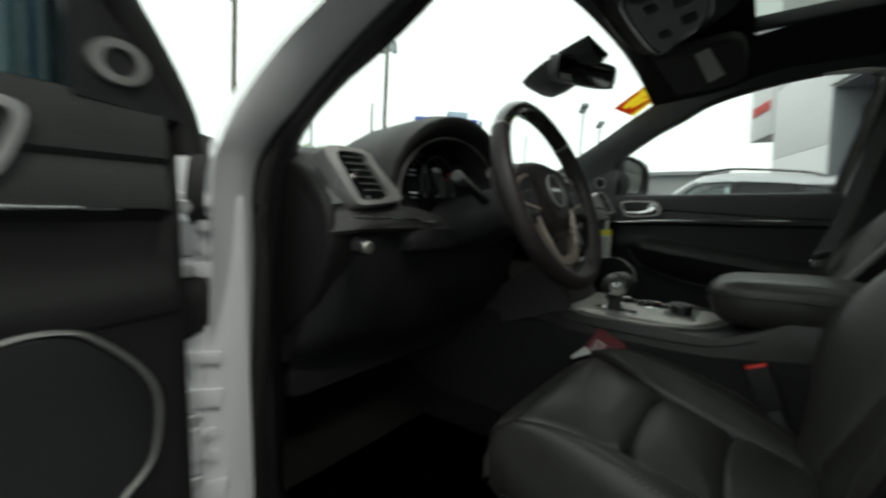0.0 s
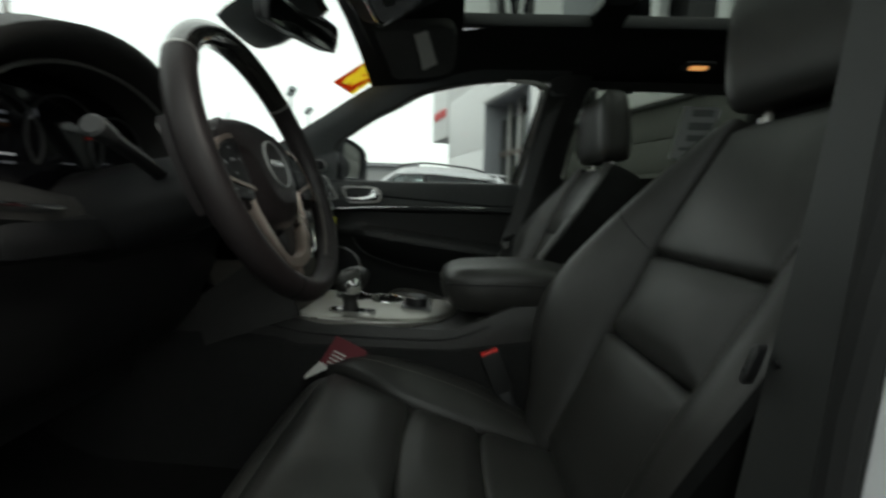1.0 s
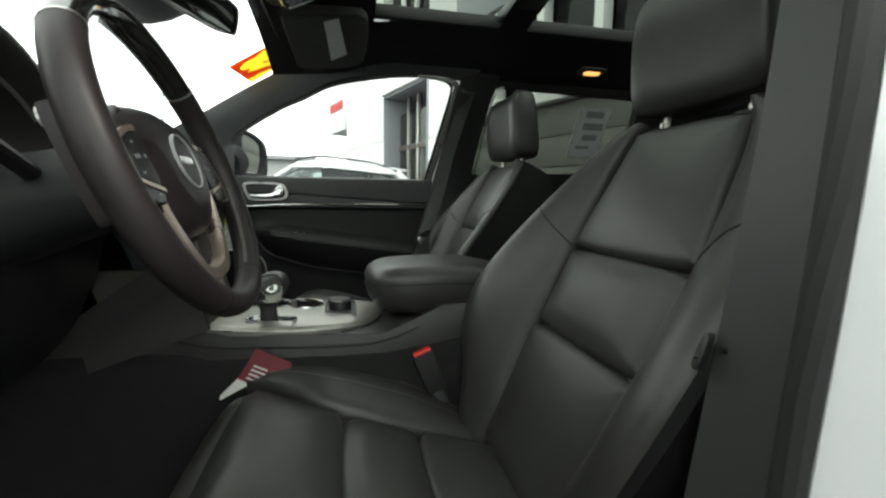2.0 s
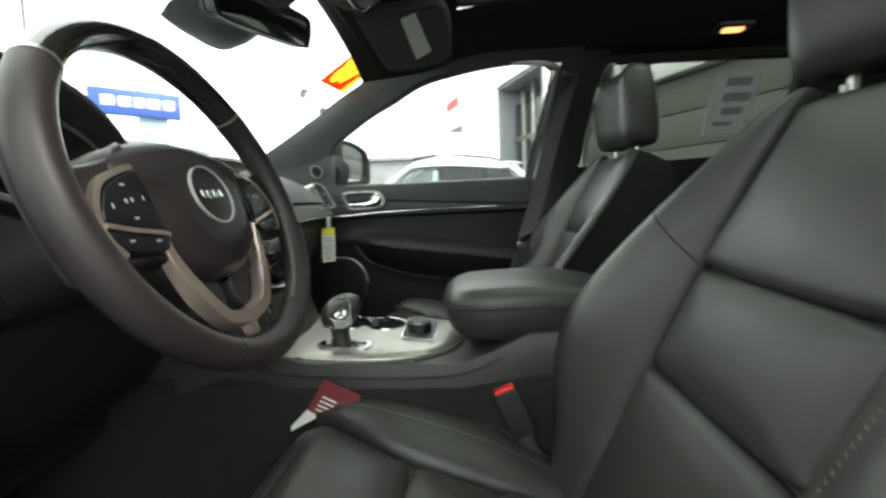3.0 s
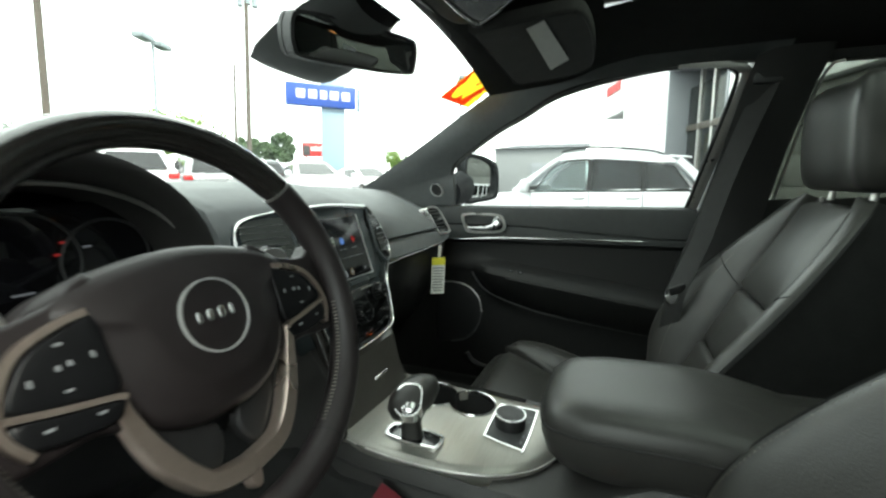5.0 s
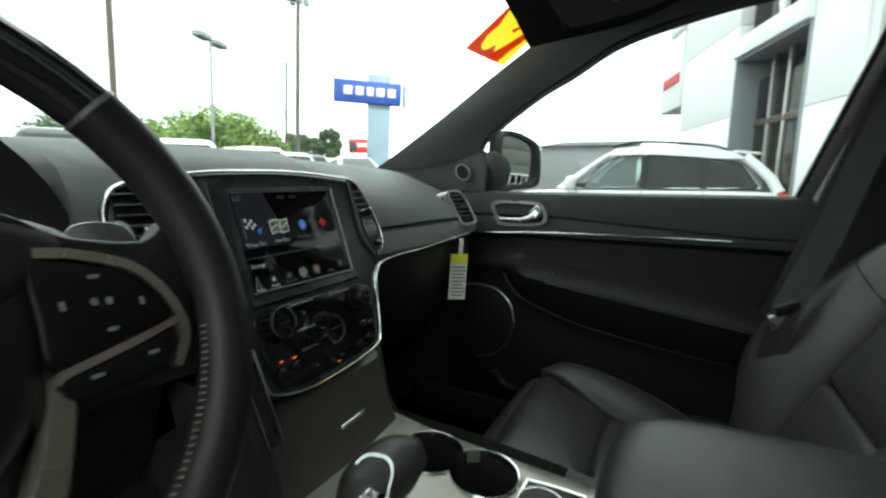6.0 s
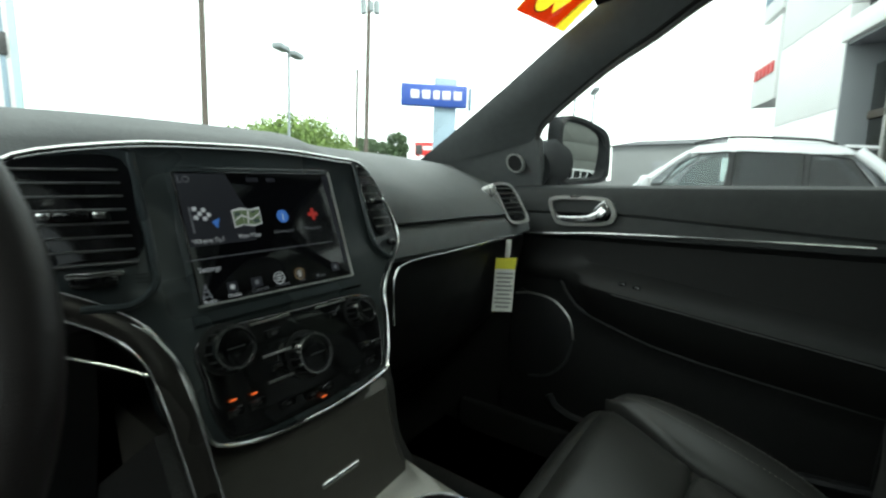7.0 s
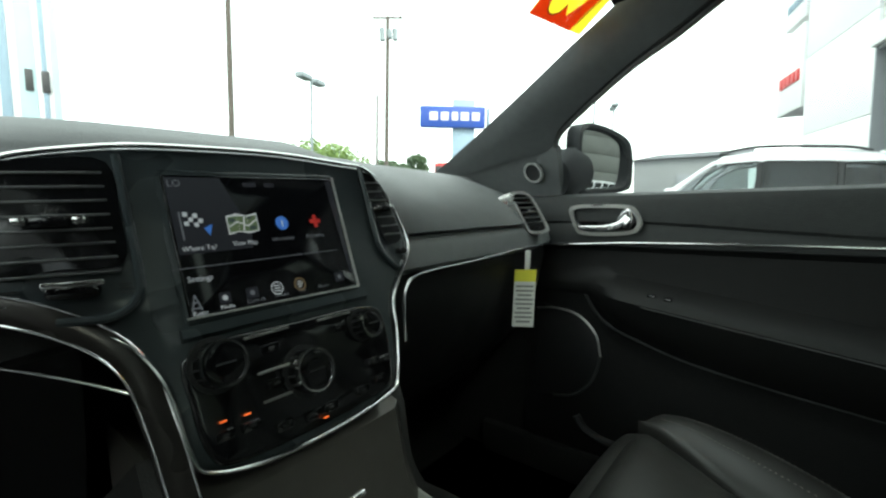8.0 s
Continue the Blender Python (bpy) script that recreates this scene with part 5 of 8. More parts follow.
part("knob_collar", ring(ck(1.01), ck(0.93), 0, 0.0025, lambda u, v, h: V(u, v - 0.002, 0.850 + 0.16 * (u + 0.086) + h)), CHROME, lever, "chrome collar")
# cup holders
ca = list(np.linspace(-math.pi, math.pi, 72, endpoint=False))
part("cup_rim", loft([[CON(*cup_edge(a, f), h) for a in ca] for f, h in ((1.015, 0.0112), (0.99, 0.0140), (0.96, 0.0132), (0.95, 0.004))], caps=False), CHROME_S, console, "chrome cup holder rim")
part("cup_holder", loft([[CON(*cup_edge(a, f), h) for a in ca] for f, h in ((0.96, 0.010), (0.93, -0.03), (0.90, -0.086), (0.60, -0.088), (0.05, -0.088))], caps=False), RUBBER, console, "deep black double cup holder")
# red light reflected inside the cup, put in as a red disc
part("cup_mat", loft([[CON(CC[0] + 0.032 * math.cos(a), 0.347 + 0.032 * math.sin(a), h) for a in ca[::3]] for h in (-0.088, -0.084)]), CUP_GLOW, console, "red rubber cup mat")
# rotary selector
rp = outline([(-0.050, 0.232), (0.056, 0.232), (0.066, 0.240), (0.060, 0.292), (0.048, 0.300), (-0.036, 0.300), (-0.048, 0.292), (-0.058, 0.242)], 4)
rp = [(u + 0.006, v) for u, v in rp]
part("selector_frame", ring(rp, [(0.008 + (u - 0.008) * 0.95, 0.266 + (v - 0.266) * 0.92) for u, v in rp], 0.008, 0.0150, CON), CHROME_S, console, "chrome selector frame")
part("selector_panel", puff([(0.008 + (u - 0.008) * 0.96, 0.266 + (v - 0.266) * 0.93) for u, v in rp], 0.0125, 0.001, CON, rings=1, back=-0.006), PLASTIC_G, console)
rk = [(0.010 + 0.025 * math.cos(a), 0.268 + 0.025 * math.sin(a)) for a in np.linspace(0, 2 * math.pi, 28, endpoint=False)]
kb = part("selector_knob", puff(rk, 0.036, 0.004, CON, rings=2, back=0.0), PLASTIC, console, "black rotary selector")
part("selector_ring", ring([(0.010 + (u - 0.010) * 1.02, 0.268 + (v - 0.268) * 1.02) for u, v in rk], [(0.010 + (u - 0.010) * 0.9, 0.268 + (v - 0.268) * 0.95) for u, v in rk], 0.0315, 0.0345, CON), CHROME_S, kb, "chrome top ring")
for u, w in ((-0.032, 0.008), (-0.014, 0.010), (0.030, 0.008), (0.046, 0.008)):
    part("selector_mark", flat(rrect(w, 0.003, 0.0008, cx=u, cy=0.241), CON, 0.0137), LIT_D, console, smooth=0)
# armrest
ARM = lambda u, v, h: V(u, v, 0.843 + h + 0.02 * (0.2 - v) - 1.1 * max(0.0, 0.04 - v) ** 2 * (v > -0.12) - 0.0282 * (v <= -0.12))
ao = outline([(-0.112, 0.10), (-0.106, 0.165), (-0.082, 0.200), (0.0, 0.212), (0.090, 0.205), (0.118, 0.170), (0.126, 0.10), (0.126, -0.10), (0.126, -0.27), (0.10, -0.30), (-0.09, -0.30), (-0.112, -0.27), (-0.112, -0.10)], 5)
part("armrest_lid", puff(ao, 0.052, 0.030, ARM, crown=0.004, rings=6, back=0.0), LEATHER, console, "padded leather armrest lid")
part("armrest_seam", tube([ARM(u * 1.003, v * 1.002, 0.019) for u, v in ao], 0.0018, loop=True, n=6), RUBBER, console)
R = [[ARM(0.007 + (u - 0.007) * f, (v - 0.2) * f + 0.2 - d, h) for u, v in ao] for f, h, d in ((1.0, 0.016, 0), (1.0, -0.006, 0.002), (0.985, -0.020, 0.006), (0.95, -0.034, 0.018), (0.90, -0.042, 0.032))]
part("armrest_base", loft(R), LEATHER, console)

# ---- seats ----
def fine(rings, along=3, across=2):
    """The same skin with more rings and more points, rounded between the given ones."""
    rows = [curve(r, across, loop=True) for r in rings]
    cols = [curve([r[k] for r in rows], along) for k in range(len(rows[0]))]
    return [[c[i] for c in cols] for i in range(len(cols[0]))]


CH_C, CH_B = LEATHER_C, LEATHER


def lerp_cushion(v):
    """Height of the cushion's skin: it falls towards the back and rounds over at the front."""
    return float(np.interp(v, [p.x for p in CUSHION_LINE], [p.z for p in CUSHION_LINE]))


CUSHION_LINE = curve([(-0.12, 0, 0.544), (-0.06, 0, 0.560), (0.0, 0, 0.578), (0.14, 0, 0.617), (0.26, 0, 0.654), (0.36, 0, 0.680), (0.43, 0, 0.688), (0.49, 0, 0.682)], 6)


def make_seat(name, label, belt_side, drop=0.0):
    """A bucket seat, built round x = 0 in the car's own y and z. belt_side: the side (1 or -1) next to the door; drop: how much lower the cushion is set."""
    root = new(name)
    tagged(root, label, "car seat", "front seats")
    Z0, LEAN = 0.66, 0.50
    kk = 1 / math.hypot(1, LEAN)

    def back(u, v, h):
        """u across, v the height, h forwards, with the wings wrapped forward."""
        return V(u, -0.015 - LEAN * (v - Z0) + h * kk, v + h * kk * LEAN)

    def p(nm, bm, m, parent=root, label="", smooth=50):
        ob = link_mesh(nm, bm, m, smooth)
        ob.parent = parent
        if label:
            ob["label"] = label
        return ob
    # centre panels, three high
    bk = p("backrest", puff(outline([(-0.19, 0.66), (-0.215, 0.85), (-0.195, 1.0), (-0.145, 1.12), (-0.09, 1.155), (0.09, 1.155), (0.145, 1.12), (0.195, 1.0), (0.215, 0.85), (0.19, 0.66), (0.10, 0.585), (-0.10, 0.585)], 5), -0.010, 0.02, back, rings=3, back=0.105), PLASTIC, label="black seat back shell")
    for (v0, v1, w0, w1) in ((0.610, 0.814, 0.126, 0.140), (0.820, 0.950, 0.141, 0.143), (0.956, 1.158, 0.143, 0.118)):
        o = outline([(-w0 + 0.012, v0), (0, v0 - 0.004), (w0 - 0.012, v0), (w0, v0 + 0.018), ((w0 + w1) / 2, (v0 + v1) / 2), (w1, v1 - 0.018), (w1 - 0.012, v1), (0, v1 + 0.003), (-w1 + 0.012, v1), (-w1, v1 - 0.018), (-(w0 + w1) / 2, (v0 + v1) / 2), (-w0, v0 + 0.018)], 4)
        p("back_panel", puff(o, 0.012, 0.016, back, crown=0.008, rings=5, back=0.02), CH_C, bk, "perforated leather back panel")
    for s in (-1, 1):
        # wing: rings up the back, each a rounded section from the panel's edge outwards
        R, R2 = [], []
        for v, wi, wo, hf, hb in ((0.60, 0.118, 0.215, 0.030, 0.10), (0.68, 0.125, 0.240, 0.060, 0.10), (0.74, 0.134, 0.272, 0.088, 0.10), (0.80, 0.140, 0.290, 0.098, 0.10), (0.86, 0.143, 0.292, 0.092, 0.10), (0.92, 0.145, 0.284, 0.078, 0.10), (0.98, 0.145, 0.268, 0.062, 0.10), (1.04, 0.141, 0.245, 0.046, 0.10), (1.10, 0.132, 0.215, 0.030, 0.095), (1.145, 0.118, 0.185, 0.018, 0.085), (1.170, 0.100, 0.150, 0.005, 0.06)):
            sec = [(wi, -0.02), (wi + 0.002, 0.010), (wi + 0.25 * (wo - wi), 0.016 + hf * 0.30), (wi + 0.58 * (wo - wi), 0.010 + hf * 0.78), (wi + 0.80 * (wo - wi), hf), (wi + 0.93 * (wo - wi), hf * 0.96 - 0.004), (wi + 0.94 * (wo - wi), hf * 0.7 - 0.012), (wi, -hb * 0.5)]
            R.append([back(s * u, v, h) for u, h in sec])
            R2.append([back(s * u, v, h) for u, h in ((wi + 0.935 * (wo - wi), hf * 0.95 - 0.004), (wo, hf * 0.75 - 0.012), (wo + 0.006, 0.2 * hf - 0.016), (wo + 0.007, -0.04), (wo + 0.004, -0.08), (wo - 0.018, -hb - 0.022), (wi, -hb - 0.022), (wi, -0.04))])
        wg = p("bolster", loft(fine(R)), CH_B, bk, "smooth leather side bolster", 60)
        p("side_cover", loft(fine(R2)), COVER, bk, "black velour side cover", 60)
        # pale stitching along the wing's edge
        fs = 0.40 if s == belt_side else 0.80
        edge = curve([back(s * (wi + fs * (wo - wi)), v, (hf if fs > 0.5 else 0.0145 + 0.53 * hf) + 0.0006) for v, wi, wo, hf in ((0.70, 0.130, 0.240, 0.065), (0.80, 0.140, 0.290, 0.098), (0.92, 0.145, 0.284, 0.078), (1.04, 0.141, 0.245, 0.046), (1.145, 0.118, 0.185, 0.018))], 40)
        for a, c in zip(edge[::2], edge[1::2]):
            p("stitch", cyl(a, a.lerp(c, 0.8), 0.00042, n=4), THREAD, wg)
        # cross seam on the wing
        sm = curve([back(s * (wi + f * (wo - wi)), 0.955 + 0.055 * f, h - 0.0012) for f, wi, wo, h in ((0.0, 0.145, 0.274, 0.0115), (0.25, 0.145, 0.271, 0.0365), (0.58, 0.145, 0.265, 0.058), (0.80, 0.144, 0.261, 0.058), (0.92, 0.144, 0.258, 0.0505))], 4)
        p("wing_seam", tube(sm, 0.0016, n=6), RUBBER, wg)
    # head restraint
    HR = []
    for z, w, d0, d1 in ((1.184, 0.104, 0.025, -0.036), (1.191, 0.126, 0.044, -0.048), (1.22, 0.135, 0.054, -0.054), (1.28, 0.135, 0.054, -0.054), (1.335, 0.131, 0.050, -0.052), (1.372, 0.121, 0.037, -0.046), (1.388, 0.096, 0.018, -0.034)):
        yb = -0.285 + 0.08 * (z - 1.20)
        ring_ = []
        for a in np.linspace(0, 2 * math.pi, 28, endpoint=False):
            c, s_ = math.cos(a), math.sin(a)
            cx = math.copysign(abs(c) ** 0.42, c) * w
            dy = (d0 + d1) / 2 + math.copysign(abs(s_) ** 0.5, s_) * (d0 - d1) / 2
            ring_.append(V(cx, yb + dy - 0.022 * (1 - (cx / w) ** 2) * (s_ > 0), z))
        HR.append(ring_)
    hr = p("head_restraint", loft(fine(HR, 3, 1)), LEATHER, label="padded leather head restraint", smooth=70)
    for s in (-1, 1):
        p("post", cyl((s * 0.083, -0.284, 1.13), (s * 0.083, -0.294, 1.215), 0.0058, n=12), SATIN, hr, "bright metal post")
        p("post_guide", box((s * 0.083, -0.280, 1.160), (0.028, 0.024, 0.010), 0.003), PLASTIC, hr, "black post guide")
        p("guide_cap", box((s * 0.083 - 0.016, -0.268, 1.166), (0.006, 0.006, 0.010), 0.001), SATIN, hr, "small bright release button")
    # cushion
    CU = lambda u, v, h: V(u, v, lerp_cushion(v) - drop + h)
    cu = p("cushion", puff(outline([(-0.225, -0.05), (-0.235, 0.15), (-0.238, 0.33), (-0.225, 0.435), (-0.15, 0.468), (0.15, 0.468), (0.225, 0.435), (0.238, 0.33), (0.235, 0.15), (0.225, -0.05), (0.1, -0.09), (-0.1, -0.09)], 5), 0.006, 0.03, CU, rings=3, back=0.10), LEATHER, label="leather seat cushion", smooth=60)
    for (v0, v1, w0, w1) in ((-0.075, 0.134, 0.112, 0.128), (0.140, 0.257, 0.129, 0.137), (0.263, 0.474, 0.138, 0.208)):
        o = outline([(-w0 + 0.012, v0), (0, v0 - 0.003), (w0 - 0.012, v0), (w0, v0 + 0.018), ((w0 + w1) / 2, (v0 + v1) / 2), (w1, v1 - 0.03), (w1 - 0.02, v1), (0, v1 + 0.010), (-w1 + 0.02, v1), (-w1, v1 - 0.03), (-(w0 + w1) / 2, (v0 + v1) / 2), (-w0, v0 + 0.018)], 4)
        wrap = lambda u, v, h: CU(u, v, h - 0.5 * max(0, v - 0.40) ** 1.5 * 8)
        p("cushion_panel", puff(o, 0.026, 0.018, wrap, crown=0.010, rings=5, back=0.03), CH_C, cu, "perforated leather cushion panel")
    RIDGE = ((-0.055, 0.120, 0.205, 0.012), (0.0, 0.125, 0.225, 0.020), (0.07, 0.130, 0.240, 0.036), (0.14, 0.135, 0.248, 0.050), (0.22, 0.139, 0.252, 0.053), (0.29, 0.150, 0.252, 0.051), (0.35, 0.178, 0.250, 0.044), (0.395, 0.200, 0.246, 0.033), (0.430, 0.214, 0.236, 0.008))
    for s in (-1, 1):
        R = []
        for v, wi, wo, hf in RIDGE:
            sec = [(wi, -0.03), (wi + 0.001, 0.018), (wi + 0.20 * (wo - wi), 0.020 + hf * 0.30), (wi + 0.5 * (wo - wi), 0.008 + hf * 0.82), (wi + 0.74 * (wo - wi), hf * 1.12), (wi + 0.92 * (wo - wi), hf * 1.12 - 0.001), (wo + 0.002, hf * 0.75 - 0.010), (wo + 0.004, -0.03), (wo - 0.01, -0.10), (wi, -0.10)]
            R.append([CU(s * u, v, h) for u, h in sec])
        cb = p("cushion_bolster", loft(fine(R)), LEATHER, cu, "smooth leather cushion bolster", 60)
        for f_ in (0.52, 0.90):
            st = curve([CU(s * (wi + f_ * (wo - wi)), v, (hf * 0.86 + 0.008 if f_ < 0.6 else hf * 1.13) + 0.0004) for v, wi, wo, hf in RIDGE[1:-1]], 20)
            for a, c in zip(st[::2], st[1::2]):
                p("stitch", cyl(a, a.lerp(c, 0.8), 0.0007, n=4), THREAD, cb)
    p("seat_base", box((0, 0.20, 0.495), (0.44, 0.46, 0.10), 0.03), PLASTIC)
    for s in (-1, 1):
        p("seat_track", box((s * 0.18, 0.17, 0.4475), (0.05, 0.56, 0.04), 0.008), PLASTIC)
    p("side_valance", box((belt_side * 0.245, 0.17, 0.555), (0.03, 0.50, 0.10), 0.014), PLASTIC)
    return root


driver_seat = make_seat("driver_seat", "black leather driver's bucket seat with pale stitching", -1)
driver_seat.location = (-0.390, 0, 0)
passenger_seat = make_seat("passenger_seat", "black leather front passenger's bucket seat with pale stitching", 1, 0.012)
passenger_seat.location = (0.408, 0, -0.018)


# ---- doors ----
def door_shape(name, label, side):
    """A front door built round the closed place on the passenger's side; side -1 mirrors it for the driver's."""
    root = new(name)
    tagged(root, label, "car door")

    def p(nm, bm, m, parent=root, lab="", smooth=40, shadow=True):
        if side < 0:
            for v in bm.verts:
                v.co.x = -v.co.x
        ob = link_mesh(nm, bm, m, smooth)
        ob.parent = parent
        ob.visible_shadow = shadow
        if lab:
            ob["label"] = lab
        return ob
    # inner panel: sections along the length, from the belt down; the ledge swells over the pocket
    ys = np.linspace(0.735, -0.085, 42)
    R, U = [], []
    for y in ys:
        arm = min(1, max(0, (0.590 - y) / 0.10))
        arm = arm * arm * (3 - 2 * arm)
        crz = 1.045 - 0.03 * max(0, min(1, (0.45 - y) / 0.45))
        az = 0.910 - 0.135 * max(0, 0.57 - y)
        lowz = float(np.interp(y, (-0.09, 0.089, 0.253, 0.383, 0.517, 0.577), (0.715, 0.733, 0.752, 0.774, 0.817, 0.884)))
        sec = [(0.800, 1.104), (0.778, 1.112), (0.757, 1.106), (0.750, 1.090), (0.751, crz + 0.006), (0.757, crz), (0.754, crz - 0.006), (0.748, 1.012), (0.750, 0.998), (0.762, 0.985), (0.764, 0.955), (0.761, az + 0.032),
               (0.757 - 0.020 * arm, az + 0.016), (0.750 - 0.044 * arm, az + 0.006), (0.747 - 0.052 * arm, az - 0.008), (0.747 - 0.048 * arm, az - 0.022), (0.748 - 0.026 * arm, lowz + 0.40 * (az - 0.022 - lowz)), (0.751 - 0.008 * arm, lowz + 0.002), (0.752, lowz - 0.012), (0.752, lowz - 0.05), (0.752, 0.62), (0.742, 0.54), (0.752, 0.50), (0.800, 0.48)]
        U.append([V(x, y, z) for x, z in sec[:9] + [(0.800, 0.998)]])
        R.append([V(x, y, z) for x, z in [(0.800, 0.996), (0.752, 0.996)] + sec[9:]])
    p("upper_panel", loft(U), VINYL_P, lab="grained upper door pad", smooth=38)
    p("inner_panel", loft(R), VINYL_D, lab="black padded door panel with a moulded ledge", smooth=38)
    p("outer_skin", loft([[V(x, y, z) for y in (0.80 if side > 0 else 0.765, 0.4, 0.0, -0.10)] for x, z in ((0.80, 1.10), (0.885, 1.06), (0.935, 0.9), (0.945, 0.7), (0.93, 0.5), (0.89, 0.42), (0.81, 0.42))], closed=False), WHITE, lab="white painted outer skin")
    p("front_edge", box((0.845 if side > 0 else 0.80, 0.782 if side > 0 else 0.742, 0.77), (0.13 if side > 0 else 0.08, 0.03, 0.64), 0.012), RUBBER if side > 0 else VINYL_D)
    # chrome strip
    line = curve([(0.7475, 0.70 if side > 0 else 0.655, 0.994 if side > 0 else 0.998), (0.7470, 0.60, 0.999), (0.7465, 0.48, 1.006), (0.7465, 0.25, 1.010), (0.7470, 0.05, 1.011)], 6)
    p("chrome_strip", tube(line, 0.0021, n=8, up=(1, 0, 0)), CHROME_S, lab="thin chrome strip")
    # handle
    DP = lambda u, v, h: V(0.7505 - h, u, v)
    ho = outline([(0.618, 1.072), (0.606, 1.086), (0.55, 1.088), (0.487, 1.084), (0.468, 1.066), (0.463, 1.044), (0.478, 1.026), (0.53, 1.020), (0.588, 1.021), (0.604, 1.034)], 5)
    hi = [(0.541 + (u - 0.541) * 0.885, 1.054 + (v - 1.054) * 0.79) for u, v in ho]
    hb = p("handle_bezel", ring(ho, hi, -0.004, 0.009, DP), SATIN, lab="satin silver handle surround")
    p("handle_cup", puff(hi, -0.002, 0.001, DP, rings=1, back=0.02), PIANO, hb)
    hl = curve([(0.742, 0.594, 1.037), (0.738, 0.560, 1.036), (0.734, 0.525, 1.038), (0.733, 0.502, 1.046), (0.737, 0.487, 1.060)], 5)
    p("door_handle", sweep(hl, [(-0.005, 0.006), (-0.003, 0.010), (0.003, 0.010), (0.005, 0.006), (0.005, -0.009), (-0.005, -0.009)], up=(0, 0, 1), taper=lambda t: 0.42 + 0.45 * t), CHROME, hb, "chrome pull handle")
    lk = outline([(0.512, 1.054), (0.495, 1.076), (0.484, 1.076), (0.478, 1.050), (0.492, 1.036)], 4)
    p("handle_root", puff(lk, 0.010, 0.003, DP, rings=2, back=0.0), CHROME, hb)
    # loudspeaker grille with its silver arc
    so = outline([(0.70, 0.835), (0.655, 0.842), (0.60, 0.832), (0.560, 0.795), (0.549, 0.745), (0.565, 0.690), (0.605, 0.645), (0.66, 0.628), (0.715, 0.635)], 5)
    if side < 0:
        so = outline([(0.594, 0.886), (0.634, 0.884), (0.660, 0.868), (0.690, 0.836), (0.706, 0.805), (0.707, 0.770), (0.697, 0.733), (0.667, 0.708), (0.62, 0.695), (0.56, 0.705), (0.51, 0.745), (0.495, 0.81), (0.53, 0.868)], 5)
    SP = lambda u, v, h: V(0.7515 - h, u, v)
    sg = p("speaker_grille", puff(so, 0.005, 0.004, SP, rings=3, back=0.01), PLASTIC)
    ar = curve([SP(u, v, 0.005) for u, v in (((0.70, 0.838), (0.655, 0.844), (0.598, 0.834), (0.557, 0.796), (0.545, 0.745)) if side > 0 else ((0.53, 0.870), (0.594, 0.889), (0.636, 0.887), (0.662, 0.871), (0.693, 0.838), (0.709, 0.806), (0.710, 0.770), (0.700, 0.732), (0.669, 0.705)))], 6)
    p("speaker_arc", tube(ar, 0.0026, n=8, up=(1, 0, 0)), SATIN, sg, "thin silver arc")
    ar = curve([SP(u, v, 0.004) for u, v in ((0.545, 0.745), (0.562, 0.686), (0.604, 0.640), (0.66, 0.623))], 6)
    p("speaker_edge", tube(ar, 0.003, n=8, up=(1, 0, 0)), PLASTIC_G, sg)
    # switches on the ledge, seam of the ledge, map pocket
    for u in (0.435, 0.405):
        p("window_switch", box((0.722, u, 0.910 - 0.135 * (0.57 - u) + 0.010), (0.020, 0.016, 0.008), 0.003), PIANO)
    sm = curve([(0.6955, y, 0.910 - 0.135 * (0.57 - y) - 0.012) for y in (0.45, 0.30, 0.15, 0.0, -0.07)], 6)
    p("ledge_seam", tube(sm, 0.0014, n=6), PLASTIC_G)
    # paler tube drawn for the highlight on the ledge's lower edge
    lo = curve([(0.7485, y, z) for y, z in ((0.583, 0.890), (0.560, 0.850), (0.517, 0.815), (0.383, 0.772), (0.253, 0.750), (0.089, 0.731), (-0.07, 0.716))], 5)
    p("ledge_edge", tube(lo, 0.0035, n=6, up=(1, 0, 0)), PLASTIC_G)
    pk = curve([(0.744, y, z) for y, z in ((0.600, 0.590), (0.575, 0.560), (0.50, 0.545), (0.30, 0.555), (0.0, 0.585))], 6)
    p("pocket_lip", tube(pk, 0.010, n=8, up=(1, 0, 0)), PLASTIC)
    return root, p


door_shape("passenger_door", "closed black-trimmed front passenger door with silver handle surround", 1)
tweet = [(0.0225 * math.cos(a), 0.0225 * math.sin(a)) for a in np.linspace(0, 2 * math.pi, 28, endpoint=False)]
TW = lambda u, v, h: V(side_x(1.165 + v) - 0.013 - h, 0.703 + u, 1.165 + v)
part("tweeter", puff([(u * 0.9, v * 0.9) for u, v in tweet], 0.006, 0.003, TW, rings=3), PLASTIC, car_body, "small round loudspeaker")
part("tweeter_ring", ring(tweet, [(u * 0.85, v * 0.85) for u, v in tweet], -0.004, 0.009, TW), SILVER_P, car_body, "silver loudspeaker ring")

# the driver's door, swung open
driver_door, _q = door_shape("driver_door", "open white driver's door with black trim and a large speaker", -1)
sail = [[V(x, y, z) for y, z in ((0.656, 1.10), (0.660, 1.25), (0.690, 1.215), (0.732, 1.155), (0.762, 1.112), (0.772, 1.09))] for x in (0.752, 0.80)]
_q("corner_panel", loft(sail), PLASTIC)
tw2 = [(0.026 * math.cos(a), 0.021 * math.sin(a)) for a in np.linspace(0, 2 * math.pi, 28, endpoint=False)]
TD = lambda u, v, h: V(0.752 - h, 0.692 + u, 1.137 + v)
_q("tweeter", puff([(u * 0.62, v * 0.66) for u, v in tw2], 0.004, 0.003, TD, rings=3), PLASTIC)
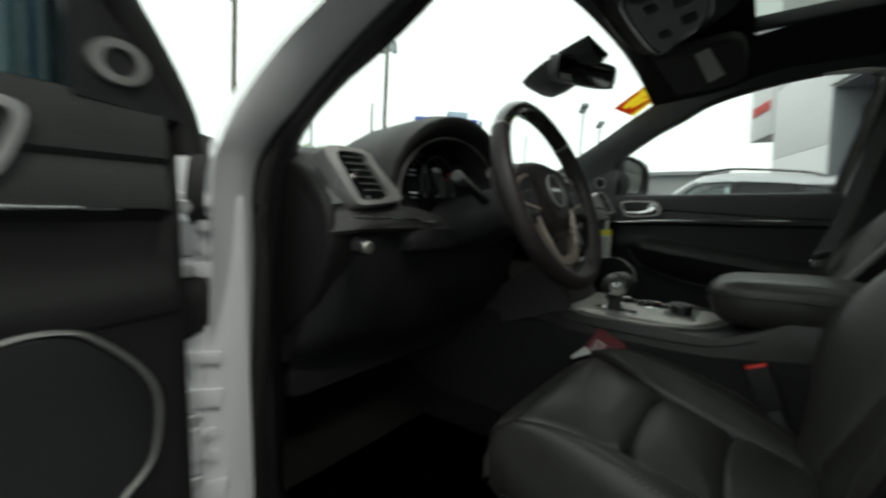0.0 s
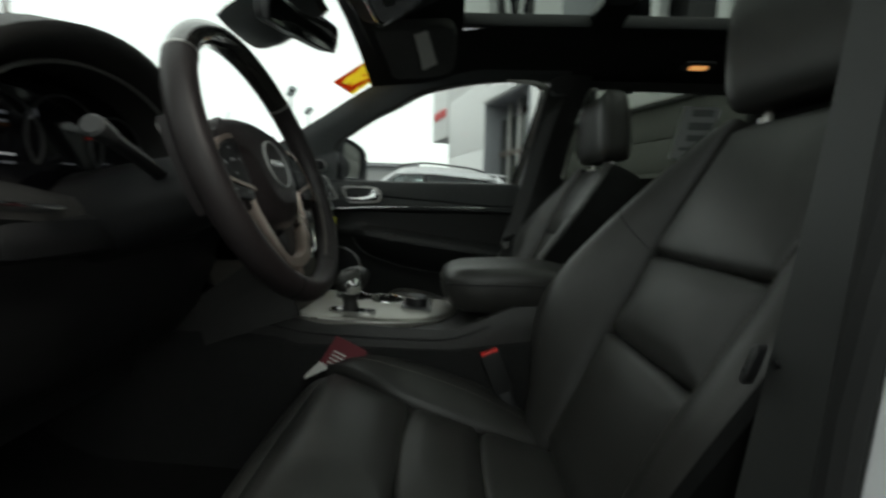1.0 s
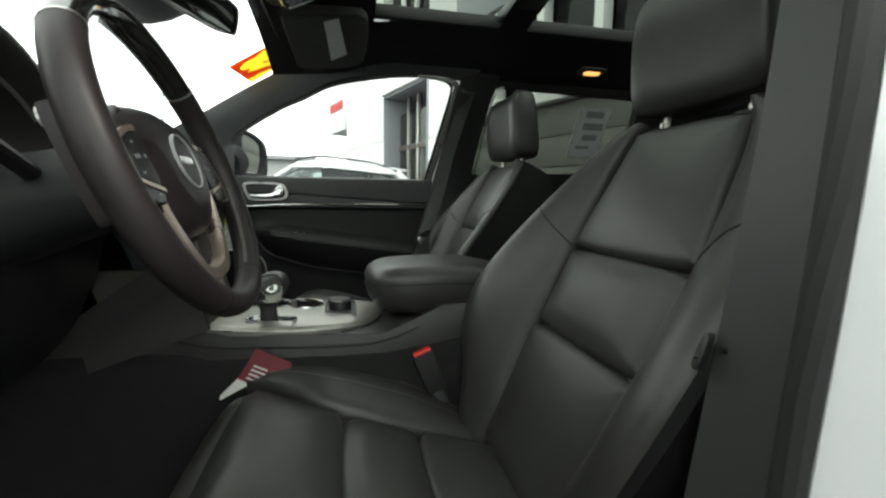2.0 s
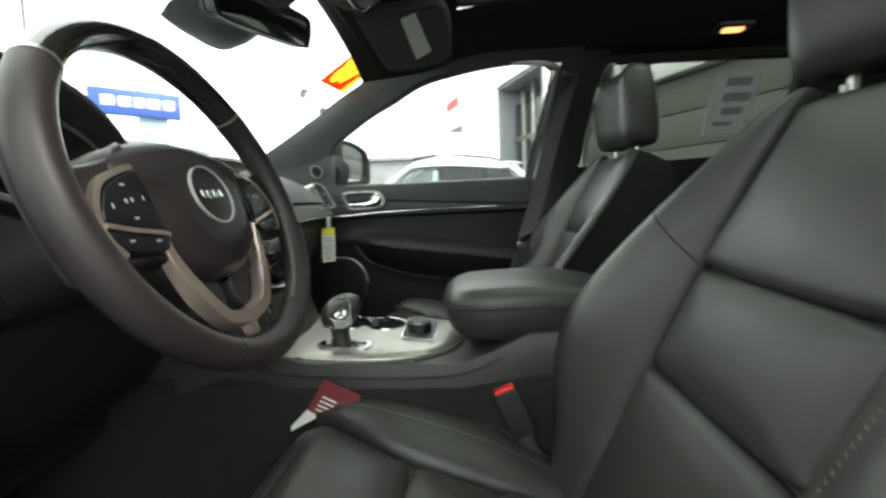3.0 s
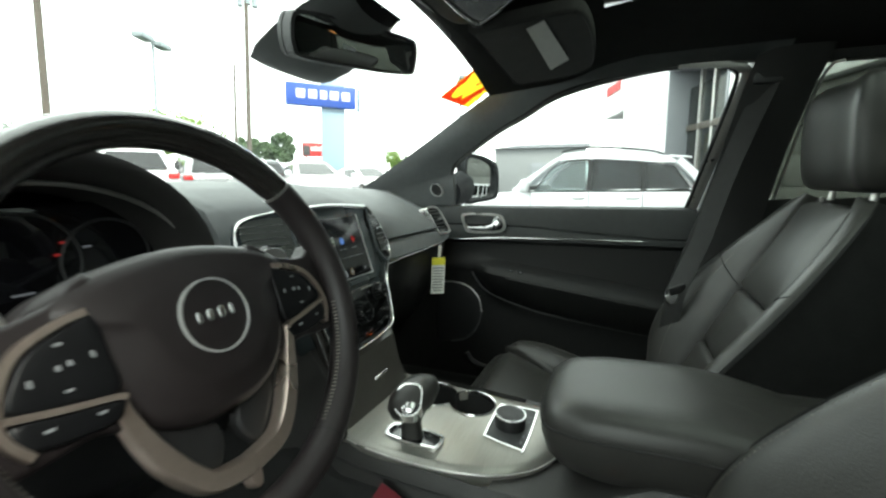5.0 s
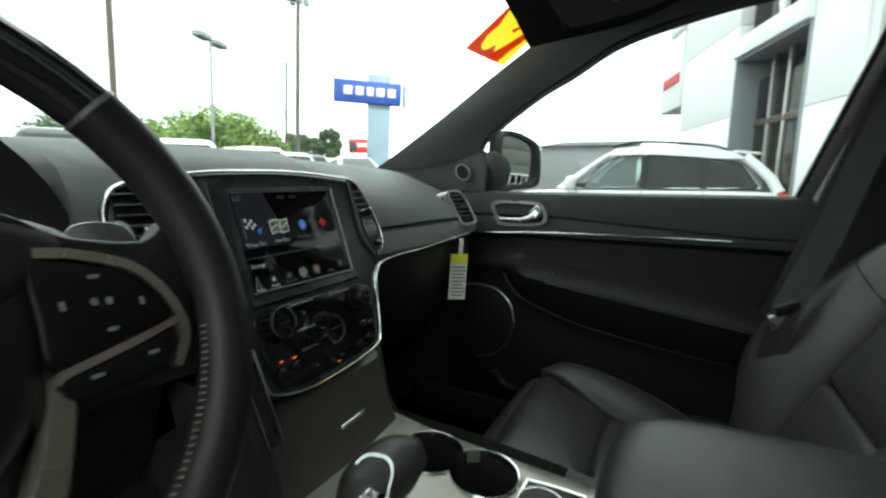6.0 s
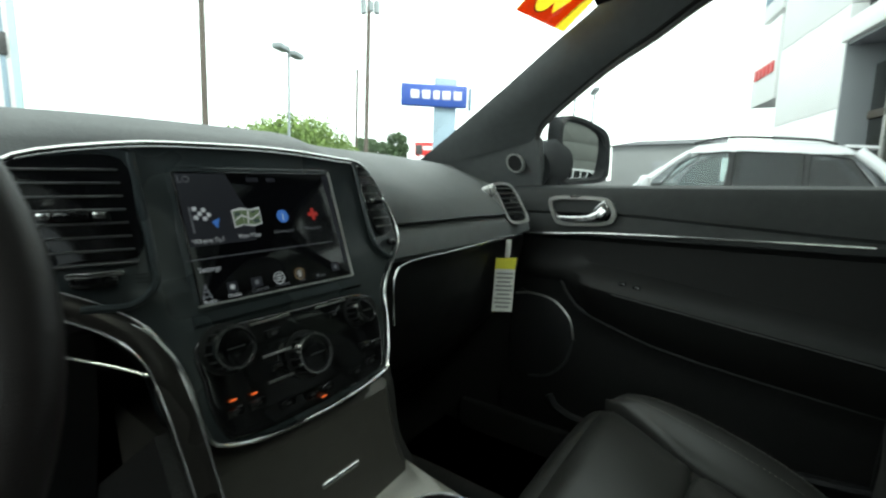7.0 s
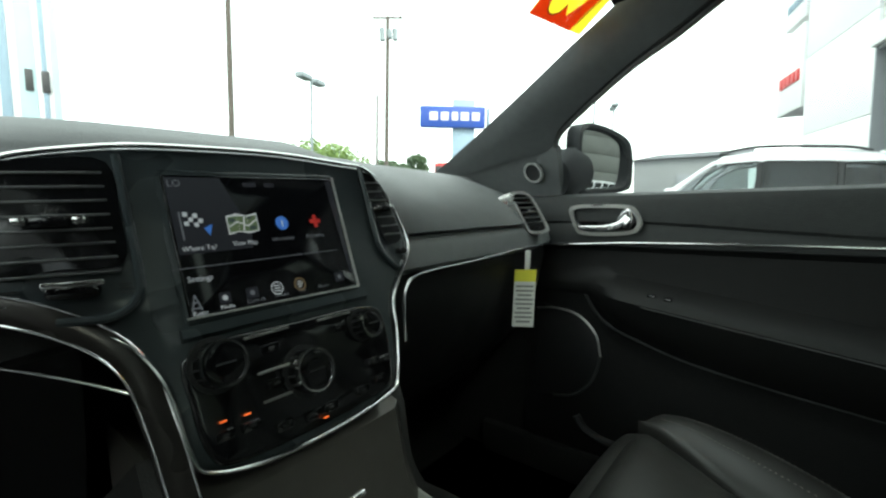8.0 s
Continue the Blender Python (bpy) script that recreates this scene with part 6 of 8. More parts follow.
_q("tweeter_ring", ring(tw2, [(u * 0.58, v * 0.62) for u, v in tw2], -0.004, 0.008, TD), SATIN, lab="satin silver loudspeaker ring")
_q("window_frame", tube(curve([(0.768, 0.770, 1.06), (0.765, 0.756, 1.112), (0.755, 0.700, 1.195), (0.735, 0.60, 1.30), (0.70, 0.45, 1.39), (0.66, 0.2, 1.45), (0.64, -0.05, 1.47)], 5), 0.017, n=10), RUBBER)
_q("window_pane", loft([[V(x + k, y, z) for x, y, z in ((0.775, 0.66, 1.10), (0.765, 0.655, 1.24), (0.745, 0.60, 1.30), (0.71, 0.45, 1.38), (0.67, 0.2, 1.44), (0.65, -0.05, 1.46), (0.78, -0.05, 1.10))] for k in (0, 0.004)]), GLASS_W, smooth=0)
HINGE = V(-0.980, 0.735, 0.0)
driver_door.matrix_basis = Matrix.Translation(HINGE + V(0, 0, 0.044)) @ pose(0, 0, 0, 0, 0, -80) @ Matrix.Translation(-V(-0.86, 0.775, 0))
hinges = car_body
for z in (0.687, 1.0):
    part("hinge_leaf", box((-0.925, 0.792, z), (0.05, 0.05, 0.055), 0.01), WHITE, hinges)
    part("hinge_pin", cyl((-0.945, 0.775, z - 0.04), (-0.945, 0.775, z + 0.04), 0.009, bev=0.002), SATIN, hinges)
    for dz in (-0.018, 0.018):
        part("bolt", cyl((-0.905, 0.765, z + dz), (-0.905, 0.755, z + dz), 0.009, n=6), WHITE, hinges)
boot = curve([(-0.885, 0.80, 0.905), (-0.905, 0.776, 0.905), (-0.935, 0.762, 0.900), (-0.958, 0.756, 0.895)], 6)
part("wiring_boot", loft([[q + V(0, 0.020 * c, 0.042 * s_) * (1.0 + 0.14 * (k % 2)) for c, s_ in disc(1, 1, 14)] for k, q in enumerate(boot)]), RUBBER, hinges, "black ribbed wiring boot")
part("door_strap", sweep(curve([(-0.885, 0.785, 1.150), (-0.905, 0.765, 1.110), (-0.915, 0.760, 1.050), (-0.905, 0.768, 1.020)], 5), [(-0.012, 0.003), (0.012, 0.003), (0.012, -0.004), (-0.012, -0.004)], up=(-0.4, -1, 0)), RUBBER, hinges, "black rubber strap")
for z, h in ((0.615, 0.035), (0.760, 0.030), (0.822, 0.020), (0.955, 0.026), (1.055, 0.018)):
    part("pressed_rib", box((-0.912, 0.765, z), (0.052, 0.012, h), 0.005, m=pose(0, 0, 0, 0, 8, -20)), WHITE, hinges, "white pressed rib")
for z in (0.640, 0.735, 0.955, 1.045):
    part("bolt", cyl((-0.930, 0.764, z), (-0.932, 0.752, z), 0.011, n=6, bev=0.002), SATIN, hinges, "bare metal bolt")

# ---- door mirror ----
MIRBLK = mat("rough_black_mirror_plastic", (0.018, 0.020, 0.022), 0.75, scale=60, var=0.1, spec=0.25)
mirror = thing("door_mirror", (0.9, 0.66, 1.12), "black passenger side door mirror with lot reflected", "wing mirror")
MP = lambda u, v, h: V(1.030 + u * 0.98, 0.630 - h - u * 0.18, 1.200 + v)
mo = outline([(-0.148, 0.082), (-0.06, 0.094), (0.070, 0.074), (0.116, 0.045), (0.124, -0.02), (0.114, -0.066), (0.07, -0.082), (-0.06, -0.088), (-0.148, -0.086), (-0.158, 0.0)], 5)
part("housing", puff(mo, 0.0, 0.015, lambda u, v, h: MP(u, v, -h - 0.02), crown=0.06, rings=5, back=-0.004), MIRBLK, mirror, "black mirror housing")
part("bezel", ring(mo, [(u * 0.85 - 0.012, v * 0.88) for u, v in mo], -0.02, 0.012, MP), MIRBLK, mirror, "black mirror bezel")
part("mirror_glass", puff([(u * 0.865 - 0.012, v * 0.895) for u, v in mo], 0.003, 0.001, lambda u, v, h: MP(u, v, h + 0.05 * v - (u * u + v * v) / 2.2), rings=6, back=0.012), MIRROR, mirror, "convex mirror glass")
part("mirror_arm", loft([[V(x, 0.665 + 0.035 * c, z + hh * s_) for c, s_ in disc(1, 1, 14)] for x, z, hh in ((0.775, 1.150, 0.045), (0.82, 1.165, 0.060), (0.87, 1.170, 0.062), (0.93, 1.170, 0.05))]), MIRBLK, mirror)

# ---- rear-view mirror, sensor pod ----
rvm = thing("rear_view_mirror", (0.05, 0.5, 1.43), "black rear-view mirror on a stalk under a sensor pod", "rear-view mirror")
RX = Matrix.Translation((-0.006, 0.522, 1.412)) @ pose(0, 0, 0, 11, -4.5, -13.5)
RP = lambda u, v, h: RX @ V(u * 1.12, -h, v * 0.9)
ro = outline([(-0.122, 0.022), (-0.10, 0.036), (0.0, 0.038), (0.10, 0.036), (0.122, 0.022), (0.120, -0.022), (0.10, -0.034), (0.0, -0.036), (-0.10, -0.034), (-0.120, -0.022)], 5)
part("housing", puff(ro, 0.0, 0.012, lambda u, v, h: RP(u, v, -h - 0.025), crown=0.012, rings=4, back=0.004), PLASTIC, rvm)
part("bezel", ring(ro, [(u * 0.95, v * 0.88) for u, v in ro], -0.01, 0.008, RP), PLASTIC, rvm)
part("mirror_glass", puff([(u * 0.955, v * 0.89) for u, v in ro], 0.004, 0.001, RP, rings=1, back=0.005), MIRROR, rvm)
part("stalk", tube(curve([RP(0.01, 0.0, -0.03), RP(0.02, 0.02, -0.07), V(0.045, 0.545, 1.455)], 5), 0.013, n=10), PLASTIC, rvm)
sp_ = [[V(-0.005 + x * w, y, ws(-0.005 + x * w, y) - 0.002 - d * (1 - abs(x) ** 3)) for x in np.linspace(-1, 1, 9)] for y, w, d in ((0.49, 0.085, 0.03), (0.55, 0.105, 0.042), (0.60, 0.112, 0.042), (0.64, 0.108, 0.030), (0.665, 0.095, 0.008))]
part("sensor_pod", loft(sp_, closed=False), POD, rvm, "grey plastic sensor pod")
part("pod_top", loft([[V(x, y, ws(x, y) - 0.001) for x in (-0.085, 0.085)] for y in (0.49, 0.55, 0.60, 0.64, 0.66)], closed=False), PLASTIC, rvm)

# ---- sun visors, overhead console ----
for s, nm in ((1, "passenger"), (-1, "driver")):
    VI = lambda u, v, h: V(s * (0.385 + u), 0.295 + v, 1.512 - h - 0.06 * v - 0.05 * (abs(0.385 + u) / 0.6) ** 3)
    vo = outline([(-0.170, 0.100), (-0.172, -0.06), (-0.155, -0.095), (-0.10, -0.108), (0.0, -0.112), (0.11, -0.106), (0.150, -0.085), (0.168, -0.03), (0.172, 0.06), (0.155, 0.098), (0.0, 0.112), (-0.15, 0.112)], 5)
    vis = thing("sun_visor", tuple(VI(0, 0, 0)), f"black cloth sun visor folded up on the {nm}'s side", "sun visor", "sun visors")
    part("panel", puff(vo, 0.020, 0.009, VI, rings=3, back=0.004), VISOR, vis, smooth=50)
    part("pivot_rod", cyl(VI(0.02, 0.100, 0.012), VI(0.185, 0.100, 0.004), 0.006, n=10), PLASTIC, vis, "black pivot rod")
    part("clip", box(VI(-0.182, 0.095, 0.006), (0.03, 0.022, 0.016), 0.005), PLASTIC, vis)
    part("edge_seam", tube([VI(u * 0.97, v * 0.96, 0.0198) for u, v in vo], 0.0012, loop=True, n=5), PLASTIC, vis)
    if s > 0:
        lb = loft([[VI(u - 0.385, v - 0.295, h) for u, v in ((0.250, 0.302), (0.226, 0.264), (0.452, 0.243), (0.494, 0.291))] for h in (0.0205, 0.0215)])
        solo("warning_label", lb, PAPER, "pale paper warning label on the folded sun visor", "label", smooth=0)
over = thing("overhead_console", (0, 0.36, 1.5), "black overhead console with a chrome-edged lamp panel", "overhead console")
OV = lambda u, v, h: V(u, 0.33 + v, roof(u, 0.33 + v) - h)
oo = outline([(-0.205, 0.082), (-0.195, 0.0), (-0.155, -0.10), (-0.09, -0.145), (0.0, -0.155), (0.09, -0.145), (0.155, -0.10), (0.195, 0.0), (0.205, 0.082), (0.13, 0.112), (0.0, 0.122), (-0.13, 0.112)], 5)
part("panel", puff(oo, 0.032, 0.014, OV, crown=0.006, rings=4, back=0.004), PLASTIC, over)
oi = outline([(-0.190, 0.058), (-0.196, 0.038), (-0.150, -0.035), (-0.09, -0.078), (0.0, -0.09), (0.09, -0.078), (0.150, -0.035), (0.196, 0.038), (0.190, 0.058), (0.13, 0.068), (0.0, 0.072), (-0.13, 0.068)], 5)
part("chrome_edge", tube([OV(u, v, 0.037) for u, v in oi], 0.004, loop=True, n=8), CHROME, over, "chrome edge")
part("lamp_lens", puff([(u * 0.95, v * 0.92 - 0.001) for u, v in oi], 0.039, 0.003, OV, rings=2, back=-0.02), PIANO, over)
for s in (-1, 1):
    part("lamp_switch", puff(rrect(0.046, 0.026, 0.006, cx=s * 0.085, cy=0.020), 0.042, 0.002, OV, rings=1, back=-0.03), PLASTIC, over)
    part("map_lamp", puff(rrect(0.050, 0.034, 0.010, cx=s * 0.055, cy=-0.040), 0.0415, 0.001, OV, rings=1, back=-0.03), PLASTIC, over, "dark map lamp")
dome = thing("reading_lamp", (0.49, -0.61, 1.50), "small lit warm reading lamp in the headliner", "lamp")
DL = lambda u, v, h: V(0.490 + u, -0.612 + v, roof(0.49, -0.612) - 0.02 - h - 0.2 * u)
part("lamp_base", puff(rrect(0.05, 0.10, 0.012), 0.010, 0.004, DL, rings=2), PLASTIC, dome)
part("lamp_lens", puff(rrect(0.026, 0.06, 0.010), 0.0125, 0.002, DL, rings=1, back=-0.008), LIT_DOME, dome, "warm lit lens")

# ---- decal on the windscreen ----
decal = thing("windscreen_decal", (0.55, 0.52, 1.44), "yellow and red sale number decal inside the windscreen", "decal")
_c = [V(0.503, 0.592, 1.424), V(0.632, 0.553, 1.412), V(0.592, 0.437, 1.478), V(0.466, 0.472, 1.484)]


def DC(u, v, h):
    a, b_, c, d = _c
    q = (a.lerp(b_, u)).lerp(d.lerp(c, u), v)
    return q + V(0, -0.35 * h, -0.9 * h)


part("sheet", flat([(0, 0), (1, 0), (1, 1), (0, 1)], DC), STICK_Y, decal, "yellow film", smooth=0)


def stroke(pts, w):
    """A flat brush stroke of width w through points of the film."""
    P = curve([(u, v, 0) for u, v in pts], 6)
    L, R_ = [], []
    for i, q in enumerate(P):
        d = (P[min(i + 1, len(P) - 1)] - P[max(i - 1, 0)]).normalized()
        k = w * (0.5 + 0.5 * math.sin(math.pi * (i + 0.5) / len(P)))
        L.append(DC(q.x - d.y * k, q.y + d.x * k, 0.0012))
        R_.append(DC(q.x + d.y * k, q.y - d.x * k, 0.0012))
    return loft([L, R_], closed=False)


for edge_ in ([(0, 0), (0.60, 0.0), (0.54, 0.16), (0.44, 0.30), (0.40, 0.16), (0.30, 0.10), (0.20, 0.16), (0.13, 0.34), (0.15, 0.60), (0.08, 0.80), (0.06, 1.0), (0, 1)],
              [(0.60, 0.0), (0.78, 0.0), (0.80, 0.30), (0.86, 0.62), (0.93, 1.0), (0.80, 1.0), (0.74, 0.66), (0.64, 0.38), (0.54, 0.16)],
              [(0.46, 0.62), (0.54, 0.60), (0.62, 0.82), (0.58, 0.84)]):
    part("red_print", flat(edge_, DC, 0.0012), STICK_R, decal, "red printed ground", smooth=0)
for pts, w in (([(0.13, 0.34), (0.20, 0.16), (0.30, 0.10), (0.40, 0.16), (0.44, 0.30)], 0.012), ([(0.80, 0.02), (0.82, 0.30), (0.88, 0.62), (0.95, 0.98)], 0.010)):
    part("brush_stroke", stroke(pts, w), MAROON, decal, "dark red outline", smooth=0)

# ---- seat belts, buckle, seat tag ----
for s, nm in ((1, "passenger"), (-1, "driver")):
    sb = thing("seat_belt", (s * 0.6, -0.1, 0.9), f"black woven seat belt hanging on the {nm}'s middle pillar", "seat belt", "seat belts")
    pth = curve([(-0.632, -0.225, 1.40), (-0.672, -0.20, 1.25), (-0.716, -0.165, 1.05), (-0.726, -0.135, 0.90), (-0.726, -0.12, 0.62)] if s < 0 else [(0.606, -0.190, 1.42), (0.632, -0.155, 1.30), (0.650, -0.122, 1.18), (0.644, -0.085, 1.036), (0.622, -0.048, 0.94), (0.604, -0.028, 0.885), (0.622, -0.018, 0.76), (0.655, -0.01, 0.62)], 5)
    part("webbing", sweep(pth, [(-0.023, 0.001), (0.023, 0.001), (0.023, -0.001), (-0.023, -0.001)], up=(-s, 0.5, 0)), BELT, sb)
    part("anchor", box((s * 0.606, -0.187, 1.425), (0.022, 0.06, 0.035), 0.008), PLASTIC, sb)
    if s > 0:
        part("latch_plate", box((0.598, -0.022, 0.882), (0.006, 0.034, 0.030), 0.002, m=pose(0, 0, 0, -18, 0, 20)), CHROME, sb, "chrome latch plate")
        part("latch_grip", box((0.600, -0.032, 0.908), (0.010, 0.046, 0.022), 0.004, m=pose(0, 0, 0, -18, 0, 20)), PLASTIC, sb)
    else:
        TG = lambda u, v, h: V(-0.700 - u * 0.9, -0.016 + u * 0.3 - v * 0.3 + h, 0.926 + v)
        part("latch_tab", puff(outline([(-0.005, -0.013), (0.004, -0.012), (0.006, 0.002), (0.004, 0.014), (-0.003, 0.013), (-0.006, -0.003)], 4), 0.004, 0.002, TG, rings=2, back=0.004), PLASTIC, sb, "small dark latch tab")
        part("latch_hole", puff([(0.0018 * math.cos(a), 0.0018 * math.sin(a) - 0.003) for a in np.linspace(0, 6.0, 12)], 0.0046, 0.0003, TG, rings=1), PIANO, sb)
        part("latch_stay", cyl((-0.708, -0.025, 0.93), (-0.727, -0.12, 0.93), 0.003, n=8), PLASTIC, sb)
    bk = thing("belt_buckle", (s * 0.15, 0.08, 0.66), f"black belt buckle with a red button beside the {nm}'s seat", "belt buckle", "belt buckles")
    M = Matrix.Translation((s * 0.160, 0.094, 0.698)) @ pose(0, 0, 0, -22, s * -6, 0)
    part("body", moved(box((0, 0, 0), (0.026, 0.044, 0.085), 0.008), M), RUBBER, bk)
    part("stem", moved(box((0, 0.0, -0.09), (0.014, 0.026, 0.12), 0.004), M), PLASTIC, bk)
    part("button", moved(box((0, 0.0, 0.0425), (0.019, 0.036, 0.008), 0.003), M), RED, bk, "red release button")

card = thing("seat_tag", (-0.15, 0.40, 0.68), "maroon card tag with white print tucked beside the seat cushion", "paper tag")
CD = lambda u, v, h: V(-0.166 + 0.12 * v - h, 0.400 - 0.89 * u - 0.53 * v, 0.7245 - 0.45 * u + 0.85 * v)
part("card", loft([[CD(u, v, h) for u, v in ((-0.034, -0.030), (0.036, -0.036), (0.036, 0.028), (0.030, 0.031), (-0.034, 0.031))] for h in (0, 0.0014)]), MAROON, card)
part("tail", loft([[CD(u, v, h) for u, v in ((-0.040, -0.074), (-0.010, -0.030), (-0.034, -0.028), (-0.044, -0.066))] for h in (0, 0.0014)]), PAPER, card, "white torn end")
for k, (w, v) in enumerate(((0.026, 0.004), (0.030, -0.004), (0.028, -0.012), (0.022, -0.020))):
    part("print_line", flat([(-0.022, v), (-0.022 + w, v), (-0.022 + w, v - 0.003), (-0.022, v - 0.003)], CD, 0.0018), PAPER, card, smooth=0)
part("print_mark", flat(rrect(0.014, 0.006, 0.001, cx=0.020, cy=-0.006), CD, 0.0018), PAPER, card, smooth=0)


# ---- outside: the car lot ----
def gz(x, y):
    """The lot's surface, which climbs ahead of the car."""
    return -0.015 * x + 0.05 * y


ASPHALT = mat("lot_asphalt", (0.055, 0.055, 0.057), 0.9, scale=30, var=0.25, bump=0.5, bscale=90, rvar=0.05)
CONCRETE = mat("pale_panel_wall", (0.84, 0.84, 0.84), 0.6, scale=2, var=0.05, rvar=0.05)
GREYWALL = mat("grey_metal_recess", (0.26, 0.27, 0.29), 0.45, 0.2, scale=4, var=0.08)
DARKFRAME = mat("dark_bronze_frame", (0.10, 0.085, 0.07), 0.5, scale=20, var=0.15)
TANWALL = mat("tan_interior", (0.42, 0.34, 0.26), 0.7, scale=6, var=0.15)
SIDING = mat("grey_garage_door", (0.13, 0.132, 0.120), 0.6, scale=5, var=0.10, stretch=(1, 1, 6))
POLE_W = mat("weathered_wood_pole", (0.10, 0.085, 0.07), 0.85, scale=20, var=0.35, stretch=(6, 6, 0.6))
POLE_M = mat("pale_metal_pole", (0.26, 0.30, 0.31), 0.5, 0.3, scale=10, var=0.1)
BLUE = mat("blue_sign_face", (0.022, 0.075, 0.36), 0.4, scale=5, var=0.05)
SIGNW = mat("white_sign_face", (0.80, 0.80, 0.80), 0.45, scale=5, var=0.03)
SIGNR = mat("red_sign_face", (0.62, 0.03, 0.03), 0.45, scale=5, var=0.05)
COLUMN = mat("grey_blue_column", (0.27, 0.37, 0.45), 0.5, scale=3, var=0.06)
TEAL = mat("pale_teal_glass_panel", (0.45, 0.60, 0.62), 0.2, scale=3, var=0.06)
BARK = mat("bark", (0.09, 0.07, 0.05), 0.9, scale=20, var=0.4)
LEAF = mat("green_leaves", (0.19, 0.29, 0.075), 0.6, scale=8, var=0.45, rvar=0.05)
LEAF_D = mat("dark_green_leaves", (0.08, 0.13, 0.06), 0.6, scale=8, var=0.4, rvar=0.05)
HILL = mat("wooded_hill", (0.055, 0.10, 0.075), 0.9, scale=0.15, var=0.35)
SILVER_P = mat("silver_car_paint", (0.42, 0.43, 0.44), 0.25, 0.5, scale=6, var=0.04, coat=0.5)
DARK_P = mat("dark_car_paint", (0.06, 0.065, 0.07), 0.2, 0.2, scale=6, var=0.06, coat=0.6)
RED_L = mat("red_lamp", (0.55, 0.02, 0.02), 0.2, scale=20, var=0.1, coat=0.5)

gx, gy = [-600, -120, -40, -15, -5, 0, 5, 15, 40, 120, 600], [-600, -120, -40, -15, -5, 0, 5, 15, 40, 120, 600]
b = bmesh.new()
hgt = lambda x, y: gz(max(-60, min(60, x)), max(-40, min(60, y)))
vv = {(x, y): b.verts.new((x, y, hgt(x, y))) for x in gx for y in gy}
for x0, x1 in zip(gx, gx[1:]):
    for y0, y1 in zip(gy, gy[1:]):
        b.faces.new((vv[x0, y0], vv[x1, y0], vv[x1, y1], vv[x0, y1]))
solo("ground", b, ASPHALT, "grey asphalt car lot climbing gently ahead", "ground", kind="structure")
LEANX, LEANY = 0.030, -0.042


def upright(az, dist, h, r0, r1, name, material, label, category, group="", head=None, n=12):
    """A pole at an azimuth and distance; head(top) adds fittings."""
    x, y = dist * math.sin(radians(az)) - 0.3, dist * math.cos(radians(az)) + 0.15
    base = V(x, y, gz(x, y))
    root = thing(name, tuple(base), label, category, group)
    top = base + V(LEANX * h, LEANY * h, h)
    part("shaft", cyl(base - V(0, 0, 0.05), top, r0, r1, n=n), material, root)
    if head:
        head(root, top)
    return root


def twin_lamp(root, top):
    d = V(0.90, 0.42, 0)
    part("arm", cyl(top - d * 0.55, top + d * 0.55, 0.04, n=8), POLE_M, root)
    for s in (-1, 1):
        c = top + d * (0.75 * s) + V(0, 0, 0.06)
        part("lamp_head", box(c, (1.0, 0.55, 0.28), 0.06, m=pose(0, 0, 0, 0, 0, 25)), POLE_M, root, "pale box lamp head")


def crossarm(root, top):
    d = V(0.84, -0.54, 0.05)
    part("crossarm", cyl(top - d * 0.95 - V(0, 0, 0.15), top + d * 0.95 - V(0, 0, 0.05), 0.06, n=6), POLE_W, root)
    for s, q in ((-0.40, 0.5), (0.05, 0.35), (0.42, 0.45)):
        c = top + d * s - V(0, 0, 1.0)
        part("transformer", cyl(c - V(0, 0, q), c + V(0, 0, q * 0.6), 0.17, n=12, bev=0.03), POLE_M, root, "grey can transformer")
    for s in (-0.8, -0.35, 0.35, 0.8):
        part("insulator", cyl(top + d * s, top + d * s + V(0, 0, 0.15), 0.04, n=6), PLASTIC_G, root)




def side_lamp(root, top):
    c = top + V(0, 0, -5.8) - V(LEANX, LEANY, 0) * 5.8
    part("lamp_arm", cyl(c, c + V(-0.75, 0.30, 0.25), 0.035, n=8), POLE_M, root)
    part("lamp_head", box(c + V(-0.95, 0.38, 0.28), (0.62, 0.26, 0.14), 0.05, m=pose(0, 0, 0, 0, 0, -22)), POLE_M, root, "grey lamp head")


upright(25.5, 27, 17, 0.16, 0.12, "utility_pole", POLE_W, "tall brown wooden utility pole with a lamp arm", "utility pole", "utility poles", side_lamp)
upright(43.6, 29, 12.0, 0.15, 0.11, "utility_pole", POLE_W, "brown wooden utility pole with crossarm and grey transformers", "utility pole", "utility poles", crossarm)
upright(42.4, 44, 10.4, 0.13, 0.10, "utility_pole", POLE_W, "plain far wooden utility pole", "utility pole", "utility poles")
upright(34.4, 27, 7.3, 0.09, 0.07, "street_lamp", POLE_M, "grey lot lamp with two box heads", "street lamp", "lot lamps", twin_lamp)
upright(69.4, 36, 9.0, 0.09, 0.07, "street_lamp", POLE_M, "far grey lot lamp with two box heads", "street lamp", "lot lamps", twin_lamp)
upright(71.6, 44, 9.2, 0.09, 0.07, "street_lamp", POLE_M, "far grey lot lamp with two box heads", "street lamp", "lot lamps", twin_lamp)
upright(62.5, 38, 7.2, 0.08, 0.06, "street_lamp", POLE_M, "plain far grey lot pole", "street lamp", "lot lamps")

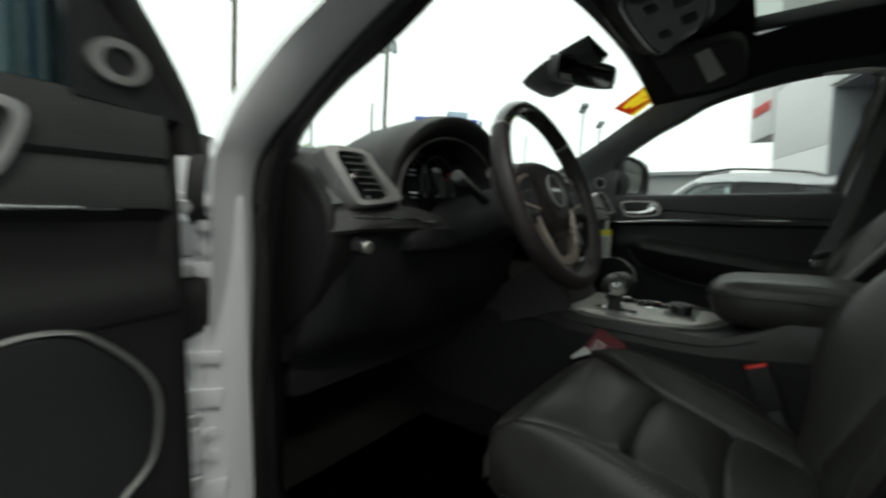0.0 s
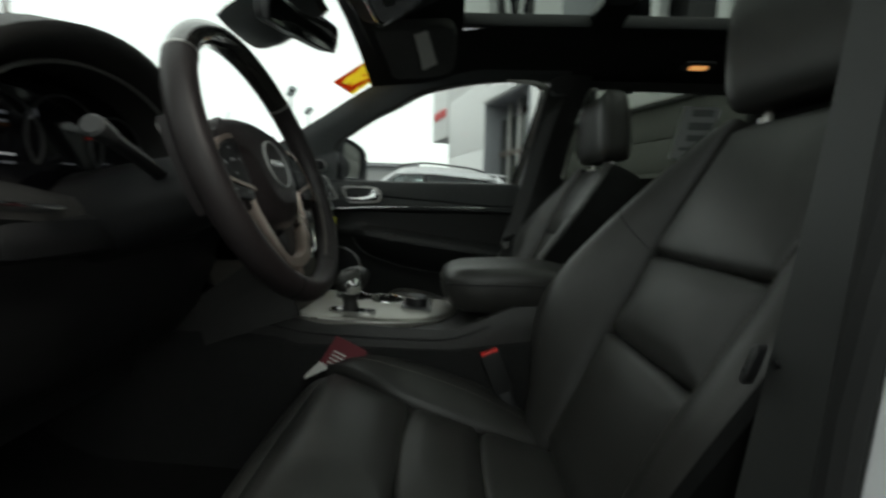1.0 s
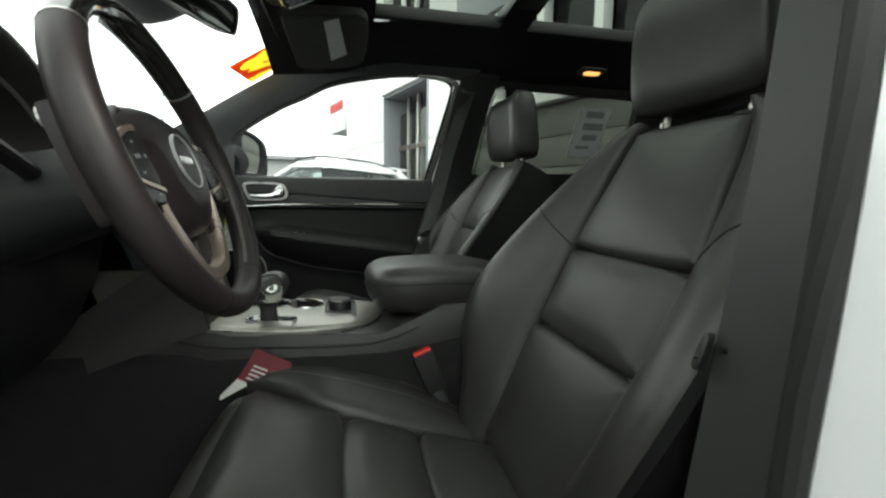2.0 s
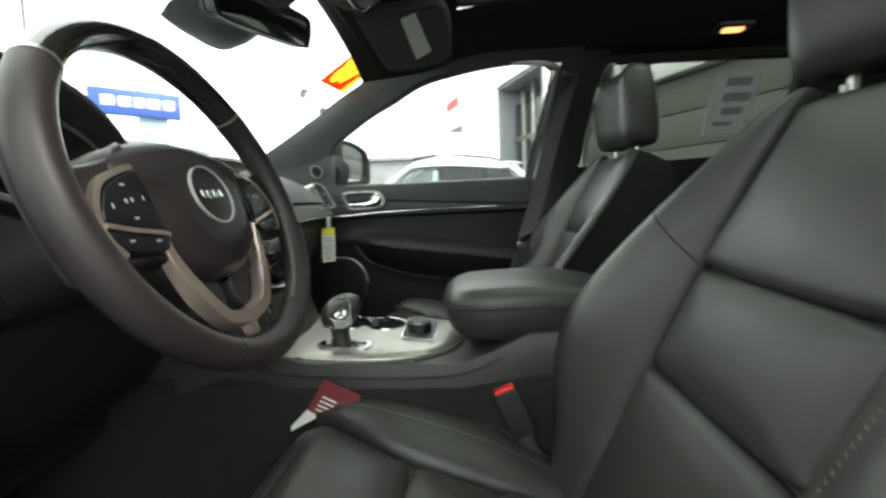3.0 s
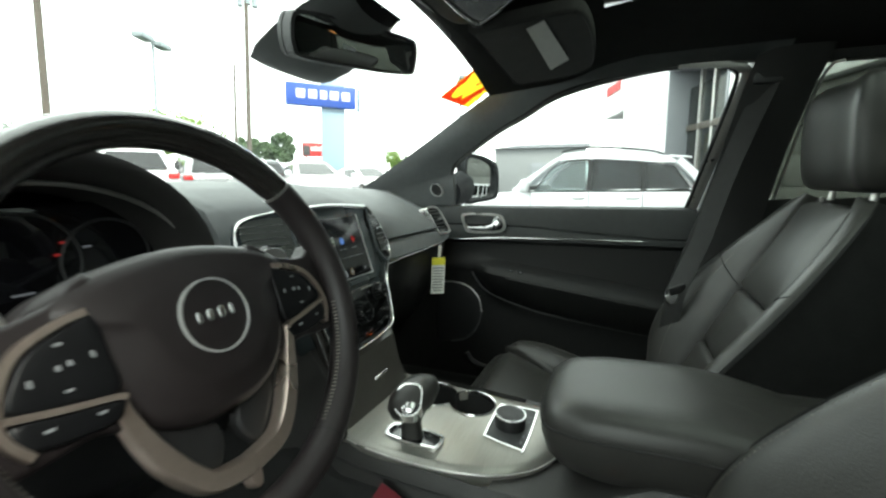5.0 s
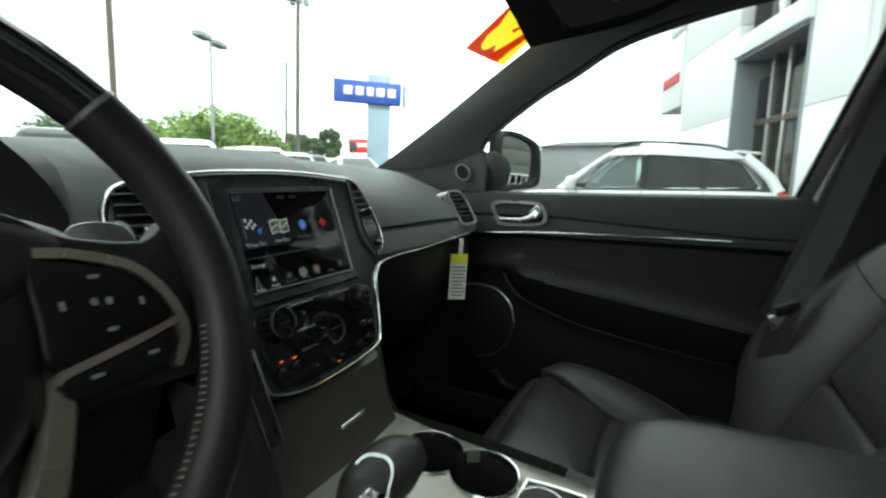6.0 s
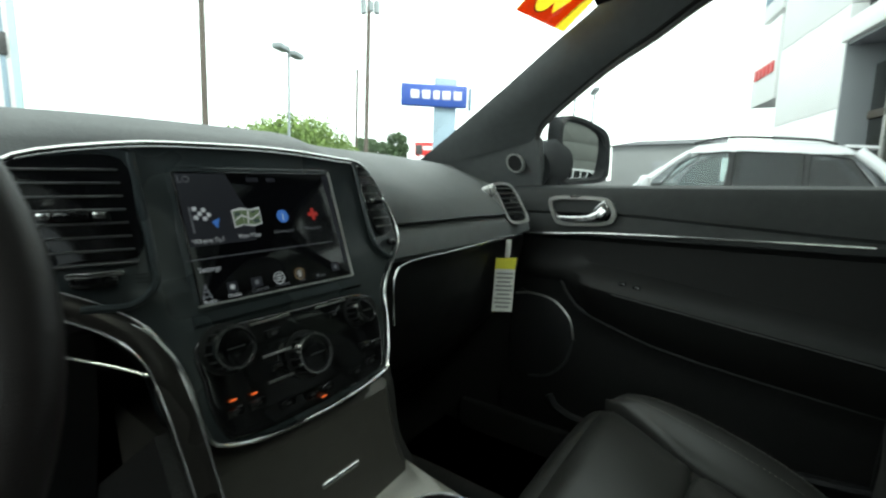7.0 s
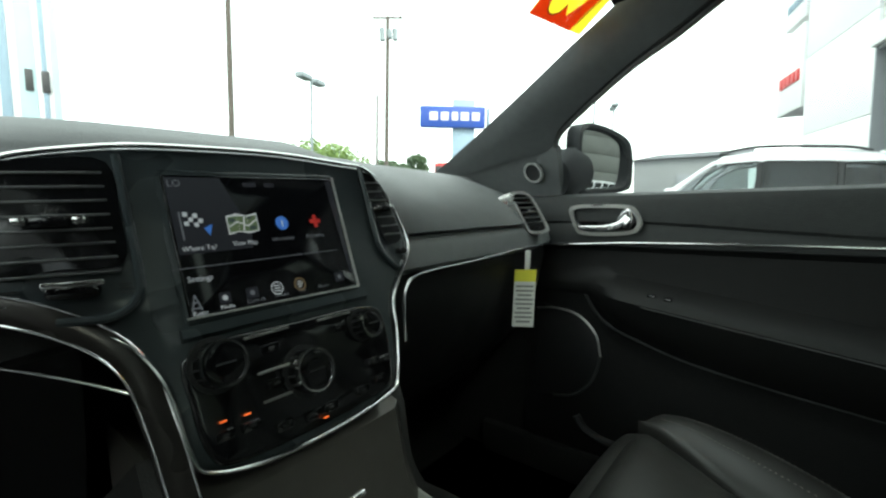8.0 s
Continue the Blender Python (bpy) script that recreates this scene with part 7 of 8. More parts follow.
# blue sign on a column: bars stand in for its lettering
sx_, sy_ = 38 * math.sin(radians(52.7)) - 0.3, 38 * math.cos(radians(52.7)) + 0.2
sgn = thing("pylon_sign", (sx_, sy_, gz(sx_, sy_)), "blue dealership sign with white lettering on a grey column", "sign")
SM = Matrix.Translation((sx_, sy_, -0.70)) @ pose(0, 0, 0, 1.2, 2.2, -48) @ Matrix.Scale(1.87, 4)
part("column", moved(box((0.28, 0.0, 2.75), (0.98, 0.45, 5.5), 0.03), SM), COLUMN, sgn, "grey-blue column")
part("panel", moved(box((-0.24, -0.28, 4.70), (2.90, 0.34, 0.92), 0.05), SM), BLUE, sgn, "blue panel")
part("panel_end", moved(box((1.38, -0.10, 4.66), (0.10, 0.42, 0.94), 0.02), SM), COLUMN, sgn)
xx = -1.30
for w, gap in ((0.42, 0.06), (0.40, 0.06), (0.34, 0.04), (0.42, 0.06), (0.40, 0.0)):
    part("letter_bar", moved(box((xx + w / 2, -0.462, 4.72), (w - 0.06, 0.02, 0.36), 0.01), SM), SIGNW, sgn, "white sign bar")
    xx += w + gap + 0.02

# tall pale pylon with glazed strips
tx_, ty_ = 16 * math.sin(radians(7.6)) - 0.2, 16 * math.cos(radians(7.6)) + 0.2
tw_ = thing("glass_pylon", (tx_, ty_, gz(tx_, ty_)), "tall pale sign tower with teal glazed strips", "sign tower")
TM = Matrix.Translation((tx_, ty_, 0)) @ pose(0, 0, 0, 2.2, 1.6, -8)
part("core", moved(box((0, 0.25, 5.0), (1.55, 0.5, 10.4), 0.04), TM), SIGNW, tw_)
for u, w, m in ((-0.70, 0.16, TEAL), (-0.30, 0.20, COLUMN), (0.12, 0.34, TEAL), (0.46, 0.10, COLUMN), (0.68, 0.14, TEAL)):
    part("strip", moved(box((u, -0.02, 5.0), (w, 0.06, 10.2), 0.01), TM), m, tw_)
for u in (0.15, 0.47):
    part("vent_panel", moved(box((u, -0.06, 4.55), (0.16, 0.04, 0.55), 0.01), TM), PLASTIC_G, tw_)

# billboard
bx_, by_ = 60 * math.sin(radians(51.2)), 60 * math.cos(radians(51.2))
bb = thing("billboard", (bx_, by_, gz(bx_, by_)), "distant red and white billboard on posts", "billboard")
BM = Matrix.Translation((bx_, by_, gz(bx_, by_))) @ pose(0, 0, 0, 0, 0, -51)
part("face", moved(box((0, 0, 4.3), (3.0, 0.2, 1.8), 0.03), BM), SIGNR, bb)
part("face_bar", moved(box((0.4, -0.12, 4.4), (1.6, 0.03, 0.5), 0.01), BM), SIGNW, bb)
part("face_picture", moved(box((-0.95, -0.12, 4.2), (0.9, 0.03, 1.3), 0.01), BM), PLASTIC_G, bb)
for u in (-1, 1):
    part("post", moved(cyl((u, 0, 0), (u, 0, 3.5), 0.1, n=8), BM), POLE_M, bb)

# ---- dealership building: its front runs past behind the car ----
FD = V(0.953, 0.302, 0).normalized()
FN = V(-FD.y, FD.x, 0)
FP = V(12.0, -0.86, 0)
FM = Matrix(((FD.x, FN.x, 0, FP.x), (FD.y, FN.y, 0, FP.y), (0, 0, 1, 0), (0, 0, 0, 1)))
bld = thing("dealership_building", (FP.x, FP.y, gz(FP.x, FP.y)), "white panelled dealership with a grey entrance portal", "building")


def fb(name, x0, x1, y0, y1, z0, z1, m, parent=None, label="", bev=0.01):
    return part(name, moved(box(((x0 + x1) / 2, (y0 + y1) / 2, (z0 + z1) / 2), (x1 - x0, y1 - y0, z1 - z0), bev), FM), m, parent or bld, label)


# wall panels: far end, above the portal, near side; seams stay open between them
for x0, x1, z0, z1 in ((0.0, 3.45, -1, 2.6), (0.0, 3.45, 2.615, 4.6), (0.0, 3.45, 4.615, 7.6), (-4.0, -2.72, -1, 2.4), (-4.0, -2.72, 2.415, 4.3), (-4.0, -2.72, 4.315, 7.6)):
    fb("wall_panel", x0 + 0.008, x1 - 0.008, -0.3, 0.0, z0, z1, CONCRETE)
fb("lintel", -2.72, 0.0, -0.30, 0.10, 3.86, 4.25, CONCRETE)
# glazing over the lintel with slanting struts
fb("upper_recess", -2.72, 0.0, -1.0, -0.9, 4.25, 7.6, GREYWALL)
fb("upper_glass", -2.70, -0.02, -0.30, -0.27, 4.26, 7.6, GLASS_X)
for x0, x1 in ((-2.1, -1.35), (-0.6, -1.35)):
    part("strut", moved(cyl((x0, -0.2, 7.4), (x1, -0.2, 4.4), 0.07, n=8), FM), CONCRETE, bld)
# portal
fb("portal_side", -0.06, 0.0, -2.2, 0.02, -1, 3.86, GREYWALL)
fb("portal_side", -2.72, -2.66, -2.2, 0.02, -1, 3.86, GREYWALL)
fb("portal_soffit", -2.72, 0.0, -2.2, 0.0, 3.80, 3.86, GREYWALL)
fb("portal_back", -2.72, 0.0, -2.26, -2.2, -1, 3.86, DARKFRAME)
fb("portal_column", -0.55, -0.06, -2.18, -1.15, -1, 3.80, GREYWALL, label="grey clad pier")
for x in (-2.45, -1.85, -1.25, -0.65):
    fb("door_mullion", x - 0.045, x + 0.045, -0.55, -0.45, -1, 3.80, SATIN, label="silver door mullion")
fb("door_glass", -2.66, -0.07, -0.51, -0.49, -1, 3.4, GLASS_R)
fb("door_transom", -2.66, -0.07, -0.55, -0.45, 2.35, 2.50, DARKFRAME)
fb("inner_wall", -2.6, -0.1, -0.95, -0.90, -1, 2.3, TANWALL, label="tan inner wall")
# overhanging sign box with red letters shown as bars
fb("sign_box", 3.50, 5.45, -1.2, 0.05, 3.40, 5.60, CONCRETE, label="white sign box")
for k in range(5):
    fb("letter_bar", 3.68 + 0.31 * k, 3.68 + 0.31 * k + 0.22, 0.05, 0.10, 4.15, 4.45, SIGNR, label="red sign bar")
fb("sign_box_upper", 3.50, 5.0, -1.2, 0.05, 5.75, 6.9, CONCRETE)
for k in range(6):
    fb("letter_bar", 3.65 + 0.2 * k, 3.65 + 0.2 * k + 0.13, 0.05, 0.08, 6.2, 6.4, COLUMN)
part("sign_leg", moved(cyl((4.3, -0.4, -1), (4.3, -0.4, 3.4), 0.07, n=10), FM), DARKFRAME, bld)
# garage bay seen through the rear window
fb("bay_header", -12.5, -4.0, -0.3, 0.03, 2.56, 2.80, CONCRETE)
gd = fb("garage_door", -11.9, -4.05, -0.22, -0.18, -1, 2.56, SIDING, label="grey sectional garage door")
for k in range(7):
    z0 = -0.9 + 0.49 * k
    fb("door_section", -11.9, -4.05, -0.17, -0.14, z0, z0 + 0.475, SIDING, gd)
for i in range(6):
    for j in range(3):
        fb("door_pane", -8.2 + 0.56 * i, -7.72 + 0.56 * i, -0.14, -0.125, -0.55 + 0.45 * j, -0.17 + 0.45 * j, GLASS_X, gd, "dark garage door pane")
for i in range(7):
    fb("pane_bar", -8.27 + 0.56 * i, -8.21 + 0.56 * i, -0.14, -0.10, -0.60, 0.78, SIGNW, gd, "white window bar")
for j in range(4):
    fb("pane_bar", -8.27, -4.86, -0.137, -0.105, -0.61 + 0.45 * j, -0.56 + 0.45 * j, SIGNW, gd, "white window bar")
fb("bay_post", -12.5, -11.9, -0.3, 0.03, -1, 2.56, CONCRETE)
fb("clerestory_back", -12.5, -4.0, -0.9, -0.85, 2.8, 4.4, DARKFRAME)
for k in range(8):
    x = -12.4 + 1.18 * k
    fb("clerestory_post", x, x + 0.16, -0.25, -0.05, 2.8, 4.4, CONCRETE)
fb("clerestory_glass", -12.5, -4.0, -0.30, -0.28, 2.8, 4.4, GLASS_X)
fb("parapet", -30.0, -4.0, -0.3, 0.05, 4.4, 5.8, GREYWALL)
fb("long_wall", -30.0, -12.5, -0.3, 0.0, -2, 4.4, CONCRETE)
for x in (-15.5, -20.0, -24.5):
    wd = fb("bay_window", x - 1.5, x + 1.5, 0.0, 0.03, 0.0, 2.8, GLASS_X)
    for i in range(4):
        fb("window_bar", x - 1.5 + i * 0.97, x - 1.41 + i * 0.97, 0.03, 0.07, 0.0, 2.8, SIGNW, wd)
    for i in range(5):
        fb("window_bar", x - 1.5, x + 1.5, 0.034, 0.066, 0.65 * i, 0.65 * i + 0.08, SIGNW, wd)
fb("roof_slab", -30.0, 3.45, -14.0, -0.3, 7.4, 7.6, CONCRETE)
fb("end_wall", 3.15, 3.45, -14.0, -0.3, -2, 7.6, CONCRETE)

# ---- low building beyond the lot ----
SHED = mat("dark_grey_cladding", (0.24, 0.25, 0.255), 0.7, scale=4, var=0.15, stretch=(1, 1, 8))
shx, shy = 30 * math.sin(radians(79.0)), 30 * math.cos(radians(79.0))
shed = thing("storage_building", (shx, shy, gz(shx, shy)), "low dark grey building beyond the car lot", "building")
SHM = Matrix.Translation((shx, shy, gz(shx, shy))) @ pose(0, 0, 0, 0, 0, -79)
part("wall", moved(box((0.4, 1.5, 1.75), (6.0, 3.0, 3.6), 0.03), SHM), SHED, shed)
part("roof", moved(loft([[V(x, y, z) for x, z in ((-2.75, 3.50), (3.6, 3.50), (3.6, 3.72), (-1.1, 3.72))] for y in (-0.25, 3.2)]), SHM), GREYWALL, shed, "grey roof edge")
part("shutter", moved(box((1.0, -0.03, 1.3), (2.4, 0.08, 2.4), 0.02), SHM), GREYWALL, shed, "closed grey shutter")
for k in range(5):
    part("shutter_rib", moved(box((1.0, -0.08, 0.4 + 0.45 * k), (2.3, 0.03, 0.05), 0.008), SHM), SHED, shed)

# ---- parked cars ----
GLASS_F = glass("parked_car_front_glass", (0.72, 0.76, 0.76))
GLASS_P = glass("parked_car_privacy_glass", (0.30, 0.32, 0.33))


def curve_2d(pts):
    """A closed window outline of (y, z) with its corners cut a little."""
    out, n = [], len(pts)
    for i, (y, z) in enumerate(pts):
        before, after = pts[i - 1], pts[(i + 1) % n]
        out += [(y + (q[0] - y) * 0.05, z + (q[1] - z) * 0.05) for q in (before, after)]
    return out


def make_car(name, paint, label, L=4.8, group="", tall=1.0, detail=False):
    """A parked estate car: y from its tail 0 to its nose L, x across round 0, z from the ground."""
    root = new(name)
    tagged(root, label, "car", group)

    def p(nm, bm, m, parent=root, lab="", smooth=45):
        if detail:  # taller at the front of the roof, with a bowed windscreen
            for v in bm.verts:
                if v.co.z > 1.10:
                    up = v.co.z - 1.10
                    v.co.y += 0.30 * max(0.0, 1 - (v.co.x / 0.9) ** 2) * min(1.0, max(0.0, (v.co.y - 2.0) / 0.6))
                    v.co.z += 0.20 * up * min(1.0, max(0.0, (v.co.y - 0.6) / 1.4))
        ob = link_mesh(nm, bm, m, smooth)
        ob.parent = parent
        if lab:
            ob["label"] = lab
        return ob
    k = L / 4.8
    prof = outline([(0.02, 0.55), (0.0, 0.85), (0.08, 1.04), (0.5, 1.09), (1.6, 1.09), (2.8, 1.08), (3.5, 1.06), (4.2, 0.99), (4.62, 0.88), (4.78, 0.68), (4.74, 0.42), (4.3, 0.33), (3.0, 0.30), (1.6, 0.30), (0.4, 0.36)], 4)
    prof = [(y * k, z * tall) for y, z in prof]
    R = [[V(x, 2.4 * k + (y - 2.4 * k) * f, 0.68 + (z - 0.68) * g) for y, z in prof] for x, f, g in ((-0.95, 0.965, 0.86), (-0.93, 0.985, 0.95), (-0.86, 0.996, 0.99), (-0.6, 1.0, 1.02), (0.6, 1.0, 1.02), (0.86, 0.996, 0.99), (0.93, 0.985, 0.95), (0.95, 0.965, 0.86))]
    p("body", loft(R), paint, smooth=60)
    side = lambda z: 0.885 - 0.185 * (z - 1.12) / 0.46
    lows = ((1.02, 0.06, 3.62, 0.90), (1.12, 0.14, 3.48, 0.885), (1.35, 0.32, 3.02, 0.80))
    tops = ((1.58, 0.52, 2.56, 0.70), (1.66, 0.62, 2.36, 0.655), (1.71, 0.78, 2.10, 0.58), (1.725, 1.0, 1.8, 0.45))
    if detail:
        tops = ((1.565, 0.50, 2.44, 0.705), (1.60, 0.53, 2.40, 0.695), (1.665, 0.60, 2.30, 0.655), (1.71, 0.78, 1.95, 0.58), (1.725, 1.0, 1.7, 0.45))
    rings_ = []
    for z, y0, y1, w in (tops if detail else lows + tops):
        o = rrect(2 * w, (y1 - y0) * k, 0.16, 5)
        rings_.append([V(u, v + (y0 + y1) / 2 * k, z * tall) for u, v in o])
    cab = p("roof" if detail else "cabin", loft(rings_), paint, smooth=60)
    if detail:
        # dark tub, seats seen through the glass, painted pillars
        p("cabin_floor", box((0, 1.65 * k, 1.075), (1.62, 2.9 * k, 0.05), 0.02), PLASTIC, lab="dark cabin tub")
        for x in (-0.38, 0.38):
            for y, h in ((1.95, 1.32), (1.00, 1.24)):
                p("seat_back", box((x, y * k, h - 0.14), (0.46, 0.14, 0.34), 0.06, m=pose(0, 0, 0, 12)), PLASTIC_G, lab="grey seat back")
                p("head_restraint", box((x, (y - 0.06) * k, h + 0.12), (0.26, 0.09, 0.17), 0.04, m=pose(0, 0, 0, 8)), PLASTIC_G)
        p("dash_top", box((0, 2.90 * k, 1.13), (1.5, 0.36, 0.10), 0.04), PLASTIC)
        for s in (-1, 1):
            for pts, r in (([(3.22, 1.07), (2.82, 1.32), (2.40, 1.575)], 0.036), ([(0.10, 1.06), (0.24, 1.30), (0.53, 1.60)], 0.075)):
                p("pillar", sweep(curve([(s * (side(z) - (0.03 if y > 2 else 0.05)), y * k, z) for y, z in pts], 6), disc(r, r * 0.8, 10), up=(s, 0, 0)), paint, lab="white painted pillar")
        p("tail_panel", loft([[V(x * w, y * k, z) for x in (-1, -0.5, 0, 0.5, 1)] for y, z, w in ((0.05, 1.03, 0.84), (0.12, 1.13, 0.82))], closed=False), paint)
        wins = (([(2.90, 1.10), (1.95, 1.10), (1.95, 1.565), (2.28, 1.550), (2.52, 1.44)], GLASS_F), ([(1.90, 1.10), (1.08, 1.10), (1.08, 1.56), (1.90, 1.568)], GLASS_P), ([(1.02, 1.10), (0.36, 1.13), (0.60, 1.50), (1.02, 1.555)], GLASS_P))
    else:
        wins = (([(3.30, 1.12), (2.20, 1.12), (2.20, 1.57), (2.52, 1.555), (2.72, 1.46)], PIANO), ([(2.14, 1.12), (1.22, 1.12), (1.22, 1.56), (2.14, 1.575)], PIANO), ([(1.12, 1.12), (0.36, 1.15), (0.62, 1.50), (1.12, 1.55)], PIANO))
    for s in (-1, 1):
        for pts, gl in wins:
            p("side_window", loft([[V(s * (side(z) + d), y * k, z * tall) for y, z in pts] for d in ((0.010, 0.014) if detail else (-0.01, 0.022))]), gl, cab, "dark side window", 0)
            if detail:
                p("window_trim", tube([V(s * (side(z) + 0.014), y * k, z) for y, z in curve_2d(pts)], 0.011, loop=True, n=6, up=(s, 0, 0)), RUBBER, cab, "black window seal")
        for y in ((1.925, 1.05) if detail else (2.17, 1.17)):
            p("window_post", loft([[V(s * (side(z) + d), (y + q) * k, z * tall) for q, z in ((-0.04, 1.105), (0.04, 1.105), (0.04, 1.57), (-0.04, 1.56))] for d in (0.0, 0.018)]), PLASTIC, cab, "black window post", 0)
        if detail:
            rl = curve([(s * 0.62, 0.75 * k, 1.70), (s * 0.63, 1.0 * k, 1.745), (s * 0.64, 1.7 * k, 1.755), (s * 0.63, 2.1 * k, 1.735), (s * 0.61, 2.35 * k, 1.69)], 5)
            p("roof_rail", tube(rl, 0.017, n=8), PLASTIC, lab="black roof rail")
            p("belt_chrome", tube([(s * 0.896, 0.34 * k, 1.125), (s * 0.893, 2.0 * k, 1.105), (s * 0.893, 3.3 * k, 1.105)], 0.010, n=6), CHROME, lab="chrome belt line")
            for y in (2.10, 1.22):
                p("door_handle", box((s * 0.958, y * k, 0.98), (0.03, 0.22, 0.035), 0.012), CHROME, lab="chrome door handle")
            for y in (2.95, 1.93, 1.06):
                p("door_gap", box((s * 0.945, y * k, 0.80), (0.012, 0.012, 0.55), 0.002), RUBBER)
        m_ = p("wing_mirror", box((s * 1.04, (3.04 if detail else 3.12) * k, 1.18), (0.26, 0.16, 0.20), 0.06), paint, lab="painted wing mirror")
        p("tail_lamp", box((s * 0.80, 0.06, 0.97), (0.26, 0.20, 0.16), 0.04), RED_L, lab="red tail lamp")
        p("head_lamp", box((s * 0.72, 4.66 * k, 0.80), (0.34, 0.16, 0.12), 0.04), SATIN, lab="clear head lamp")
        for y in (0.95, 3.82):
            wl = p("wheel", cyl((s * 0.72, y * k, 0.37), (s * 0.965, y * k, 0.37), 0.37, n=28, bev=0.03), RUBBER)
            p("rim", cyl((s * 0.955, y * k, 0.37), (s * 0.972, y * k, 0.37), 0.25, n=20, bev=0.01), SATIN, wl, "silver wheel rim")
    ws_ = [[V(x * w, y * k, z * tall) for x in (-1, -0.5, 0, 0.5, 1)] for y, z, w in (((3.20, 1.09, 0.80), (2.80, 1.33, 0.75), (2.36, 1.600, 0.67)) if detail else ((3.54, 1.10, 0.70), (3.06, 1.36, 0.62), (2.62, 1.58, 0.55)))]
    p("windscreen", loft([[q + V(0, 0.012, 0.012) for q in r] for r in ws_], closed=False), GLASS_F if detail else PIANO, cab, "dark windscreen")
    rw = [[V(x * w, y * k, z * tall) for x in (-1, 0, 1)] for y, z, w in ((0.12, 1.12, 0.70), (0.30, 1.36, 0.62), (0.47, 1.56, 0.55))]
    p("rear_window", loft([[q + V(0, -0.012, 0.01) for q in r] for r in rw], closed=False), GLASS_P if detail else PIANO, cab, "dark rear window")
    if detail:
        p("spoiler", box((0, 0.50, 1.665), (1.25, 0.34, 0.04), 0.015, m=pose(0, 0, 0, 6)), paint, cab, "painted roof spoiler")
    return root


suv = make_car("parked_suv", WHITE, "white estate SUV parked beside the car lot building", detail=True)
suv.location = (8.36, -1.28, -0.10)
spots = [(31.5, 15.5, "w", 60), (35.0, 19, "w", 150), (38.5, 17, "s", 60), (41.5, 21, "w", 70), (44.0, 23, "d", 62), (46.5, 27, "w", 80), (50.6, 18.5, "w", 232), (57.5, 24, "w", 240), (60.5, 27, "w", 250), (22.0, 15, "d", 60), (27.0, 18, "s", 60), (64.0, 30, "s", 90)]
proto = {}
for az, d, c, turn in spots:
    x, y = d * math.sin(radians(az)) - 0.3, d * math.cos(radians(az)) + 0.15
    m = Matrix.Translation((x, y, gz(x, y))) @ pose(0, 0, 0, 2.5, 0, turn - 90) @ Matrix.Translation((0, -2.3, 0))
    if c not in proto:
        proto[c] = make_car("parked_car", {"w": WHITE, "s": SILVER_P, "d": DARK_P}[c], {"w": "white car parked in the lot ahead", "s": "silver car parked in the lot ahead", "d": "dark car parked in the lot ahead"}[c], 4.6, "parked cars")
        proto[c].matrix_basis = m
    else:
        copy_thing(proto[c], m)

# ---- trees and hills ----
def make_tree(name, label, h, r, seed, leaf, clumps=900, trunk=0.35):
    root = new(name)
    tagged(root, label, "tree", "trees")
    rnd = random.Random(seed)
    tb = cyl((0, 0, -0.1), (0, 0, h * 0.55), 0.16, 0.07, n=8)
    for _ in range(7):
        a, z = rnd.uniform(0, 6.28), rnd.uniform(h * 0.28, h * 0.5)
        tb = merge(tb, cyl((0, 0, z), (r * 0.6 * math.cos(a), r * 0.6 * math.sin(a), z + h * rnd.uniform(0.15, 0.35)), 0.06, 0.02, n=5))
    t = link_mesh("trunk", tb, BARK)
    t.parent = root
    lobes = [(rnd.uniform(-0.6, 0.6) * r, rnd.uniform(-0.6, 0.6) * r, h * rnd.uniform(trunk + 0.1, 0.88), rnd.uniform(0.28, 0.5) * r) for _ in range(13)]
    verts, faces = [], []
    for _ in range(clumps * 5):
        lx, ly, lz, lr = rnd.choice(lobes)
        u = V(rnd.gauss(0, 1), rnd.gauss(0, 1), rnd.gauss(0, 0.8)).normalized() * lr * rnd.uniform(0.55, 1.1)
        c = V(lx, ly, lz) + u
        a, q = V(rnd.gauss(0, 1), rnd.gauss(0, 1), rnd.gauss(0, 1)).normalized(), rnd.uniform(0.10, 0.20) * (h / 5)
        b_ = a.orthogonal().normalized()
        cc = a.cross(b_)
        n0 = len(verts)
        verts += [tuple(c + b_ * q), tuple(c + cc * q * 0.6), tuple(c - b_ * q), tuple(c - cc * q * 0.6)]
        faces.append((n0, n0 + 1, n0 + 2, n0 + 3))
    me = bpy.data.meshes.new("crown")
    me.from_pydata(verts, [], faces)
    me.materials.append(leaf)
    cr = new("crown", me)
    cr.parent = root
    return root


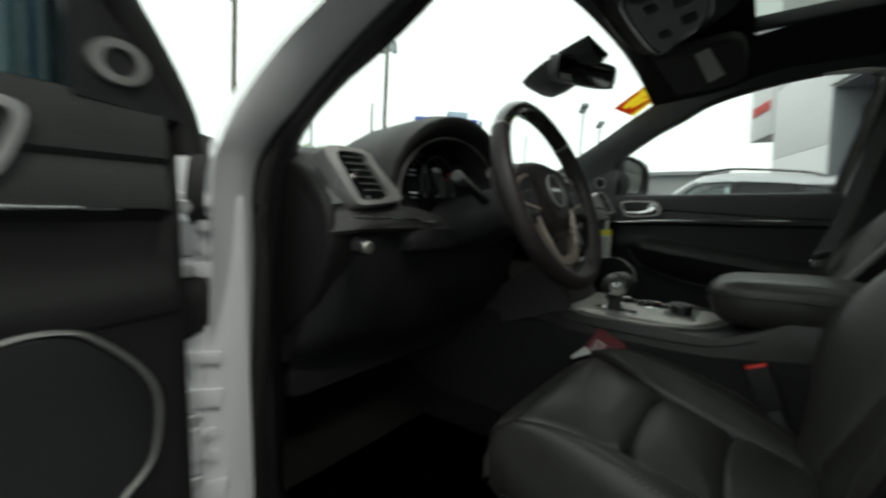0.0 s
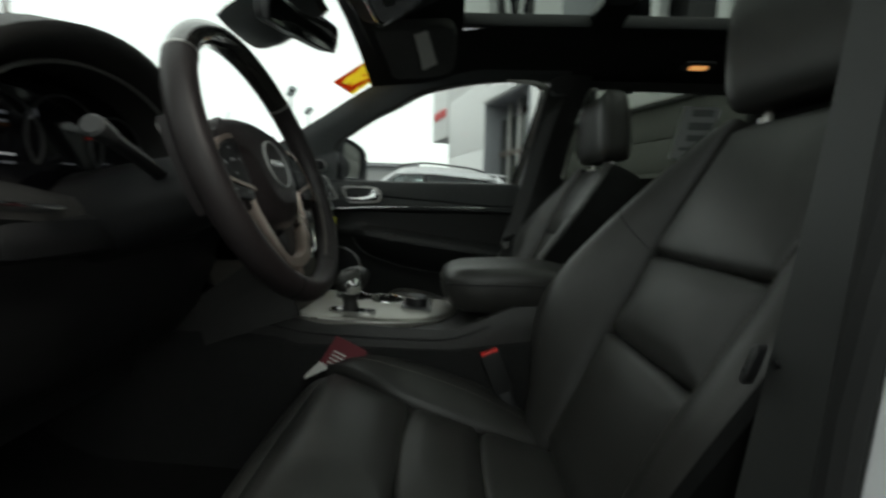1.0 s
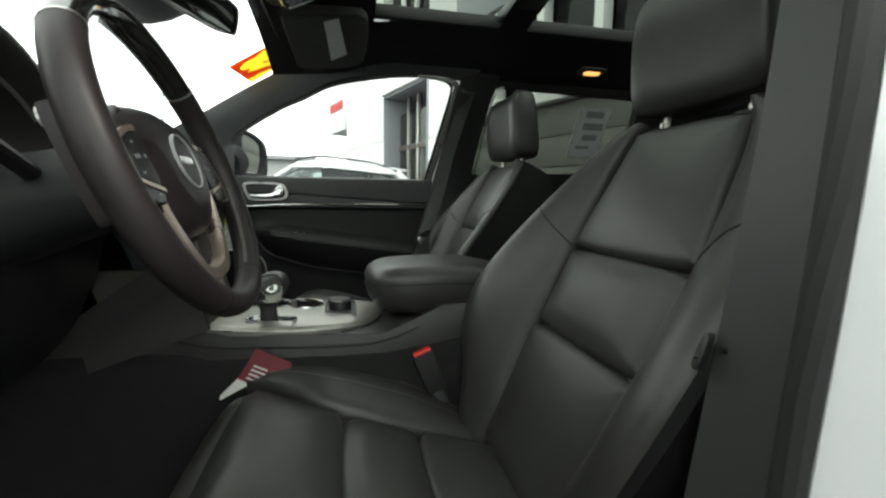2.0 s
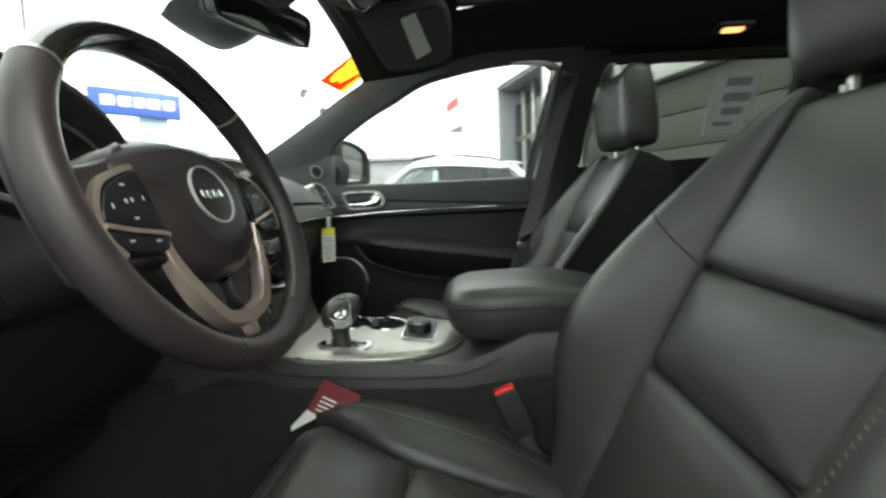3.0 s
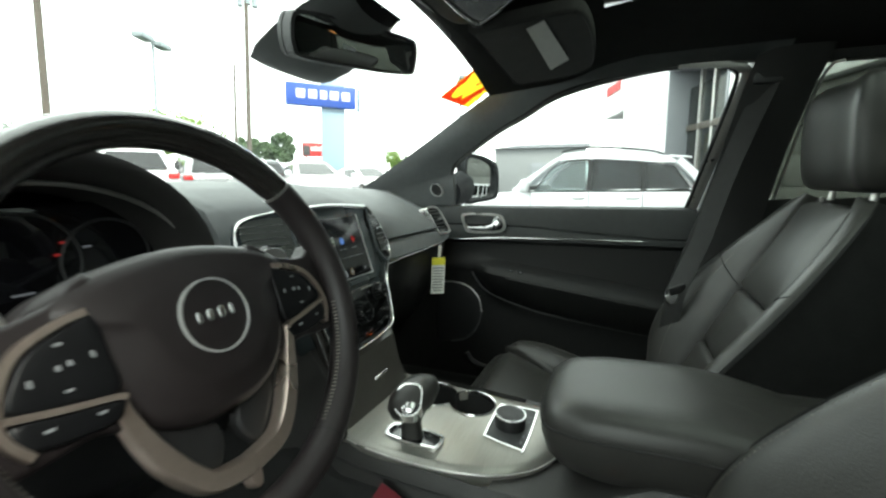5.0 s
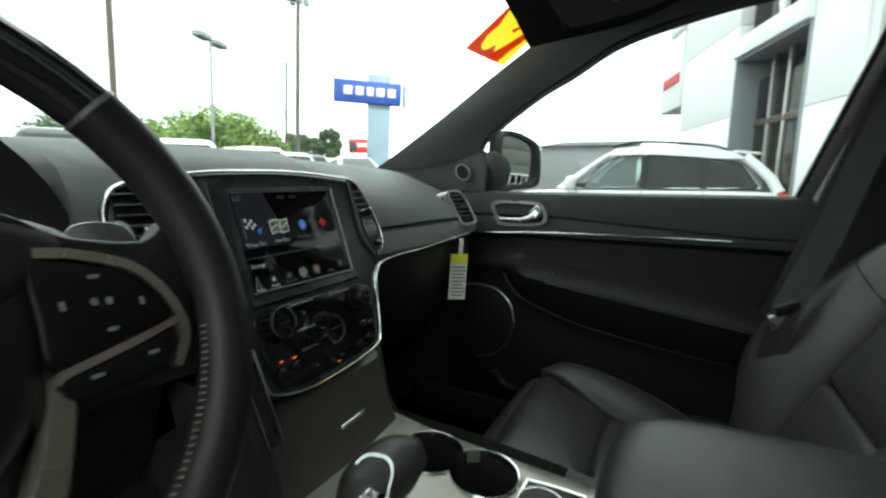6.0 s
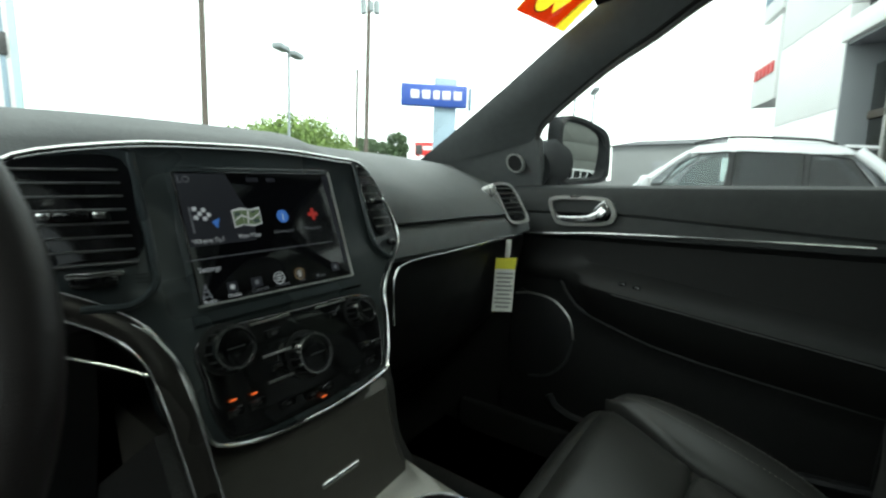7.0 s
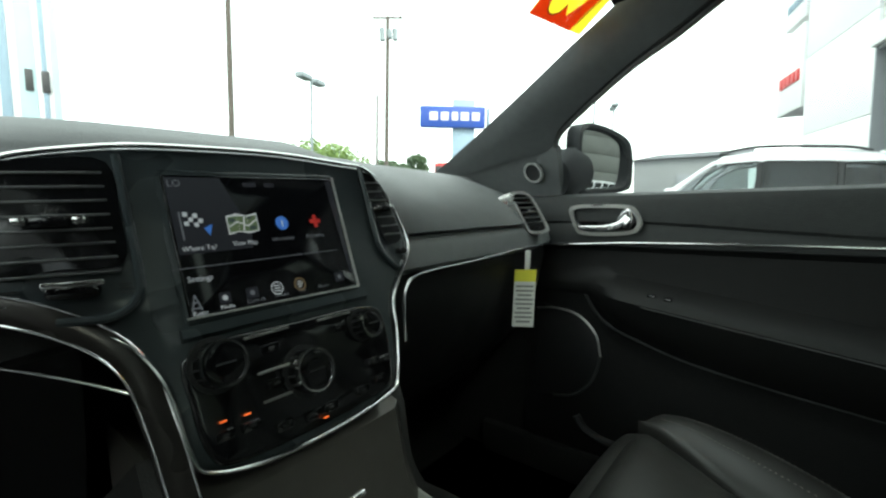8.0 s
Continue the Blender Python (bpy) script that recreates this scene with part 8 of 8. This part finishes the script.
for az, d, h, r, seed, lf in ((31.0, 34, 3.6, 2.4, 3, LEAF), (34.0, 36, 4.7, 3.0, 5, LEAF), (37.6, 36, 4.0, 2.6, 7, LEAF), (40.0, 40, 3.2, 2.0, 8, LEAF), (27.5, 45, 3.8, 3.0, 9, LEAF_D), (43.8, 60, 6.2, 2.0, 11, LEAF_D), (45.9, 64, 5.6, 1.5, 13, LEAF_D), (47.6, 60, 6.4, 1.8, 15, LEAF_D), (21.0, 50, 3.8, 3.4, 17, LEAF_D), (62.0, 55, 4.4, 2.0, 19, LEAF)):
    x, y = d * math.sin(radians(az)), d * math.cos(radians(az))
    make_tree("tree", "leafy green roadside tree" if lf is LEAF else "distant dark green tree", h, r, seed, lf).location = (x, y, hgt(x, y))
hv = []
for r_, f in ((300, 0.0), (330, 0.7), (380, 1.0)):
    row = []
    for az in range(-10, 66, 1):
        hh = 0.05 * 60 * max(0, math.cos(radians(az))) + f * (16 + 7 * math.sin(az * 0.21) + 3 * math.sin(az * 0.9) + 1.2 * noise.noise((az * 0.9, f, 0))) * (1.0 if az < 30 else max(0.15, 1 - (az - 30) / 14))
        row.append(V(r_ * math.sin(radians(az)), r_ * math.cos(radians(az)), hh))
    hv.append(row)
solo("backdrop_hill", loft(hv, closed=False), HILL, "low wooded blue-green hills on the horizon", "hill", kind="structure")

SHEETG = mat("pale_printed_sheet", (0.62, 0.62, 0.64), 0.6, scale=40, var=0.1)
PRINTL = mat("dark_print", (0.27, 0.28, 0.29), 0.6, scale=40, var=0.1)
# price sheet inside the rear door window
sheet = thing("window_price_sheet", (0.63, -0.55, 1.3), "white printed price sheet fixed inside the rear door window", "price sheet")
SH = lambda u, v, h: V(side_x(v) + 0.020 - h, u, v)
part("sheet", loft([[SH(u, v, h) for u, v in ((-0.665, 1.40), (-0.80, 1.40), (-0.80, 1.22), (-0.665, 1.22))] for h in (0, 0.001)]), SHEETG, sheet)
for k, (a, b, d) in enumerate(((-0.700, -0.780, 0.024), (-0.700, -0.790, 0.026), (-0.708, -0.775, 0.022), (-0.690, -0.752, 0.012))):
    part("print_block", flat([(a, 1.392 - 0.043 * k), (b, 1.392 - 0.043 * k), (b, 1.392 - d - 0.043 * k), (a, 1.392 - d - 0.043 * k)], SH, 0.002), PRINTL, sheet, smooth=0)
